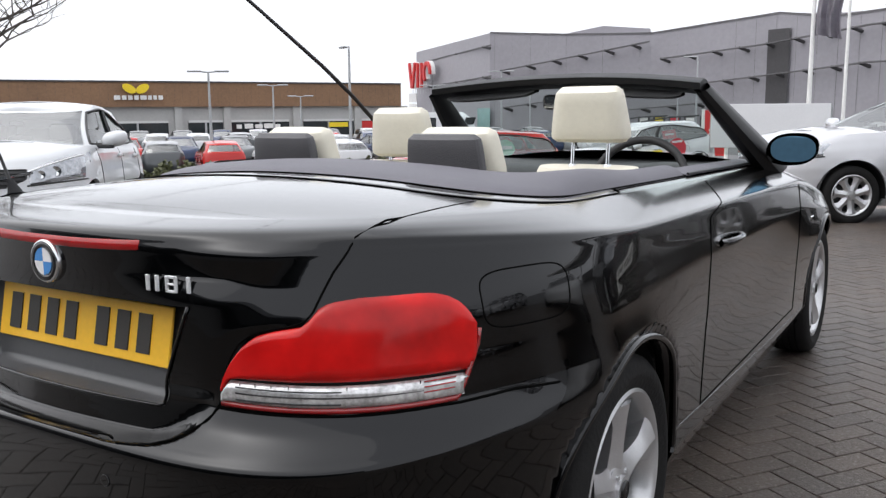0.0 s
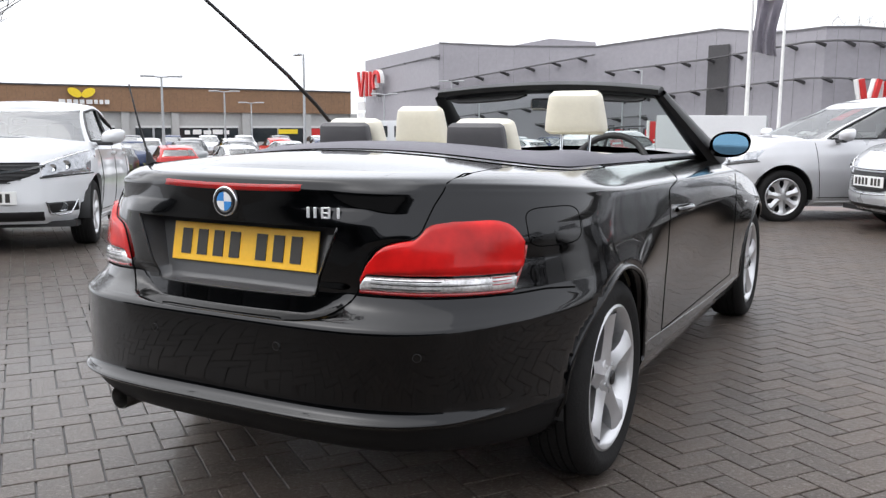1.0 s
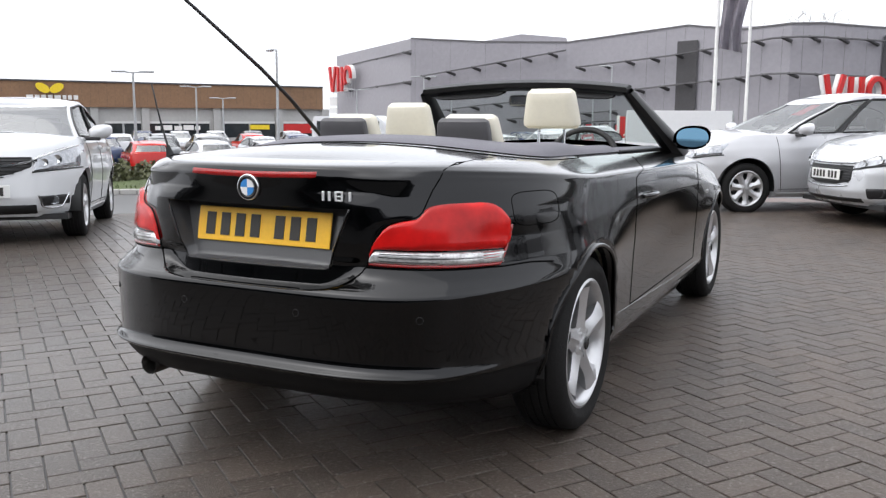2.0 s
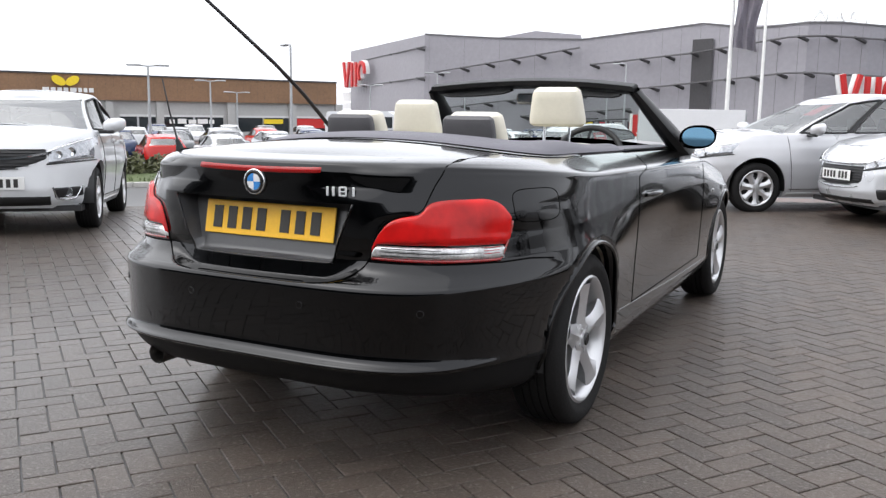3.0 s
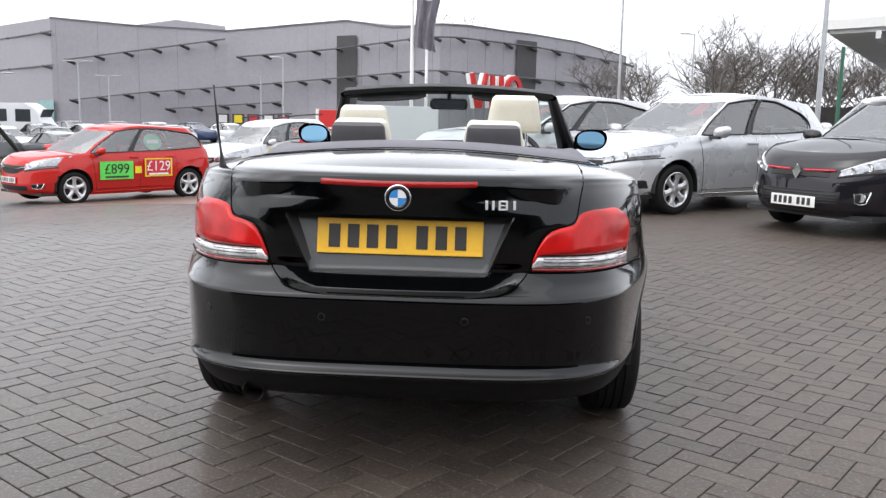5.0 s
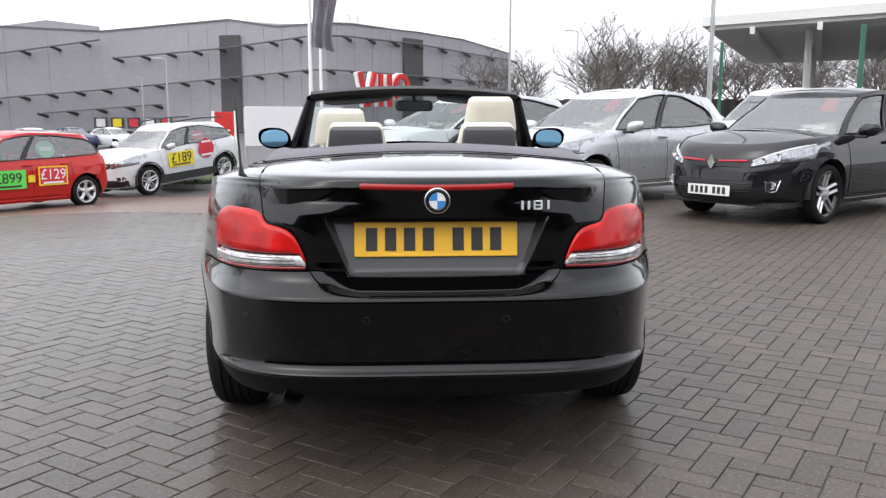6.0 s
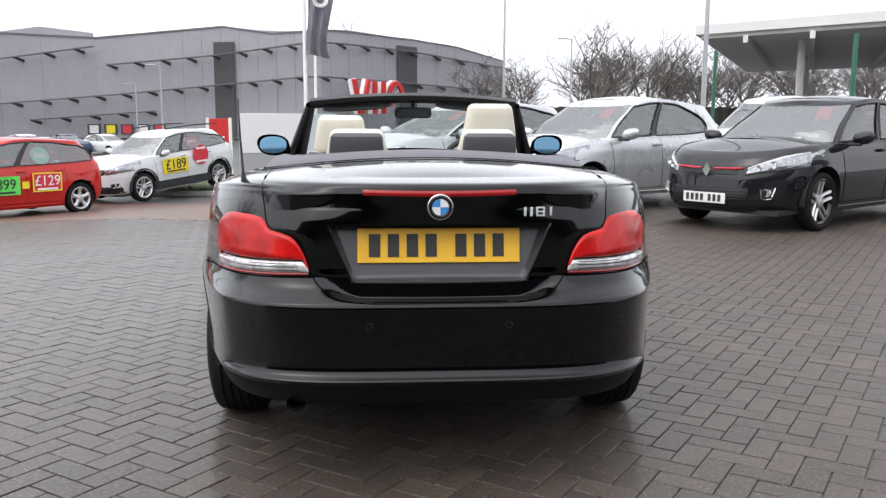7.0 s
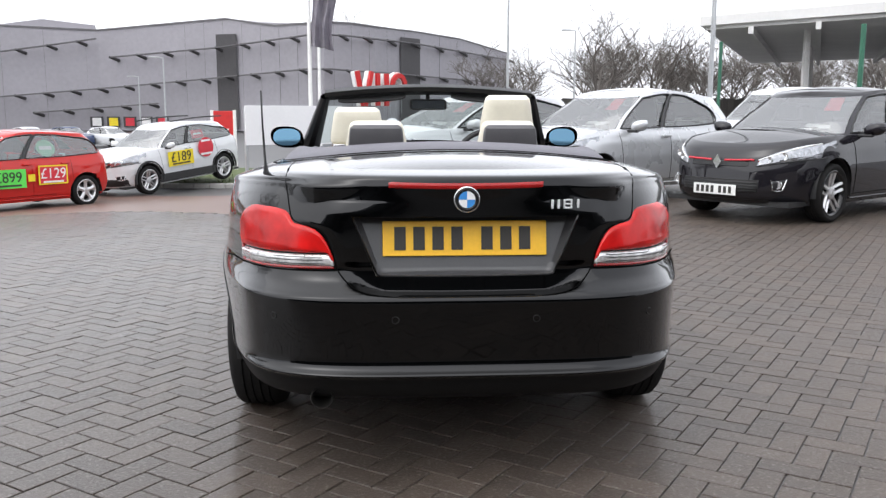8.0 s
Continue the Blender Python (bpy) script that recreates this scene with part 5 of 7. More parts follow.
mokka, mok = hatchback("parked_car", "white crossover with price stickers parked nose-down on a bank", WHITE_PAINT, 4.28, 1.78, 1.60, 2.555, 0.86, 0.345, (1.10, 1.04), 1.05, 0.35, -1.65, -2.0, 0.06, 0.96, quarter=-0.42, taper=0.24, rear_drop=0.07, spokes=5, style="split", clad=True,
                       m=car_pose(-7.06, 18.15, (-0.539, -0.842), 4.28, 0.13, -4.4))


# out of view; placed for its reflection in the open car's flank
white_next, wnx = hatchback("parked_car", "white hatchback parked in the next bay of the row", WHITE_PAINT, 4.06, 1.75, 1.48, 2.59, 0.85, 0.318, (0.98, 0.93), 0.98, 0.20, -1.45, -1.86, 0.07, 0.74,
                            m=car_pose(5.45, 3.9, ROW_D, 4.06))
white_suv, wsu = hatchback("parked_car", "white car parked behind the row", WHITE_PAINT, 4.3, 1.8, 1.68, 2.6, 0.85, 0.34, (1.05, 1.0), 1.0, 0.30, -1.70, -2.0, 0.06, 0.86,
                           m=car_pose(5.6, 12.3, ROW_D, 4.3), detail=True)


# two more unseen cars, added only for the flank to reflect
for x, y, src in ((7.5, 1.5, peugeot), (9.4, -1.0, white_next)):
    copy_thing(src, car_pose(x, y, ROW_D, 4.07))


def words(text, size, material, parent, m, name="lettering", label=""):
    """Flat raised lettering in the built-in font."""
    cu = bpy.data.curves.new(name, 'FONT')
    cu.body, cu.size, cu.extrude, cu.align_x, cu.align_y = text, size, 0.003, 'CENTER', 'CENTER'
    tmp = bpy.data.objects.new(name, cu)
    scene.collection.objects.link(tmp)
    me = bpy.data.meshes.new_from_object(tmp.evaluated_get(bpy.context.evaluated_depsgraph_get()))
    bpy.data.objects.remove(tmp)
    bpy.data.curves.remove(cu)
    me.materials.clear()
    me.materials.append(material)
    ob = new(name, me)
    ob.parent = parent
    ob.matrix_local = m
    return tagged(ob, label)


def nose(car, data, W, grille, lamp_box, plate_z, intake=None, fog=None, paint_mat=None, chrome_wing=False, lamp_mat=None, badge_z=None, sag=0.0):
    """Grille, lamps, plate and intakes of a parked car."""
    patch, skin = data["patch"], data["skin"]
    gx0, gx1, gz0, gz1 = grille
    g = patch("grille", -gx0, gx0, gz0, gz1, GRILLE, 0.006, "black grille", nx=24, sag=sag)
    rows_ = bmesh.new()
    for z in np.arange(gz0 + 0.03, gz1 - 0.01, 0.028):
        reach = gx0 * 0.93 * (min(1.0, ((z - gz0) / sag) ** 0.5) if sag else 1.0)
        tube(rows_, [(x, skin(abs(x), z) + 0.010, z) for x in np.linspace(-reach, reach, 15)], 0.005, 4)
    part("grille_bar", rows_, BLACK_PLASTIC, g)
    lx0, lx1, lz0, lz1, lz0b, lz1b = lamp_box
    for sx in (1, -1):
        h = patch("headlamp", sx * lx0, sx * lx1, lz0, lz1, lamp_mat or HEADLAMP, 0.012, "clear headlamp", nx=16, nz=8, z0b=lz0b, z1b=lz1b, bow=0.014)
        for f, big in ((0.26, 0.034), (0.52, 0.042)):
            x = lx0 + (lx1 - lx0) * f
            z = (lz0 + lz1) / 2 + ((lz0b + lz1b) / 2 - (lz0 + lz1) / 2) * f
            bm = bmesh.new()
            lathe(bm, [(-0.01, 0.001), (-0.01, big * 0.9), (0.014, big), (0.014, big * 0.8), (0.004, 0.001)], axis="y", sides=20)
            bmesh.ops.translate(bm, vec=(sx * x, skin(x, z) + 0.006, z), verts=bm.verts)
            part("lamp_reflector", bm, CHROME, h)
        strip = bmesh.new()
        tube(strip, [(sx * (lx0 + (lx1 - lx0) * q), skin(lx0 + (lx1 - lx0) * q, lz1 + (lz1b - lz1) * q - 0.014) + 0.012, lz1 + (lz1b - lz1) * q - 0.014) for q in np.linspace(0.05, 0.9, 12)], 0.007, 5)
        part("lamp_strip", strip, STICK_WHT, h, "white lamp strip")
        rim = bmesh.new()
        tube(rim, [(sx * (lx0 + (lx1 - lx0) * q), skin(lx0 + (lx1 - lx0) * q, lz0 + (lz0b - lz0) * q) + 0.006, lz0 + (lz0b - lz0) * q) for q in np.linspace(0, 1, 12)], 0.007, 5)
        part("lamp_rim", rim, BLACK_PLASTIC, h)
        if fog:
            fx, fz, fw, fh, ring_mat = fog
            p = patch("fog_lamp", sx * (fx - fw), sx * (fx + fw), fz - fh, fz + fh, GRILLE, 0.008, "fog lamp recess", z0b=fz - fh * 0.6, z1b=fz + fh * 1.2)
            bm = bmesh.new()
            lathe(bm, [(0.0, 0.045), (0.014, 0.043), (0.014, 0.034), (0.004, 0.030), (0.004, 0.001)], axis="y", sides=20)
            bmesh.ops.translate(bm, vec=(sx * fx, skin(fx, fz) + 0.008, fz + 0.01), verts=bm.verts)
            part("fog_lens", bm, ring_mat, p)
            if ring_mat is CHROME:
                bm = bmesh.new()
                tube(bm, [(sx * x, skin(x, z) + 0.010, z) for x, z in ((fx - fw, fz + fh), (fx - fw * 0.75, fz - fh * 0.8), (fx - fw * 0.2, fz - fh * 1.1), (fx + fw * 0.5, fz - fh * 0.9), (fx + fw, fz + fh * 1.2))], 0.008, 6)
                part("fog_trim", bm, CHROME, p, "bright trim under the fog lamp")
    if intake:
        ix, iz0, iz1 = intake
        patch("lower_intake", -ix, ix, iz0, iz1, GRILLE, 0.004, "black lower intake", nx=14)
    py = skin(0.0, plate_z) + 0.018
    plate_bars(car, Matrix.Translation((0, py, plate_z)) @ Matrix.Rotation(radians(180), 4, 'Z'))
    if chrome_wing:
        bm = bmesh.new()
        zm = gz0 + 0.55 * (gz1 - gz0)
        rws = []
        for x in np.linspace(-gx0 * 1.05, gx0 * 1.05, 25):
            rise = 0.055 * (abs(x) / gx0) ** 2
            y = skin(abs(x), zm + rise)
            rws.append([(x, y + 0.004, zm + rise - 0.016), (x, y + 0.022, zm + rise - 0.010), (x, y + 0.022, zm + rise + 0.010), (x, y + 0.004, zm + rise + 0.016)])
        grid(bm, rws)
        bmesh.ops.recalc_face_normals(bm, faces=bm.faces)
        part("chrome_bar", bm, CHROME, g, "chrome grille wing")
    if badge_z:
        bm = bmesh.new()
        lathe(bm, [(0.0, 0.05), (0.016, 0.048), (0.02, 0.04), (0.018, 0.001)], axis="y", sides=24)
        bmesh.ops.translate(bm, vec=(0, skin(0, badge_z) + 0.010, badge_z), verts=bm.verts)
        part("badge", bm, CHROME, car, "plain chrome badge")
    for sx in (1, -1):
        bm = bmesh.new()
        p0 = Vector((sx * 0.05, data["ring"][1][-1][1] - 0.0, data["ring"][1][-1][2] + 0.03))
        ring1 = data["ring"]
        ks = np.linspace(len(ring1[1]) - 3, len(ring1[1]) - 12, 10)
        tube(bm, [Vector((sx * ring1[1][int(k)][0] * 1.0, ring1[1][int(k)][1] + 0.018, ring1[1][int(k)][2] + 0.012)) for k in ks], 0.008, 5)
        part("wiper", bm, BLACK_PLASTIC, car)


def screen_sheet(car, data, side, f0, f1, v0, v1, material, name="price_sheet", label="sheet stuck inside the windscreen", slant=0.0):
    """A paper behind the windscreen; f runs from the middle to the pillar, v from foot to top."""
    ring_ = data["ring"]
    n = len(ring_[0])
    lo = data["ca"] + data["cm"] + int(data["cb"] * 0.42)

    def at(f, v):
        k = (n - 1) - f * (n - 1 - lo)
        i = int(min(k, n - 2))
        a = v * (len(ring_) - 1)
        j = int(min(a, len(ring_) - 2))
        p = [Vector(ring_[j + dj][i + di]) for dj in (0, 1) for di in (0, 1)]
        q = (p[0].lerp(p[1], k - i)).lerp(p[2].lerp(p[3], k - i), a - j)
        return Vector((side * q.x * 0.985, q.y - 0.012, q.z - 0.006))

    bm = bmesh.new()
    grid(bm, [[at(f + slant * (v - v0), v) for f in np.linspace(f0, f1, 5)] for v in np.linspace(v0, v1, 5)])
    bmesh.ops.recalc_face_normals(bm, faces=bm.faces)
    bmesh.ops.solidify(bm, geom=bm.faces[:], thickness=0.002)
    return part(name, bm, material, car, label)


nose(silver_mpv, mpv, 1.74, (0.42, 0, 0.58, 0.69), (0.40, 0.82, 0.62, 0.73, 0.72, 0.87), 0.50, (0.5, 0.26, 0.36), (0.62, 0.36, 0.07, 0.045, HEADLAMP), badge_z=0.69)
nose(peugeot, peu, 1.74, (0.40, 0, 0.41, 0.66), (0.38, 0.85, 0.60, 0.675, 0.69, 0.88), 0.54, (0.55, 0.25, 0.31), (0.66, 0.355, 0.13, 0.065, GRILLE), sag=0.06)
bm = bmesh.new()
tube(bm, [(x, peu["skin"](abs(x), 0.665) + 0.012, 0.665 + 0.012 * (x / 0.4) ** 2) for x in np.linspace(-0.42, 0.42, 21)], 0.010, 6)
tube(bm, [(x, peu["skin"](abs(x), 0.41) + 0.010, 0.408 + 0.03 * (x / 0.4) ** 2) for x in np.linspace(-0.36, 0.36, 21)], 0.008, 6)
part("grille_chrome", bm, CHROME, peugeot, "chrome grille surround")
nose(clio, cli, 1.73, (0.48, 0, 0.33, 0.49), (0.42, 0.85, 0.615, 0.685, 0.70, 0.885), 0.36, (0.6, 0.21, 0.27), (0.62, 0.42, 0.055, 0.055, CHROME))
g = cli["patch"]("upper_grille", -0.38, 0.38, 0.605, 0.672, GRILLE, 0.010, "black upper grille")
bm = bmesh.new()
for sx in (1, -1):
    tube(bm, [(sx * x, cli["skin"](x, 0.675) + 0.016, 0.672 + 0.03 * x) for x in np.linspace(0.08, 0.40, 10)], 0.011, 5)
part("red_line", bm, STICK_RED, g, "red grille line")
bm = extrude([(0, 0.075), (0.05, 0), (0, -0.075), (-0.05, 0)], 0.02, Matrix.Translation((0, cli["skin"](0, 0.655) + 0.012, 0.655)) @ Matrix.Rotation(radians(-90), 4, 'X'))
part("badge", bm, CHROME, clio, "plain chrome diamond badge", smooth=False)
nose(viva, viv, 1.60, (0.45, 0, 0.55, 0.76), (0.43, 0.79, 0.62, 0.74, 0.66, 0.89), 0.455, (0.5, 0.24, 0.345), (0.58, 0.36, 0.11, 0.055, CHROME), chrome_wing=True, badge_z=0.665, sag=0.12)
nose(meriva, mer, 1.81, (0.45, 0, 0.58, 0.78), (0.43, 0.86, 0.66, 0.80, 0.74, 0.96), 0.48, (0.55, 0.26, 0.40), (0.66, 0.38, 0.09, 0.05, CHROME), chrome_wing=True, sag=0.11)
nose(mokka, mok, 1.78, (0.46, 0, 0.62, 0.85), (0.44, 0.87, 0.72, 0.84, 0.78, 1.01), 0.48, (0.66, 0.27, 0.46), (0.64, 0.46, 0.08, 0.05, CHROME), chrome_wing=True, sag=0.11)
for car, data in ((silver_mpv, mpv), (peugeot, peu), (clio, cli)):
    screen_sheet(car, data, -1, 0.52, 0.78, 0.62, 0.92, STICK_RED, slant=-0.25, label="red price sheet inside the windscreen")
    screen_sheet(car, data, -1, 0.34, 0.52, 0.10, 0.20, PAPER)
    screen_sheet(car, data, -1, 0.40, 0.60, 0.24, 0.31, PAPER)
    screen_sheet(car, data, -1, 0.60, 0.78, 0.20, 0.28, PAPER)
# dark lower cladding of the crossover
for sx in (1, -1):
    for yw in (mok["y_f"], mok["y_r"]):
        bm = bmesh.new()
        rws = []
        for a in np.linspace(-0.15, math.pi + 0.15, 24):
            for_r = []
            for rr, dx in ((0.402, 0.0), (0.405, 0.014), (0.44, 0.016), (0.46, 0.002)):
                for_r.append((sx * (0.885 + dx), yw + rr * math.cos(a), 0.355 + rr * math.sin(a)))
            rws.append(for_r)
        grid(bm, rws)
        bmesh.ops.recalc_face_normals(bm, faces=bm.faces)
        part("arch_cladding", bm, BLACK_PLASTIC, mokka, "black wheel arch cladding")
    bm = bmesh.new()
    box(bm, (0.03, 1.9, 0.20), (sx * 0.875, (mok["y_f"] + mok["y_r"]) / 2, 0.33), 0.012)
    part("side_cladding", bm, BLACK_PLASTIC, mokka, "black sill cladding")
    bm = bmesh.new()
    tube(bm, [(sx * 0.60, y, 1.64 + 0.03 * math.sin((y + 1.6) / 1.8 * math.pi)) for y in np.linspace(-1.6, 0.2, 14)], 0.017, 6)
    part("roof_rail", bm, BLACK_PLASTIC, mokka, "black roof rail")
mok["patch"]("bumper_cladding", -0.80, 0.80, 0.245, 0.44, BLACK_PLASTIC, 0.008, "black lower bumper", nx=20)


def side_sticker(car, W, y, z, w, h, material, text="", ink=INK, round_=False, size=0.2, bars=0, border=None):
    """A price sticker on the near flank."""
    x = -(W / 2 + 0.024)
    m = Matrix.Translation((x, y, z)) @ Matrix.Rotation(radians(-90), 4, 'Z') @ Matrix.Rotation(radians(90), 4, 'X')
    if round_:
        out = [(w / 2 * math.cos(a), h / 2 * math.sin(a)) for a in np.linspace(0, math.tau, 33)[:-1]]
    else:
        out = [(-w / 2, -h / 2), (w / 2, -h / 2), (w / 2, h / 2), (-w / 2, h / 2)]
    st = part("price_sticker", extrude(out, 0.004, m), material, car, "bright price sticker", smooth=False)
    if border:
        part("sticker_panel", extrude([(a * 0.90, b * 0.86) for a, b in out], 0.002, m @ Matrix.Translation((0, 0, 0.0045))), border, st, smooth=False)
    if text:
        words(text, size, ink, st, m @ Matrix.Translation((0, 0.02, 0.008)), "price", "printed price")
    for k in range(bars):
        bw = w * (0.7 - 0.12 * (k % 2))
        zz = (-h * 0.33 - 0.0 + k * h * 0.66) if bars > 1 else -h * 0.36
        part("print_bar", extrude([(-bw / 2, zz - h * 0.05), (bw / 2, zz - h * 0.05), (bw / 2, zz + h * 0.05), (-bw / 2, zz + h * 0.05)], 0.003, m @ Matrix.Translation((0, 0, 0.006))), ink, st, smooth=False)
    return st


side_sticker(meriva, 1.81, 0.42, 0.66, 0.74, 0.36, STICK_GRN, "£899", INK, size=0.28, bars=1)
side_sticker(meriva, 1.81, -0.55, 0.70, 0.66, 0.38, STICK_YEL, "£129", STICK_WHT, size=0.29, bars=1, border=STICK_RED)
side_sticker(meriva, 1.81, -0.07, 0.66, 0.15, 0.14, STICK_YEL)
side_sticker(mokka, 1.78, 0.26, 0.76, 0.84, 0.36, STICK_YEL, "£189", INK, size=0.34, bars=1)
side_sticker(mokka, 1.78, -0.62, 0.93, 0.54, 0.50, STICK_RED, "", STICK_WHT, round_=True, bars=2)


def window_sticker(car, data, W, y, w, h, material, round_=False):
    x = -(W / 2 * 0.80)
    zz = data["top"](y) + 0.20
    lean = 20
    m = Matrix.Translation((x, y, zz)) @ Matrix.Rotation(radians(-90), 4, 'Z') @ Matrix.Rotation(radians(90 - lean), 4, 'X')
    out = [(w / 2 * math.cos(a), h / 2 * math.sin(a)) for a in np.linspace(0, math.tau, 25)[:-1]] if round_ else [(-w / 2, -h / 2), (w / 2, -h / 2), (w / 2, h / 2), (-w / 2, h / 2)]
    st = part("window_sticker", extrude(out, 0.003, m), material, car, "printed sticker on a side window", smooth=False)
    part("print_bar", extrude([(-w * 0.33, -h * 0.1), (w * 0.33, -h * 0.1), (w * 0.33, h * 0.12), (-w * 0.33, h * 0.12)], 0.002, m @ Matrix.Translation((0, 0, 0.004))), STICK_WHT, st, smooth=False)


PALE_GREEN = mat("pale_green_print", (0.30, 0.62, 0.42), rough=0.5)
window_sticker(meriva, mer, 1.81, -0.55, 0.42, 0.36, PALE_GREEN, True)
window_sticker(mokka, mok, 1.78, -0.55, 0.42, 0.22, STICK_RED)

# ---------------------------------------------------------------- cinema
CLAD = mat("grey_metal_cladding", (0.30, 0.288, 0.312), rough=0.5, metal=0.15, vary=0.10, scale=0.15, fine=2.0)
CLAD_DARK = mat("dark_cladding", (0.055, 0.052, 0.055), rough=0.6, vary=0.2, scale=0.3)
FIN = mat("louvre_fin", (0.13, 0.125, 0.13), rough=0.5, metal=0.3, vary=0.15, scale=0.4)
SIGN_RED = mat("red_sign_face", (0.55, 0.02, 0.02), rough=0.4)
SIGN_WHITE = mat("white_sign_edge", (0.80, 0.79, 0.78), rough=0.5)
TEAL_GLASS = mat("teal_glazing", (0.16, 0.30, 0.29), rough=0.1, vary=0.3, scale=0.5)
DARK_GLASS = mat("dark_glazing", (0.02, 0.025, 0.028), rough=0.08, vary=0.3, scale=0.4)
cinema = thing("cinema_building", "large grey metal-clad cinema with long horizontal louvres", "building")


def polar(az, d):
    """A point of the plan at a bearing (degrees east of ahead) and distance from the open car."""
    return (math.sin(radians(az)) * d + 0.5, math.cos(radians(az)) * d - 2.5)


def prism(outline, z0, tops):
    bm = bmesh.new()
    n = len(outline)
    tops = [tops] * n if isinstance(tops, (int, float)) else tops
    a = [bm.verts.new((x, y, z0)) for x, y in outline]
    b = [bm.verts.new((x, y, z)) for (x, y), z in zip(outline, tops)]
    for k in range(n):
        bm.faces.new((a[k], a[(k + 1) % n], b[(k + 1) % n], b[k]))
    bm.faces.new(b)
    bm.faces.new(a[::-1])
    bmesh.ops.recalc_face_normals(bm, faces=bm.faces)
    return bm


# distance of the front by bearing, and the skyline's slope of sight
FRONT = ((-33.0, -28.1, -23.4, -17.8, -14, -10.4, -7, -4.0, -1, 1.6, 4.5, 7.7), (158, 127, 123, 119.5, 116, 112, 107.5, 104, 106, 112, 120, 132))
SKYLINE = ((-28.1, -23.5, -17.9, -13.6, -10.4, -7.4, -4.3, -2.5, 0.2, 1.6, 4.6, 7.7), (0.0896, 0.0862, 0.0850, 0.0945, 0.1012, 0.0950, 0.1000, 0.0990, 0.0930, 0.0905, 0.0824, 0.0665))


def front(az, off=0.0, z=0.0):
    x, y = polar(az, table(az, *FRONT) - off)
    return Vector((x, y, z))


def eaves(az, extra=0.0):
    return 1.15 + table(az, *SKYLINE) * table(az, *FRONT) + extra


ARC = (-28.1, -25.8, -23.5, -20.6, -17.9, -15.7, -13.6, -12, -10.4, -8.9, -7.4, -5.8, -4.3, -2.5, -1, 0.2, 1.6, 3.1, 4.6, 6.2, 7.7)
part("wall", prism([polar(a, table(a, *FRONT)) for a in ARC] + [polar(7.7, 175), polar(-27.0, 175)], -1.2, [eaves(a) for a in ARC] + [9.5, 11.5]), CLAD, cinema, smooth=False)
part("wall", prism([polar(a, table(a, *FRONT) + 1.6) for a in (-23.45, -20.9, -18.0)] + [polar(-17.6, 160), polar(-23.6, 160)], 9.5, [11.9, 12.75, 12.05, 12.0, 11.9]), CLAD, cinema, smooth=False)
part("wall", prism([polar(-33.0, 158), polar(-28.1, 127.4), polar(-26.0, 165), polar(-32, 180)], -1.2, [12.05, 12.5, 12.5, 12.0]), CLAD, cinema, smooth=False)
bm = bmesh.new()
rws = []
for a in ARC:
    z = eaves(a)
    rws.append([front(a, -0.2, z + 0.03), front(a, -0.2, z + 0.10), front(a, 0.12, z + 0.10), front(a, 0.12, z - 0.10)])
grid(bm, rws)
bmesh.ops.recalc_face_normals(bm, faces=bm.faces)
part("roof_coping", bm, FIN, cinema, "thin dark coping", smooth=False)


def louvre(points):
    """A long fin off the wall, dark slanted rods standing in for its shadows; points of (bearing, slope of sight)."""
    az = np.linspace(points[0][0], points[-1][0], max(4, int(abs(points[-1][0] - points[0][0]) * 2)))
    bm = bmesh.new()
    rws = []
    for a in az:
        t = table(a, [p[0] for p in points], [p[1] for p in points])
        z = 1.14 + t * table(a, *FRONT)
        o, i = front(a, 1.9, z), front(a, 1.3, z)
        rws.append([i + Vector((0, 0, 0.10)), o + Vector((0, 0, 0.06)), o + Vector((0, 0, -0.06)), i + Vector((0, 0, -0.10))])
    grid(bm, rws, closed=True)
    bmesh.ops.recalc_face_normals(bm, faces=bm.faces)
    f = part("louvre", bm, FIN, cinema, "long grey louvre fin")
    br = None
    # dark rods in place of the triangular shadows on the wall
    for a in az[::3]:
        t = table(a, [p[0] for p in points], [p[1] for p in points])
        z = 1.14 + t * table(a, *FRONT)
        bm = bmesh.new()
        p, q = front(a, 1.6, z), front(a + 0.55, 0.0, z - 0.35)
        rod(bm, p, q, 0.16, 0.22, 6)
        part("louvre_shadow_rod", bm, CLAD_DARK, f)


louvre([(-32.2, 0.0588), (-28.0, 0.0755)])
louvre([(-32.2, 0.0304), (-28.0, 0.0417)])
louvre([(-27.4, 0.047), (-18.0, 0.0754)])
louvre([(-27.2, 0.0061), (-23.1, 0.0156), (-16.8, 0.0262), (-5.3, 0.0478), (-3.9, 0.0478), (0.7, 0.0425), (7.3, 0.0331)])
louvre([(-17.3, 0.0568), (-11.2, 0.0687), (-5.3, 0.0844), (-4.0, 0.0850), (-2.9, 0.0844), (1.7, 0.0763), (7.6, 0.0590)])
louvre([(-21.7, -0.0009), (-14.6, 0.0092)])
for a0, a1, zt in ((-11.0, -9.76, 10.6), (0.69, 1.97, 10.4)):
    bm = bmesh.new()
    q = [front(a0, 0.35, -1.0), front(a1, 0.35, -1.0), front(a1, 0.35, zt), front(a0, 0.35, zt), front(a0, -0.3, -1.0), front(a1, -0.3, -1.0), front(a1, -0.3, zt), front(a0, -0.3, zt)]
    vs = [bm.verts.new(p) for p in q]
    for f in ((0, 1, 2, 3), (0, 4, 7, 3), (1, 5, 6, 2), (3, 2, 6, 7)):
        bm.faces.new([vs[k] for k in f])
    bmesh.ops.recalc_face_normals(bm, faces=bm.faces)
    part("dark_panel", bm, CLAD_DARK, cinema, "dark vertical wall panel", smooth=False)
# vertical joints of the cladding
bm = bmesh.new()
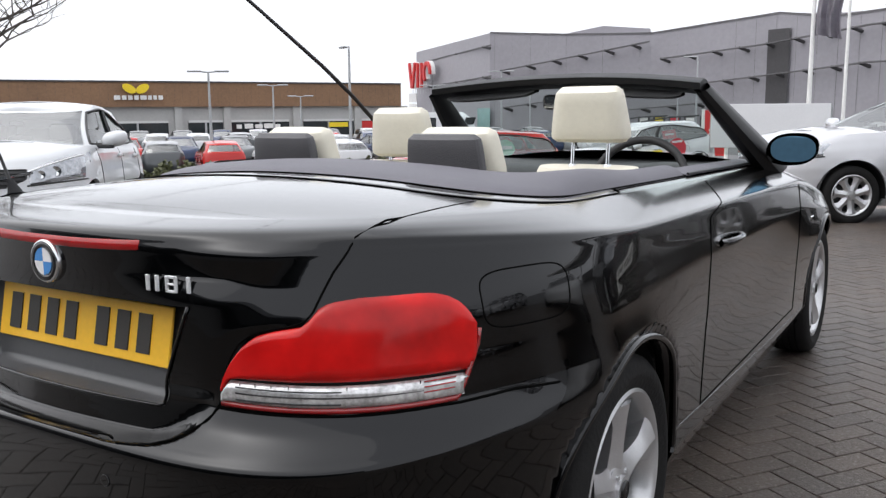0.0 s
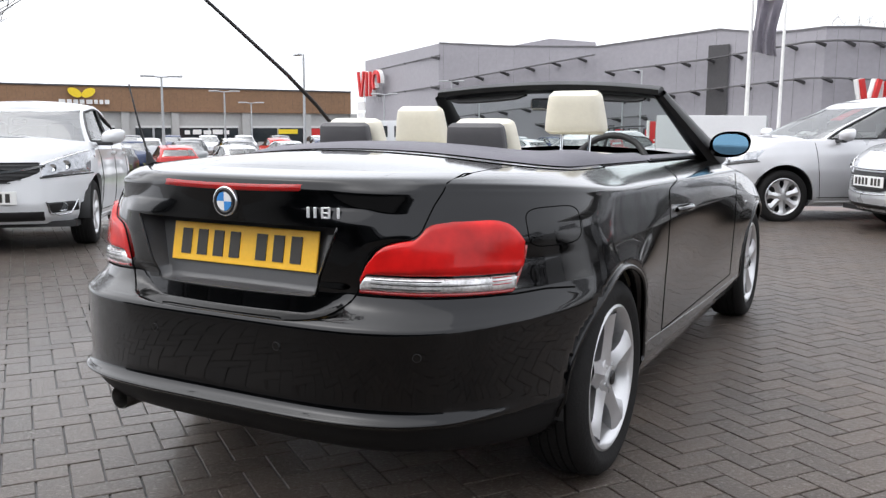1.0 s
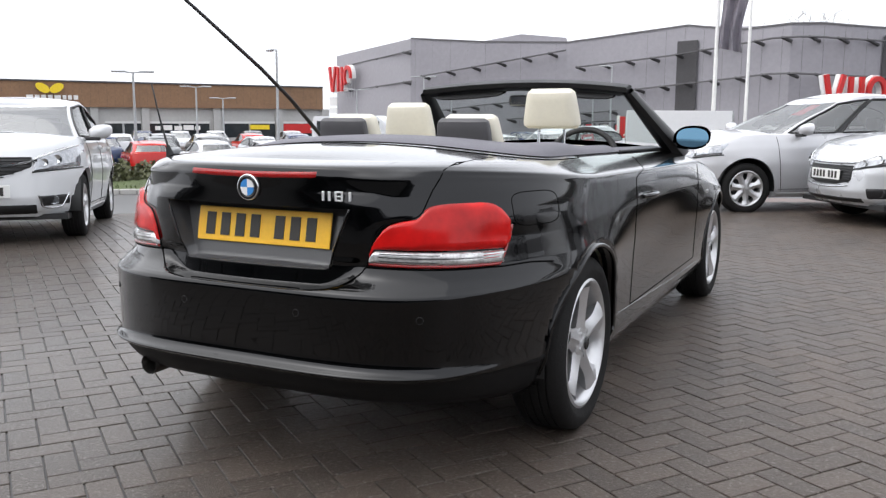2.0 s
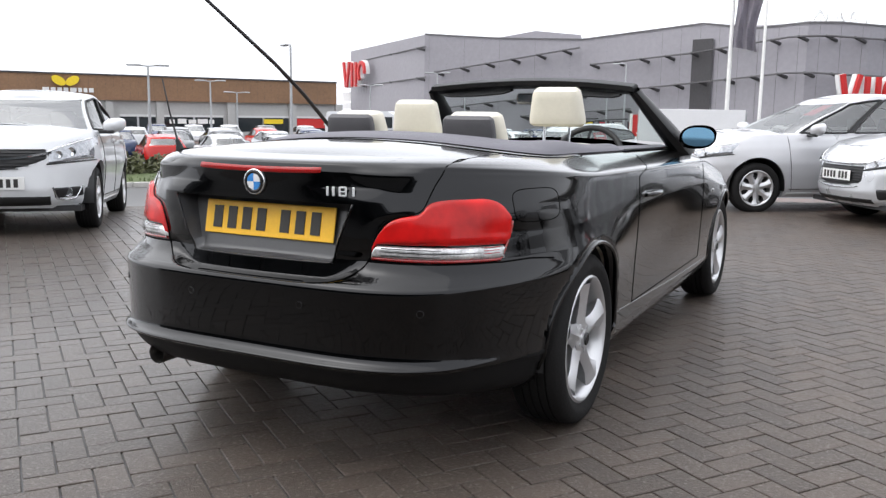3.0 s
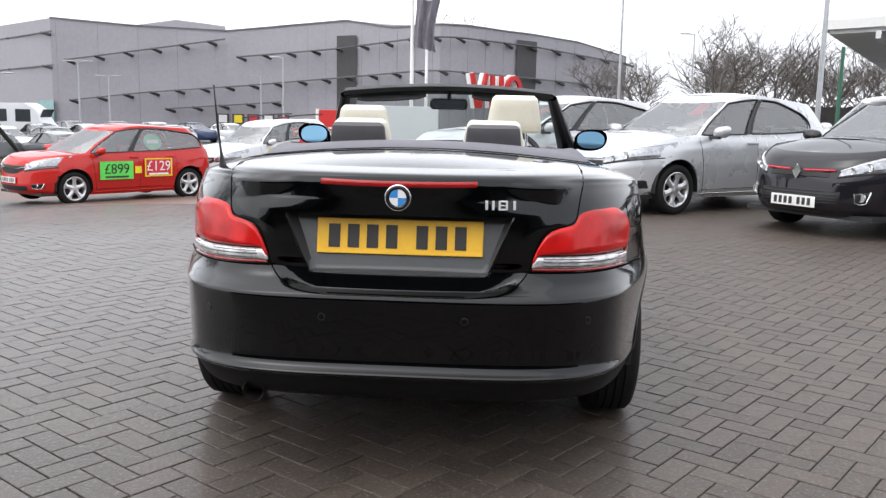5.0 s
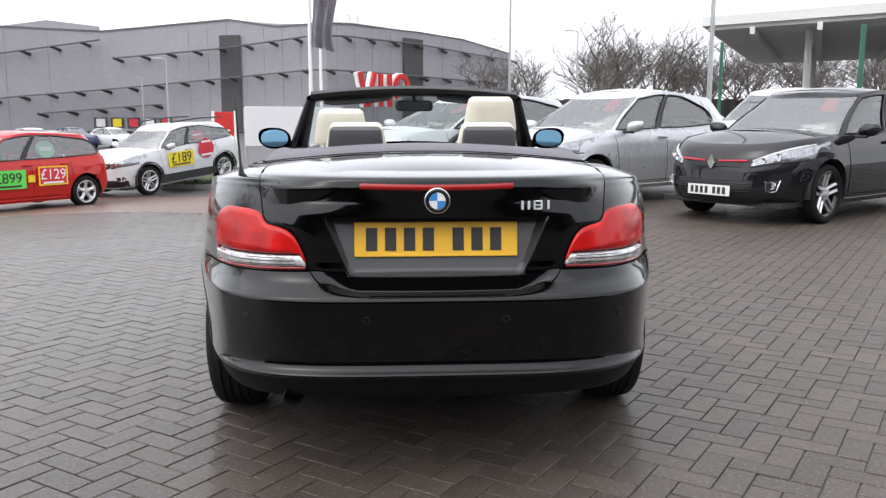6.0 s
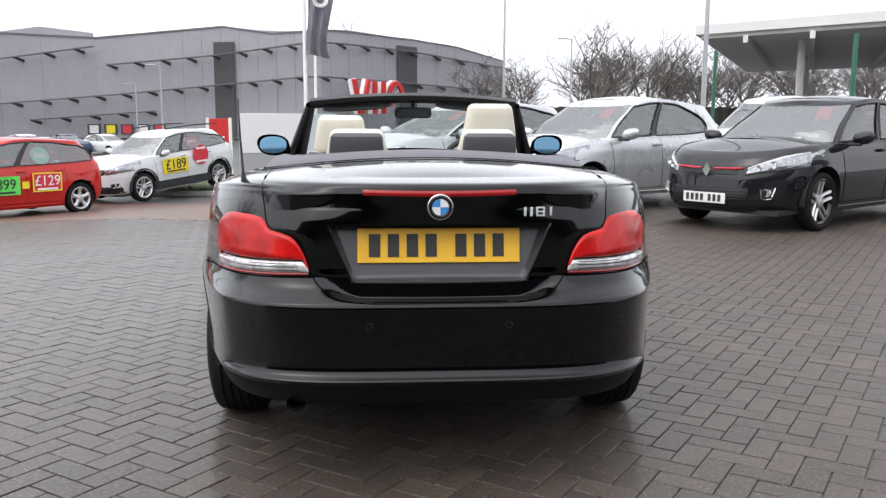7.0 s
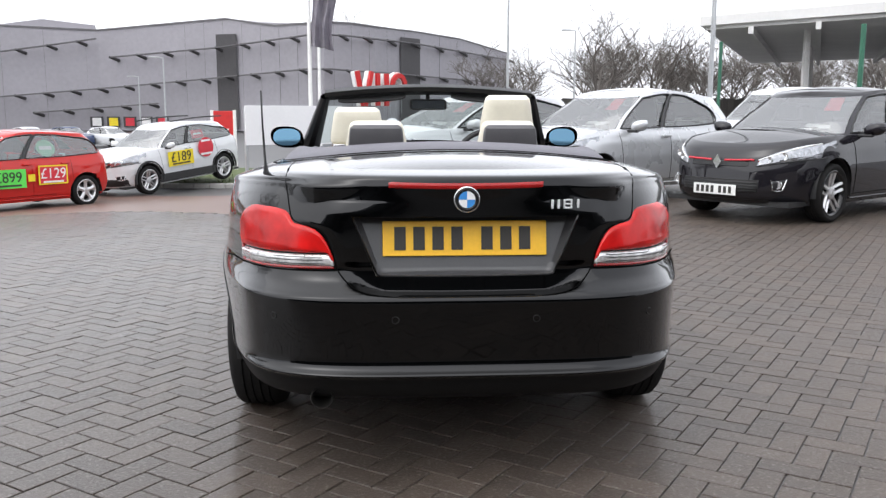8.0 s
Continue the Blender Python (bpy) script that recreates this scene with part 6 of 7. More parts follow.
for a in np.arange(-27.8, 7.5, 1.15):
    rod(bm, front(a, 0.02, -1.0), front(a, 0.02, eaves(a, -0.3)), 0.014, sides=4)
tagged(part("cladding_joint", bm, FIN, cinema), kind="stuff")
# entrance glazing and poster cases
bm = bmesh.new()
grid(bm, [[front(a, 0.6, z) for a in np.linspace(-31.0, -28.1, 7)] for z in (-1.0, 0.4, 1.9)])
part("entrance_glazing", bm, TEAL_GLASS, cinema, "teal entrance glazing", smooth=False)
for k in range(5):
    a = -18.6 + k * 0.95
    bm = bmesh.new()
    grid(bm, [[front(b, 0.25, z) for b in (a, a + 0.75)] for z in (-0.75, 0.55)])
    fr = part("poster_case", bm, CLAD_DARK, cinema, smooth=False)
    bm = bmesh.new()
    grid(bm, [[front(b, 0.32, z) for b in (a + 0.12, a + 0.63)] for z in (-0.6, 0.4)])
    part("poster", bm, (SIGN_WHITE, STICK_YEL, STICK_RED, SIGN_WHITE, STICK_RED)[k], fr, "small bright poster", smooth=False)


def sign_shapes(at, across, scale, base):
    """Red plain shapes with white edges, standing as a roof sign: a slanted pair, an upright pair and a ring."""
    sign = thing("roof_sign", "red sign shapes edged in white on the cinema", "sign")
    across = Vector(across).normalized()
    m = Matrix((( across.x, 0, -across.y, at[0]), (across.y, 0, across.x, at[1]), (0, 1, 0, base), (0, 0, 0, 1)))

    def stroke(pts, w):
        for mat_, ww, dz in ((SIGN_WHITE, w * 1.5, 0.0), (SIGN_RED, w, -0.22)):
            bm = bmesh.new()
            pv = [Vector((p[0], p[1], 0)) for p in pts]
            rws = []
            for i, p in enumerate(pv):
                d = (pv[min(i + 1, len(pv) - 1)] - pv[max(0, i - 1)]).normalized()
                nrm = Vector((-d.y, d.x, 0)) * ww / 2
                rws.append([p + nrm + Vector((0, 0, dz)), p - nrm + Vector((0, 0, dz)), p - nrm + Vector((0, 0, dz + 0.4)), p + nrm + Vector((0, 0, dz + 0.4))])
            vs = grid(bm, rws, closed=True)
            bm.faces.new(vs[0])
            bm.faces.new(vs[-1][::-1])
            bmesh.ops.recalc_face_normals(bm, faces=bm.faces)
            bm.transform(m @ Matrix.Scale(scale, 4))
            part("sign_shape", bm, mat_, sign, "red shape" if mat_ is SIGN_RED else "white edge", smooth=False)

    stroke([(0.0, 2.6), (0.62, 0.0)], 0.34)
    stroke([(1.5, 2.6), (0.80, 0.0)], 0.34)
    stroke([(2.15, 2.5), (2.15, 0.0)], 0.36)
    stroke([(3.10, 2.5), (3.10, 0.0)], 0.36)
    stroke([(4.45 + 0.72 * math.cos(a), 1.45 + 0.95 * math.sin(a)) for a in np.linspace(-0.2, math.pi + 0.9, 14)], 0.36)
    frame_ = bmesh.new()
    for x in np.arange(0, 5.3, 0.65):
        rod(frame_, m @ Vector((x * scale, -0.6 * scale, 0.5)), m @ Vector((x * scale, 2.2 * scale, 0.5)), 0.04, sides=4)
    part("sign_frame", frame_, STEEL, sign, "thin sign frame")


v0, v1 = front(-2.25, 6, 0), front(0.97, 6, 0)
sign_shapes((v0.x, v0.y), (v1.x - v0.x, v1.y - v0.y, 0), (v1 - v0).length / 5.3, 1.9)
v0, v1 = front(-33.4, 4, 0), front(-32.0, 5.5, 0)
sign_shapes((v0.x, v0.y), (v1.x - v0.x, v1.y - v0.y, 0), (v1 - v0).length / 5.3, 5.6)
for k, (dz, h, mm) in enumerate(((3.2, 1.5, SIGN_WHITE), (1.9, 1.0, SIGN_WHITE))):
    part("hanging_panel", slab((1.6, 0.2, h), (v0.x + 0.5, v0.y, dz + h / 2)), mm, cinema, "white hanging sign panel", smooth=False)

# ---------------------------------------------------------------- shopping centre
MALL_TOP = mat("brown_timber_cladding", (0.245, 0.140, 0.078), rough=0.7, vary=0.22, scale=0.25, fine=5)
MALL_WALL = mat("grey_wall_panels", (0.43, 0.425, 0.415), rough=0.7, vary=0.1, scale=0.3)
SHUTTER = mat("pale_lintel", (0.62, 0.62, 0.61), rough=0.6)
mall = thing("shopping_centre", "long low shopping centre with a brown timber band over grey walls", "building")
E0 = Vector((1.77, -2.2, 0))
M0, M1 = Vector((*polar(-66, 88), 0)), Vector((*polar(-33.8, 97), 0))
MN = Vector((M1.y - M0.y, M0.x - M1.x, 0)).normalized()


def mall_at(az, z, off=0.0):
    """A place on the shop front at a bearing."""
    d = Vector((math.sin(radians(az)), math.cos(radians(az)), 0))
    t = (M0 - E0).dot(MN) / d.dot(MN)
    p = E0 + d * t + MN * off
    return Vector((p.x, p.y, z))


back = -MN * 18
part("wall", prism([M0[:2], M1[:2], (M1 + back)[:2], (M0 + back)[:2]], -2.6, 2.3), MALL_WALL, mall, smooth=False)
bf0, bf1 = M0 + MN * 0.5, M1 + MN * 0.5
part("fascia", prism([bf0[:2], bf1[:2], (bf1 + back)[:2], (bf0 + back)[:2]], 2.05, 4.35), MALL_TOP, mall, "brown timber fascia", smooth=False)
part("coping", prism([(bf0 + MN * 0.1)[:2], (bf1 + MN * 0.1)[:2], (bf1 + back)[:2], (bf0 + back)[:2]], 4.35, 4.5), CLAD_DARK, mall, "dark coping", smooth=False)
bm = bmesh.new()
for f in np.linspace(0, 1, 70):
    p = bf0.lerp(bf1, f)
    rod(bm, p + MN * 0.01 + Vector((0, 0, 2.05)), p + MN * 0.01 + Vector((0, 0, 4.35)), 0.005, sides=4)
tagged(part("board_joint", bm, CLAD_DARK, mall), kind="stuff")


def on_front(name, a0, a1, z0, z1, material, off=0.1, label="", parent=None, depth=0.15):
    bm = bmesh.new()
    q = [mall_at(a0, z0, off), mall_at(a1, z0, off), mall_at(a1, z1, off), mall_at(a0, z1, off)]
    f = bm.faces.new([bm.verts.new(p) for p in q])
    out = bmesh.ops.extrude_face_region(bm, geom=[f])
    bmesh.ops.translate(bm, vec=-MN * depth, verts=[v for v in out["geom"] if isinstance(v, bmesh.types.BMVert)])
    bmesh.ops.recalc_face_normals(bm, faces=bm.faces)
    return part(name, bm, material, parent or mall, label, smooth=False)


for a0, a1 in ((-62, -58), (-57, -53.5), (-52.6, -49), (-47.8, -45.7), (-45.2, -41.6), (-40.7, -37.5), (-37.0, -34.6)):
    w = on_front("shop_front", a0, a1, -1.9, 0.55, DARK_GLASS, 0.08, "dark glazed shop front")
    on_front("lintel", a0, a1, 0.50, 0.72, SHUTTER, 0.22, "pale lintel", w)
    on_front("shop_frame", (a0 + a1) / 2 - 0.06, (a0 + a1) / 2 + 0.06, -1.9, 0.5, STEEL, 0.14, "", w)
    on_front("window_display", a0 + 0.3, a1 - 0.3, -1.9, -0.95, SHUTTER if a0 < -41 else MALL_WALL, 0.10, "pale window display", w)
for a in (-48.4, -45.45, -41.15, -37.25, -34.3):
    on_front("pilaster", a - 0.22, a + 0.22, -2.0, 2.05, MALL_WALL, 0.35, "grey pilaster", depth=0.4)
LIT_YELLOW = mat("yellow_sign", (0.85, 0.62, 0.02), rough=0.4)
for k, (a0, a1) in enumerate(((-44.9, -44.6), (-44.4, -43.9), (-43.75, -43.3), (-43.2, -42.6), (-42.5, -42.2))):
    on_front("shop_sign", a0, a1, -0.15, 0.25 + 0.08 * (k % 2), SIGN_WHITE, 0.3, "white sign bar")
on_front("shop_sign", -39.1, -37.9, -0.12, 0.36, LIT_YELLOW, 0.3, "yellow shop sign")
on_front("shop_sign", -37.0, -34.6, -0.55, 0.45, SIGN_RED, 0.3, "red shop sign")
on_front("shop_sign", -35.3, -34.9, -0.2, 0.0, SIGN_WHITE, 0.4, "white sign bar")
for a0, a1 in ((-52.1, -51.75), (-51.65, -51.4), (-51.3, -51.05), (-50.95, -50.7), (-50.6, -50.25), (-50.15, -49.95), (-49.85, -49.65), (-49.55, -49.3)):
    on_front("sign_bar", a0, a1, 2.72, 3.12, SIGN_WHITE, 0.75, "white sign bar")
for sx in (-1, 1):
    fl = []
    for a in np.linspace(0, math.tau, 20)[:-1]:
        fl.append((sx * (0.6 + 0.6 * math.cos(a)), 0.42 * math.sin(a) + 0.2 * math.cos(a)))
    c = mall_at(-50.85, 3.75, 0.8)
    tdir = (M1 - M0).normalized()
    mm = Matrix(((tdir.x, 0, MN.x, c.x), (tdir.y, 0, MN.y, c.y), (0, 1, 0, c.z), (0, 0, 0, 1)))
    part("sign_petal", extrude(fl, 0.2, mm), LIT_YELLOW, mall, "yellow petal of the sign", smooth=False)

# unseen showroom assumed at the camera's back, added to keep sky out of the car's reflections
SHOW = mat("showroom_cladding", (0.06, 0.06, 0.065), rough=0.5, vary=0.1, scale=0.4)
showroom = thing("showroom", "unseen dark glazed car showroom assumed behind the lot", "building")
part("wall", slab((46, 8, 4.6), (2, -16.5, 2.3)), SHOW, showroom, smooth=False)
part("fascia", slab((46.4, 0.5, 0.7), (2, -12.4, 4.4), 0.05), STEEL, showroom, "grey fascia")
for k in range(12):
    w = part("window", slab((3.3, 0.12, 3.4), (-19 + k * 3.8, -12.47, 2.0)), DARK_GLASS, showroom, "tall dark showroom window", smooth=False)

# ---------------------------------------------------------------- verge, car park, poles, trees
GRASS = mat("short_grass", (0.075, 0.10, 0.035), rough=0.9, vary=0.35, scale=0.8, fine=30, bump=0.5, bump_scale=60)
KERB = mat("concrete_kerb", (0.42, 0.41, 0.39), rough=0.8, vary=0.15, scale=4)
LEAF = mat("evergreen_leaf", (0.085, 0.090, 0.040), rough=0.6, vary=0.4, scale=3, island=0.4)
# bark lightened to stand in for haze over the distant trees
BARK = mat("hazed_bark", (0.115, 0.102, 0.092), rough=0.9, vary=0.3, scale=6)

KERB_LINE = [(-40, -3), (-24, 6.0), (-16.2, 13.0), (-13.6, 15.6), (-12.0, 18.0), (-9.8, 20.0), (-6.5, 20.6), (-3.0, 20.2), (1.0, 21.5), (6, 26), (10, 36)]


def along(line, n=160):
    pts = [Vector((*p, 0)) for p in line]
    ls = [0]
    for a, b in zip(pts, pts[1:]):
        ls.append(ls[-1] + (b - a).length)
    return [Vector((np.interp(t, ls, [p.x for p in pts]), np.interp(t, ls, [p.y for p in pts]), 0)) for t in np.linspace(0, ls[-1], n)]


kl = along(KERB_LINE)
normal = []
for i, p in enumerate(kl):
    d = (kl[min(i + 1, len(kl) - 1)] - kl[max(0, i - 1)]).normalized()
    normal.append(Vector((-d.y, d.x, 0)))
kerb = thing("kerb", "pale concrete kerb along the grass verge", "kerb", kind="structure")
stone = None
for i in range(0, len(kl) - 1):
    a, b = kl[i], kl[i + 1]
    bm = bmesh.new()
    ln = (b - a).length
    mid_ = (a + b) / 2
    box(bm, (ln - 0.012, 0.15, 0.24), (0, 0, 0), 0.02)
    bm.transform(Matrix.Translation((mid_.x, mid_.y, fall(mid_.x, mid_.y) + 0.0)) @ Matrix.Rotation(math.atan2(b.y - a.y, b.x - a.x), 4, 'Z'))
    part("kerb_stone", bm, KERB, kerb)
bm = bmesh.new()
rws = []
for off, dz in ((0.06, 0.10), (0.5, 0.13), (2.0, 0.20), (4.0, 0.22), (6.5, 0.1), (6.6, -0.05)):
    rws.append([Vector((p.x + nn.x * off, p.y + nn.y * off, fall(p.x, p.y) + dz + 0.02 * math.sin(p.x * 3 + off))) for p, nn in zip(kl, normal)])
grid(bm, rws)
bmesh.ops.recalc_face_normals(bm, faces=bm.faces)
tagged(part("verge", bm, GRASS), "rough grass verge beside the lot", "grass", kind="structure")
rng = random.Random(3)
bm = bmesh.new()
for _ in range(5000):
    i = rng.randrange(8, 130)
    off = rng.uniform(0.2, 3.5)
    p = kl[i] + normal[i] * off + Vector((rng.uniform(-0.4, 0.4), rng.uniform(-0.4, 0.4), 0))
    z = fall(p.x, p.y) + 0.12
    h, a = rng.uniform(0.05, 0.14), rng.uniform(0, math.tau)
    w = Vector((math.cos(a), math.sin(a), 0)) * 0.02
    lean = Vector((rng.uniform(-0.05, 0.05), rng.uniform(-0.05, 0.05), h))
    q = Vector((p.x, p.y, z))
    bm.faces.new([bm.verts.new(q - w), bm.verts.new(q + w), bm.verts.new(q + lean)])
tagged(part("grass", bm, GRASS), "tufts of short grass on the verge", "grass", kind="stuff")


def bush(x, y, r, h, seed):
    rg = random.Random(seed)
    bm = bmesh.new()
    z0 = fall(x, y) + 0.1
    for _ in range(900):
        a, e = rg.uniform(0, math.tau), rg.uniform(0, 1)
        rad = r * (rg.uniform(0.75, 1.05) if rg.random() < 0.8 else rg.uniform(0.2, 0.8)) * (1 + 0.18 * math.sin(3 * a + seed) * e)
        p = Vector((x + rad * math.cos(a) * math.sqrt(1 - e * e * 0.8), y + rad * math.sin(a) * math.sqrt(1 - e * e * 0.8), z0 + h * e * (0.85 + 0.25 * math.sin(2 * a + seed * 2))))
        s = rg.uniform(0.04, 0.085)
        u = Vector((rg.uniform(-1, 1), rg.uniform(-1, 1), rg.uniform(-1, 1))).normalized() * s
        v = u.orthogonal().normalized() * s * 0.6
        bm.faces.new([bm.verts.new(p - u), bm.verts.new(p + v), bm.verts.new(p + u), bm.verts.new(p - v)])
    b = thing("bush", "low clipped evergreen bush on the verge", "bush", group="bushes on the verge")
    part("foliage", bm, LEAF, b, smooth=False)
    bm = bmesh.new()
    for k in range(6):
        a = k * 1.05
        rod(bm, (x, y, z0 - 0.1), (x + r * 0.6 * math.cos(a), y + r * 0.6 * math.sin(a), z0 + h * 0.6), 0.02, 0.008, 5)
    part("stems", bm, BARK, b)


seed = 1
for i in range(34, 96, 2):
    p = kl[i] + normal[i] * 2.6
    if 20 < p.y - p.x < 45:
        bush(p.x + 0.3 * math.sin(i), p.y + 0.4 * math.cos(i * 2.0), 0.75 + 0.2 * math.sin(i * 1.7), 0.55 + 0.15 * math.sin(i), seed)
        seed += 1

# rows of cars in the far car park
small = {}
for key, mm, lab in (("a", SILVER_PAINT, "silver"), ("b", WHITE_PAINT, "white"), ("c", DARKGREY_PAINT, "dark grey"), ("d", RED_PAINT, "red"), ("e", BLUE_PAINT, "dark blue")):
    c, _ = hatchback("distant_car", f"{lab} car parked in the distant car park", mm, 4.2, 1.76, 1.48, 2.6, 0.85, 0.31, (0.98, 0.93), 1.0, 0.2, -1.55, -1.95, 0.06, 0.74, detail=False, m=pose(-30, 30, -0.9), group="cars in the far car park")
    small[key] = c
order, used = "caebcdabcceabcadec", {}
n = 0
for d, azs, turn in ((39, np.arange(-62, -24, 3.7), 20), (47, np.arange(-62, -22, 3.1), 200), (56, np.arange(-62, -20, 2.7), 15), (67, np.arange(-60, -16, 2.5), 195)):
    for a in azs:
        key = order[n % len(order)]
        n += 1
        x, y = polar(a + 0.4 * math.sin(n * 7), d + 0.5 * math.sin(n * 3))
        m = pose(x, y, fall(x, y), 0, 0, 35 + turn + 4 * math.sin(n))
        if key not in used:
            used[key] = 1
            small[key].matrix_world = m
        else:
            copy_thing(small[key], m)

# white minibus
bus = thing("minibus", "white minibus parked in the far car park", "bus", pose(-30.5, 48.9, fall(-30.5, 48.9), 0, 0, -83))
bm = bmesh.new()
prof = [(-2.9, 0.35), (-2.95, 1.6), (-2.8, 2.55), (1.9, 2.6), (2.5, 2.2), (2.9, 1.35), (3.3, 1.1), (3.4, 0.4)]
f = [bm.verts.new((-1.0, y, z)) for y, z in prof]
face = bm.faces.new(f)
out = bmesh.ops.extrude_face_region(bm, geom=[face])
bmesh.ops.translate(bm, vec=(2.0, 0, 0), verts=[v for v in out["geom"] if isinstance(v, bmesh.types.BMVert)])
bmesh.ops.recalc_face_normals(bm, faces=bm.faces)
bmesh.ops.bevel(bm, geom=bm.edges[:], offset=0.08, segments=2, affect='EDGES')
part("body", bm, WHITE_PAINT, bus)
for sx in (-1.005, 1.005):
    for y0, y1 in ((-2.5, -1.5), (-1.35, -0.35), (-0.2, 0.8), (1.3, 2.2)):
        part("side_window", slab((0.02, y1 - y0, 0.75), (sx, (y0 + y1) / 2, 1.85), 0.005), DARK_GLASS, bus)
part("windscreen", slab((1.7, 0.03, 0.95), (0, 2.72, 1.80), 0.01, Matrix.Rotation(radians(-24), 4, 'X')), DARK_GLASS, bus)
put_wheels(bus, wheel_mesh(0.34, 0.2, 0.22, 5, "star"), [(sx * 0.9, y, 0.34) for y in (-1.9, 2.3) for sx in (1, -1)])


def lamp_post(x, y, top, arms=2, name="street_lamp", r=0.07, head=0.7, ang=0.0):
    z0 = fall(x, y) - 0.05
    lp = thing(name, "galvanised street lamp with flat heads" if arms else "plain tall galvanised steel pole", "street lamp")
    bm = bmesh.new()
    rod(bm, (x, y, z0), (x, y, top), r * 1.25, r * 0.7, 10)
    rod(bm, (x, y, z0), (x, y, z0 + 1.1), r * 1.7, r * 1.6, 10)
    part("post", bm, STEEL, lp)
    dirs = [Vector((math.cos(ang), math.sin(ang), 0)), Vector((-math.cos(ang), -math.sin(ang), 0))][:arms]
    for d in dirs:
        bm = bmesh.new()
        rod(bm, (x, y, top - 0.03), Vector((x, y, top)) + d * 0.35, r * 0.5, sides=6)
        box(bm, (head, 0.30, 0.09), Vector((x, y, top + 0.02)) + d * (0.3 + head / 2), 0.03, Matrix.Rotation(math.atan2(d.y, d.x), 4, 'Z'))
        part("lamp_head", bm, STEEL, lp)


lamp_post(-23.6, 31.1, 4.25, 1, ang=2.6)
lamp_post(-31.0, 29.4, 3.3, 2, ang=0.75)
lamp_post(-38.5, 42, 3.1, 2, ang=0.7)
lamp_post(-44.0, 51, 2.6, 2, ang=0.7)
lamp_post(-33.0, 53, 3.2, 2, ang=0.5)
lamp_post(-30.0, 58, 4.3, 2, ang=0.3)
lamp_post(-15.6, 59.7, 4.9, 1, ang=3.0)
lamp_post(-21.6, 75.2, 4.2, 1, ang=3.0)
lamp_post(-31.5, 66, 3.6, 2, ang=0.2)
lamp_post(6.5, 45, 9.5, 0, "tall_pole", 0.07)
lamp_post(6.75, 15.7, 6.0, 0, "tall_pole", 0.05)
lamp_post(13.5, 60, 7.0, 1, ang=3.1)


def notice(x, y, z0, w, h, material, label, post=None):
    s = thing("notice_board", label, "sign")
    part("panel", slab((w, 0.05, h), (x, y, z0 + h / 2), 0.01), material, s)
    for dx in (-w / 2 - 0.04, w / 2 + 0.04) if post else ():
        bm = bmesh.new()
        rod(bm, (x + dx, y, fall(x, y)), (x + dx, y, z0 + h + 0.03), 0.055, sides=10)
        part("post", bm, post, s, "white post")
    return s


rs = notice(-5.35, 25.3, -0.15, 0.62, 1.35, SIGN_RED, "red entrance sign between white posts", SIGN_WHITE)
for zz in (0.62, 0.50):
    part("print_bar", slab((0.34, 0.01, 0.05), (-5.35, 25.265, zz)), SIGN_WHITE, rs, "white bar of print")
hoard = thing("hoarding", "plain white hoarding on posts at the edge of the lot", "board")
ha, hb = Vector((-3.49, 17.8, 0)), Vector((-1.3, 18.9, 0))
hm = (ha + hb) / 2
ang = math.atan2(hb.y - ha.y, hb.x - ha.x)
part("board", slab(((hb - ha).length, 0.05, 0.92), (0, 0, 0), 0.006, Matrix.Identity(4)), mat("white_board", (0.74, 0.74, 0.75), rough=0.5, vary=0.04, scale=2), hoard, "white board").matrix_local = Matrix.Translation((hm.x, hm.y, 0.86)) @ Matrix.Rotation(ang, 4, 'Z')
for p in (ha, hm, hb):
    bm = bmesh.new()
    rod(bm, (p.x, p.y + 0.06, fall(p.x, p.y) - 0.1), (p.x, p.y + 0.06, 1.28), 0.04, sides=8)
    part("post", bm, STEEL, hoard)

# flag poles
FLAG = mat("dark_flag_cloth", (0.34, 0.32, 0.36), rough=0.8, vary=0.25, scale=3)
for x, y, top, cloth in ((-2.4, 23.0, 6.2, True), (-2.9, 33.5, 7.0, False)):
    fp = thing("flag_pole", "white flag pole with a dark flag" if cloth else "tall plain white flag pole", "flag pole")
    bm = bmesh.new()
    rod(bm, (x, y, fall(x, y) - 0.1), (x, y, top), 0.065 if cloth else 0.075, 0.045, 12)
    part("post", bm, SIGN_WHITE, fp)
    if cloth:
        bm = bmesh.new()
        rws = []
        for j in range(14):
            z = 5.05 - 2.0 * j / 13
            f = j / 13
            rws.append([Vector((x + 0.08 + 0.04 * math.sin(f * 5) + (0.80 - 0.22 * math.sin(f * 2.6)) * i / 13, y - 0.05 + (0.06 + 0.07 * f) * math.sin(i * 1.15 + f * 2.2), z - 0.30 * (i / 13) ** 1.6 * (1 - 0.5 * f))) for i in range(14)])
        grid(bm, rws)
        bmesh.ops.solidify(bm, geom=bm.faces[:], thickness=0.01)
        fl = part("flag", bm, FLAG, fp, "dark hanging flag with a pale emblem")
        em = bmesh.new()
        for a0, rr in ((0, 0.20), (0.4, 0.14)):
            tube(em, [(x + 0.48 + rr * math.cos(a), y - 0.16, 4.55 + rr * 0.9 * math.sin(a)) for a in np.linspace(0, math.tau, 17)], 0.03, 5)
        part("emblem", em, SIGN_WHITE, fl, "pale ring emblem")
        bm = bmesh.new()
        rod(bm, (x, y, 5.08), (x + 0.95, y, 5.02), 0.02, sides=6)
        part("flag_arm", bm, STEEL, fp)
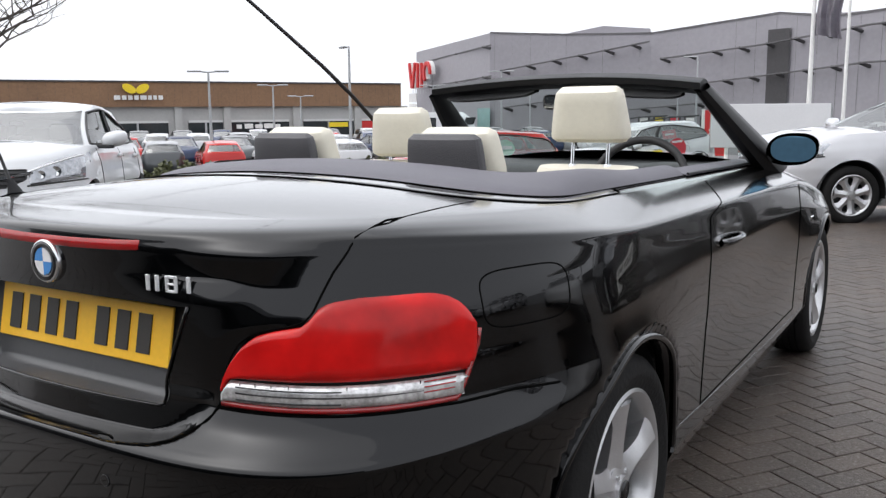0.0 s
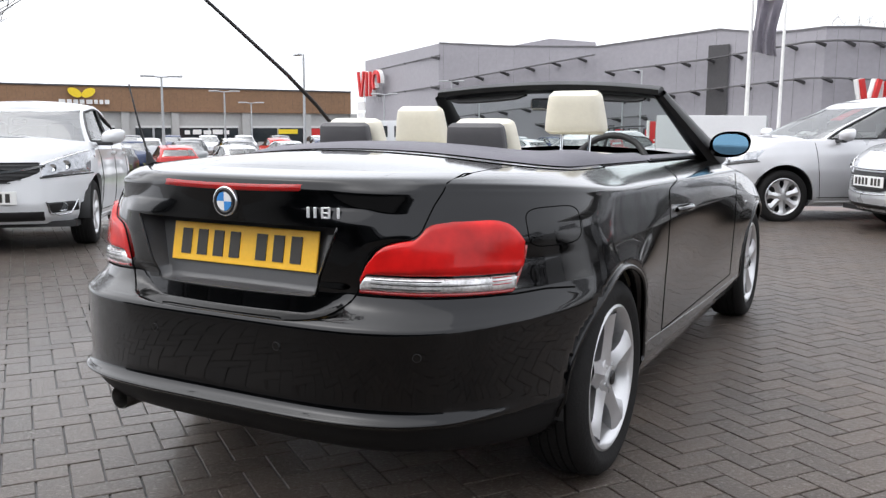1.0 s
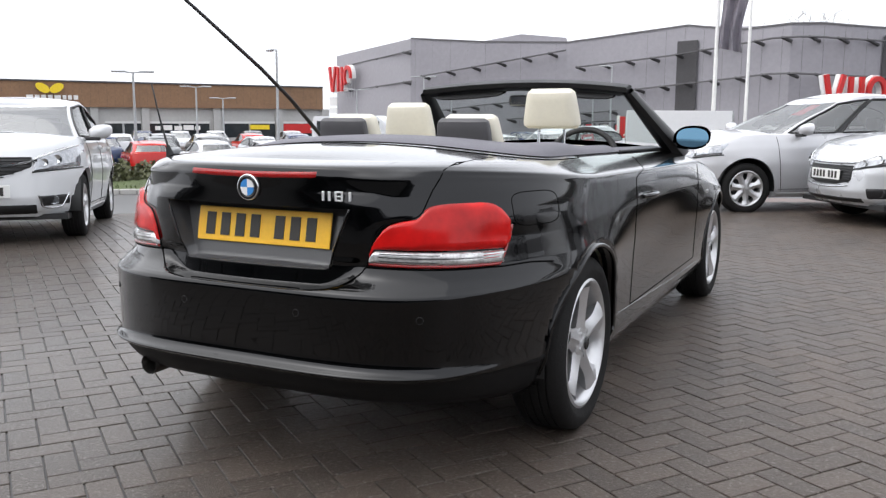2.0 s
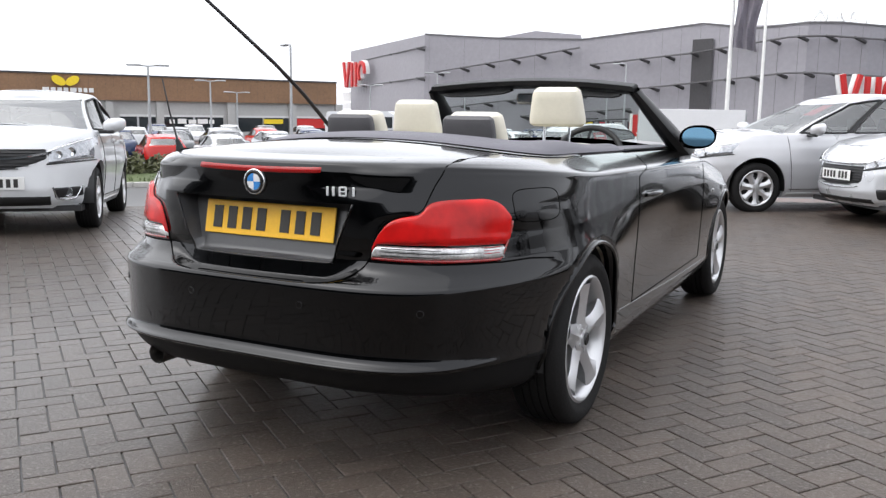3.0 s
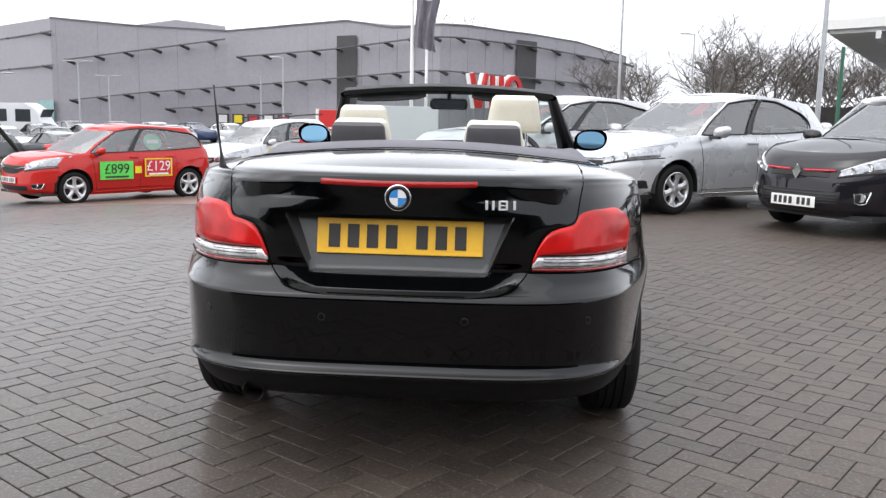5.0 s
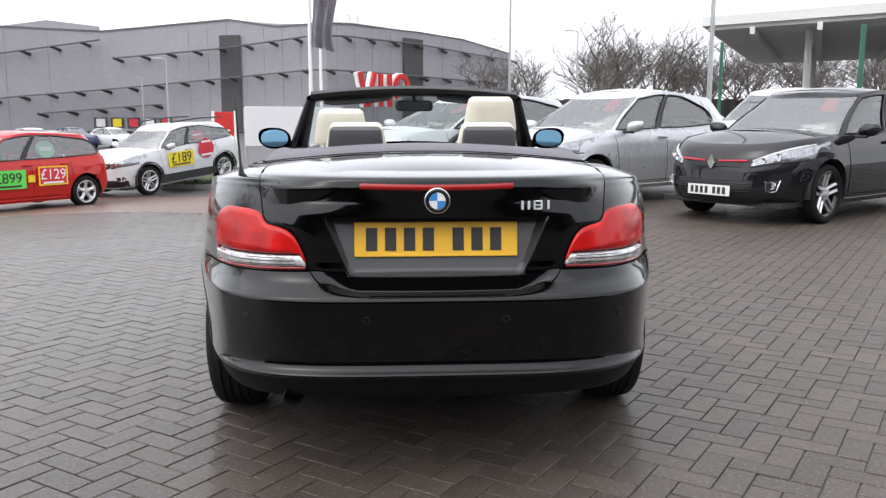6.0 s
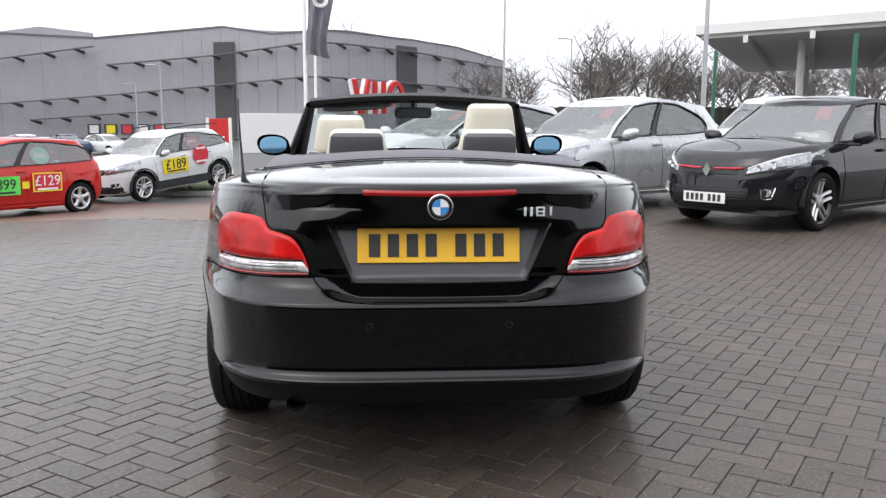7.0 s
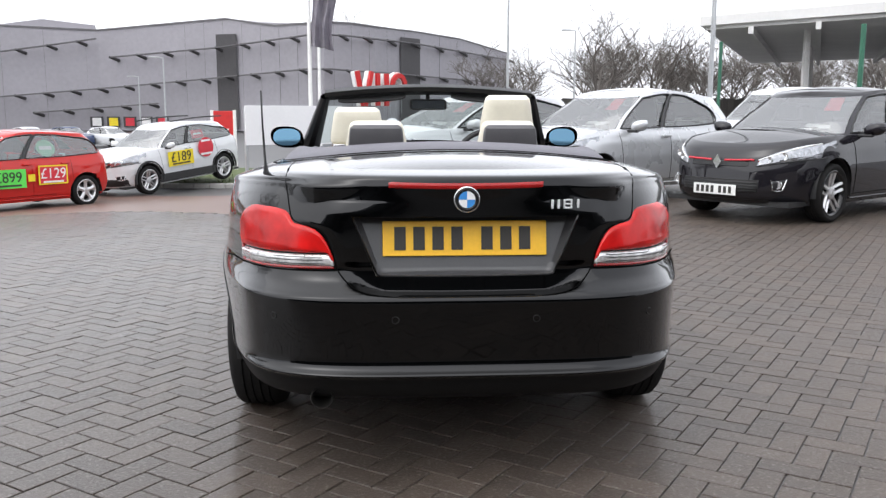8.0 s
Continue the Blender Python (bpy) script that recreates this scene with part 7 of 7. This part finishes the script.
# the bare leaning rod of a banner, weighted behind the red car
ban = thing("banner_rod", "long bent black banner rod leaning from a weighted foot", "banner rod")
bm = bmesh.new()
base = fall(-12.36, 20.3)
pts = [Vector((-12.36, 20.3, base + 0.03)), Vector((-11.95, 17.50, 0.76)), Vector((-11.62, 15.9, 1.58)), Vector((-11.54, 14.67, 2.26)), Vector((-12.04, 13.22, 3.41)), Vector((-12.70, 11.48, 4.80)), Vector((-13.5, 9.5, 6.45))]
tube(bm, pts, [0.060, 0.056, 0.052, 0.047, 0.040, 0.032, 0.024], 8)
part("rod", bm, BLACK_PLASTIC, ban)
part("foot", slab((0.5, 0.5, 0.10), (-12.36, 20.3, base + 0.03), 0.02), BLACK_PLASTIC, ban)

# canopy
canopy = thing("canopy", "flat white-edged forecourt canopy on posts", "canopy")
ca0, ca1 = Vector((12.2, 31.4, 0)), Vector((26.0, 15.5, 0))
cd = Vector((0.456, 0.89, 0)) * 26
CAN_UNDER = mat("grey_soffit", (0.62, 0.61, 0.60), rough=0.7, vary=0.12, scale=0.5)
CAN_WHITE = mat("off_white_fascia", (0.66, 0.65, 0.64), rough=0.6, vary=0.06, scale=0.5)
outl = [ca0[:2], ca1[:2], (ca1 + cd)[:2], (ca0 + cd)[:2]]
bm = prism(outl, 4.55, 4.9)
part("fascia", bm, CAN_WHITE, canopy, "off-white fascia", smooth=False)
part("soffit", prism([(ca0.lerp(ca1 + cd, 0.01))[:2], (ca1.lerp(ca0 + cd, 0.01))[:2], ((ca1 + cd).lerp(ca0, 0.01))[:2], ((ca0 + cd).lerp(ca1, 0.01))[:2]], 4.40, 4.56), CAN_UNDER, canopy, "grey soffit", smooth=False)
for u, v in ((0.20, 0.12), (0.55, 0.12), (0.85, 0.12), (0.20, 0.5), (0.55, 0.5), (0.85, 0.5), (0.20, 0.88), (0.55, 0.88)):
    p = ca0.lerp(ca1, u) + cd * v
    part("post", slab((0.22, 0.22, 5.4), (p.x, p.y, 1.72), 0.02), CAN_WHITE, canopy, "square post")
for u in (0.1, 0.22, 0.38, 0.55, 0.7, 0.85):
    a, b = ca0.lerp(ca1, u), ca0.lerp(ca1, u) + cd
    bm = bmesh.new()
    box(bm, ((b - a).length, 0.18, 0.28), (0, 0, 0))
    bm.transform(Matrix.Translation(((a + b) / 2) + Vector((0, 0, 4.27))) @ Matrix.Rotation(math.atan2(cd.y, cd.x), 4, 'Z'))
    part("beam", bm, CAN_UNDER, canopy, "steel beam", smooth=False)
GREEN = mat("green_painted_steel", (0.03, 0.13, 0.08), rough=0.5)
for x, y, top in ((11.4, 27.1, 3.6), (10.8, 17.0, 3.2)):
    p = thing("green_post", "green painted steel post", "post")
    bm = bmesh.new()
    rod(bm, (x, y, -0.9), (x, y, top), 0.06, sides=10)
    part("post", bm, GREEN, p)
# dark slats standing in for the dense foot of the wood behind the row
fence = thing("fence", "dark slats standing in for the dense foot of the wood behind the parked cars", "fence")
WOOD_FOOT = mat("dark_wood_foot", (0.05, 0.045, 0.042), rough=0.8, vary=0.3, scale=3, island=0.25)
fa, fb = Vector((7.5, 38, 0)), Vector((34, 34, 0))
slat = None
for k in range(110):
    p = fa.lerp(fb, k / 109)
    if slat is None:
        slat = part("slat", slab((0.252, 0.03, 2.2), (0, 0, 0), 0.005), WOOD_FOOT, fence)
    else:
        slat = share("slat", slat.data, fence)
    slat.matrix_local = Matrix.Translation((p.x, p.y, 0.72 + 0.03 * math.sin(k * 2.3)))


# ---- bare trees
def bare_tree(seed, height, spread):
    """Trunk, limbs and a crown of fine twigs, as two meshes."""
    rg = random.Random(seed)
    limbs, twigs = bmesh.new(), bmesh.new()

    def grow(p, d, length, r, level):
        n_ = 5 if level < 3 else 3
        pts = [p]
        dd = d.copy()
        for k in range(n_):
            dd = (dd + Vector((rg.uniform(-1, 1), rg.uniform(-1, 1), rg.uniform(-0.5, 0.7))) * (0.05 + 0.09 * min(level, 3))).normalized()
            pts.append(pts[-1] + dd * length / n_)
        rr = [r * (1 - 0.55 * k / n_) for k in range(n_ + 1)]
        tube(limbs if level < 3 else twigs, pts, rr, 7 if level == 0 else 5 if level < 3 else 3)
        if level >= 5:
            return
        kids = (6, 4, 4, 3, 3)[level]
        turn_ = rg.uniform(0, math.tau)
        for k in range(kids):
            f = (0.55 + 0.45 * k / (kids - 1)) if level == 0 else rg.uniform(0.3, 1.0) if k else 1.0
            i = min(n_ - 1, int(f * n_))
            base = pts[i].lerp(pts[i + 1], f * n_ - i) if f < 1 else pts[-1]
            a = turn_ + k * 2.4 + rg.uniform(-0.4, 0.4)
            side = Vector((math.cos(a), math.sin(a), rg.uniform(-0.25, 0.45)))
            reach = spread * (1.25 - 0.6 * f if level == 0 else 0.95)
            nd = (dd * 0.7 + side * reach + Vector((0, 0, 0.12))).normalized()
            grow(base, nd, length * (rg.uniform(0.85, 1.1) if level == 0 else rg.uniform(0.52, 0.76)), max(0.012, r * (0.52 if level == 0 else 0.58)), level + 1)

    grow(Vector((0, 0, 0)), Vector((0, 0, 1)), height * 0.36, height * 0.022, 0)
    out = []
    for nm, bm in (("trunk", limbs), ("crown", twigs)):
        me = bpy.data.meshes.new(nm)
        bm.to_mesh(me)
        bm.free()
        me.materials.append(BARK)
        out.append(me)
    return out


kinds = [bare_tree(s, 10, sp) for s, sp in ((11, 0.85), (12, 0.7), (13, 0.95), (14, 0.8))]
spots = [(16.9, 66, 0.66, 0, -0.9), (23, 72, 0.62, 1, -0.5), (27, 70, 0.58, 2, -0.5), (31, 74, 0.56, 3, 0), (34, 68, 0.52, 1, 0), (12.6, 76, 0.46, 2, -0.9), (22, 84, 0.64, 3, 0), (38, 74, 0.55, 0, 0), (42, 70, 0.52, 2, 0), (46, 76, 0.6, 1, 0),
         (14.0, 84, 0.52, 1, 0), (11.4, 96, 0.60, 3, 0), (-8, 138, 1.15, 2, 0), (26, 92, 0.62, 2, 0), (30, 86, 0.60, 0, 0), (52, 78, 0.6, 3, 0), (-32.7, 10.8, 1.25, 0, -0.8), (-36.6, 20.2, 0.85, 2, -0.9), (36, 60, 0.48, 3, 0),
         (23, 98, 0.6, 2, 0), (28, 102, 0.62, 1, 0), (33, 96, 0.56, 0, 0), (36.5, 100, 0.58, 3, 0), (41, 94, 0.58, 1, 0), (45, 88, 0.55, 0, 0), (49, 92, 0.58, 2, 0), (20, 78, 0.45, 3, 0), (25.5, 78, 0.48, 0, 0), (30, 80, 0.45, 1, 0), (35, 82, 0.48, 2, 0), (40.5, 80, 0.45, 3, 0), (56, 84, 0.6, 0, 0)]
for k, (x, y, sc, which, z) in enumerate(spots):
    t = thing("bare_tree", "bare winter tree with fine branching twigs", "tree", pose(x, y, min(z, -0.3), 0, 0, k * 67) @ Matrix.Scale(sc * 1.46, 4), "bare trees")
    share("trunk", kinds[which][0], t)
    share("crown", kinds[which][1], t)

# ---------------------------------------------------------------- block paving in herringbone
PAVER = mat("wet_clay_paver", (0.098, 0.073, 0.057), rough=0.5, vary=0.40, scale=2.2, fine=130, bump=0.7, bump_scale=170, island=0.19, coat=0.22)
# pale grit in the blocks; towards the kerb side a wetter gloss and a painted darkening for shade
pn, pk = PAVER.node_tree.nodes, PAVER.node_tree.links
pb = pn["Principled BSDF"]
here = pn.new("ShaderNodeNewGeometry")
grit = pn.new("ShaderNodeTexNoise")
grit.inputs["Scale"].default_value, grit.inputs["Detail"].default_value = 78, 3
pk.new(here.outputs["Position"], grit.inputs["Vector"])
speck = pn.new("ShaderNodeMapRange")
speck.inputs["From Min"].default_value, speck.inputs["From Max"].default_value = 0.57, 0.67
speck.inputs["To Max"].default_value = 0.65
pk.new(grit.outputs["Fac"], speck.inputs["Value"])
fleck = pn.new("ShaderNodeMixRGB")
fleck.inputs["Color2"].default_value = (0.30, 0.27, 0.24, 1)
pk.new(speck.outputs["Result"], fleck.inputs["Fac"])
pk.new(pb.inputs["Base Color"].links[0].from_socket, fleck.inputs["Color1"])
pk.new(fleck.outputs["Color"], pb.inputs["Base Color"])
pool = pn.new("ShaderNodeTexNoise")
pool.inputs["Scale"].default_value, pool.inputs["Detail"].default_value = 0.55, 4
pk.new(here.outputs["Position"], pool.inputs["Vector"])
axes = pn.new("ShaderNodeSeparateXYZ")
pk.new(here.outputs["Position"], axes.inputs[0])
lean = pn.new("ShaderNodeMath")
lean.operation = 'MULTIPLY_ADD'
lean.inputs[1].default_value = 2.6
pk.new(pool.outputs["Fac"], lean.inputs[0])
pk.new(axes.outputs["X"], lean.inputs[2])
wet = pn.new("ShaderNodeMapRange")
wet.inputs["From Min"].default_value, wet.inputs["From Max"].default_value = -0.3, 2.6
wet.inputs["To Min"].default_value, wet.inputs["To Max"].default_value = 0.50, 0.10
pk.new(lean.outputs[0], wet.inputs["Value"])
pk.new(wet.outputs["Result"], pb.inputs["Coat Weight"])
# base colour darkened towards -x, in place of shade and the car's reflection
shade_dim = pn.new("ShaderNodeMapRange")
shade_dim.inputs["From Min"].default_value, shade_dim.inputs["From Max"].default_value = -0.3, 2.6
shade_dim.inputs["To Min"].default_value, shade_dim.inputs["To Max"].default_value = 0.58, 0.72
pk.new(lean.outputs[0], shade_dim.inputs["Value"])
shade_tone = pn.new("ShaderNodeHueSaturation")
pk.new(shade_dim.outputs["Result"], shade_tone.inputs["Value"])
pk.new(fleck.outputs["Color"], shade_tone.inputs["Color"])
pk.new(shade_tone.outputs["Color"], pb.inputs["Base Color"])
PAVER.node_tree.nodes["Principled BSDF"].inputs["Coat Roughness"].default_value = 0.2
pavement = thing("pavement", "wet brown block paving laid in herringbone", "pavement", kind="structure")
TURN = Matrix.Rotation(radians(54.5), 4, 'Z') @ Matrix.Translation((0.129, 0.079, 0))
GAP, CH = 0.0028, 0.002


def block_verts(cx, cy, lx, ly, z, tx, ty):
    hx, hy = lx / 2 - GAP, ly / 2 - GAP
    out = []
    for sx, sy in ((-1, -1), (1, -1), (1, 1), (-1, 1)):
        out.append((cx + sx * (hx - CH), cy + sy * (hy - CH), z + tx * sx + ty * sy))
    for sx, sy in ((-1, -1), (1, -1), (1, 1), (-1, 1)):
        out.append((cx + sx * hx, cy + sy * hy, z + tx * sx + ty * sy - CH))
    for sx, sy in ((-1, -1), (1, -1), (1, 1), (-1, 1)):
        out.append((cx + sx * hx, cy + sy * hy, z - 0.010))
    return out


BLOCK_FACES = [(0, 1, 2, 3)] + [(4 + k, 4 + (k + 1) % 4, (k + 1) % 4, k) for k in range(4)] + [(8 + k, 8 + (k + 1) % 4, 4 + (k + 1) % 4, 4 + k) for k in range(4)]
rng = random.Random(5)
near, vts, fcs = [], [], []
for b in range(-140, 141):
    for a in range(-140, 141):
        k = (a - b) % 4
        if k == 0:
            cx, cy, lx, ly = a + 1.0, b + 0.5, 2, 1
        elif k == 3:
            cx, cy, lx, ly = a + 0.5, b + 1.0, 1, 2
        else:
            continue
        p = TURN @ Vector((cx * 0.1, cy * 0.1, 0))
        if not (-9 < p.x < 9.5 and -4.5 < p.y < 11):
            continue
        if (p.x + 6.76) * -0.32 + (p.y - 12.3) * 0.947 > 0 or (p.x * 0.67 + p.y * 0.742 > 4.2 and p.x < -1.6 - 0.19 * (p.y - 7.8)):
            continue
        z, tx, ty = rng.uniform(-0.0012, 0.0012), rng.uniform(-0.0004, 0.0004), rng.uniform(-0.0004, 0.0004)
        if -1.7 < p.x < 2.3 and -0.35 < p.y < 1.15 and len(near) < 300 and not (abs(p.x) < 0.6 and p.y > 0.3):
            near.append((p, lx > ly, z))
            continue
        base = len(vts)
        for v in block_verts(cx * 0.1, cy * 0.1, lx * 0.1, ly * 0.1, z, tx, ty):
            q = TURN @ Vector(v)
            vts.append((q.x, q.y, q.z + fall(q.x, q.y)))
        fcs += [tuple(base + i for i in f) for f in BLOCK_FACES]
me = bpy.data.meshes.new("paving_blocks")
me.from_pydata(vts, [], fcs)
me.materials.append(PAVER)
rest = new("paving_blocks", me)
rest.parent = pavement
tagged(rest, "wet brown paving blocks", kind="stuff")
one = bpy.data.meshes.new("paving_block")
one.from_pydata(block_verts(0, 0, 0.2, 0.1, 0, 0, 0), [], BLOCK_FACES)
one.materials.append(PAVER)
for p, flat, z in near:
    share("paving_block", one, pavement, Matrix.Translation((p.x, p.y, z)) @ Matrix.Rotation(radians(54.5 if flat else 144.5), 4, 'Z') @ pose(0, 0, 0, rng.uniform(-0.4, 0.4), rng.uniform(-0.25, 0.25), 0))
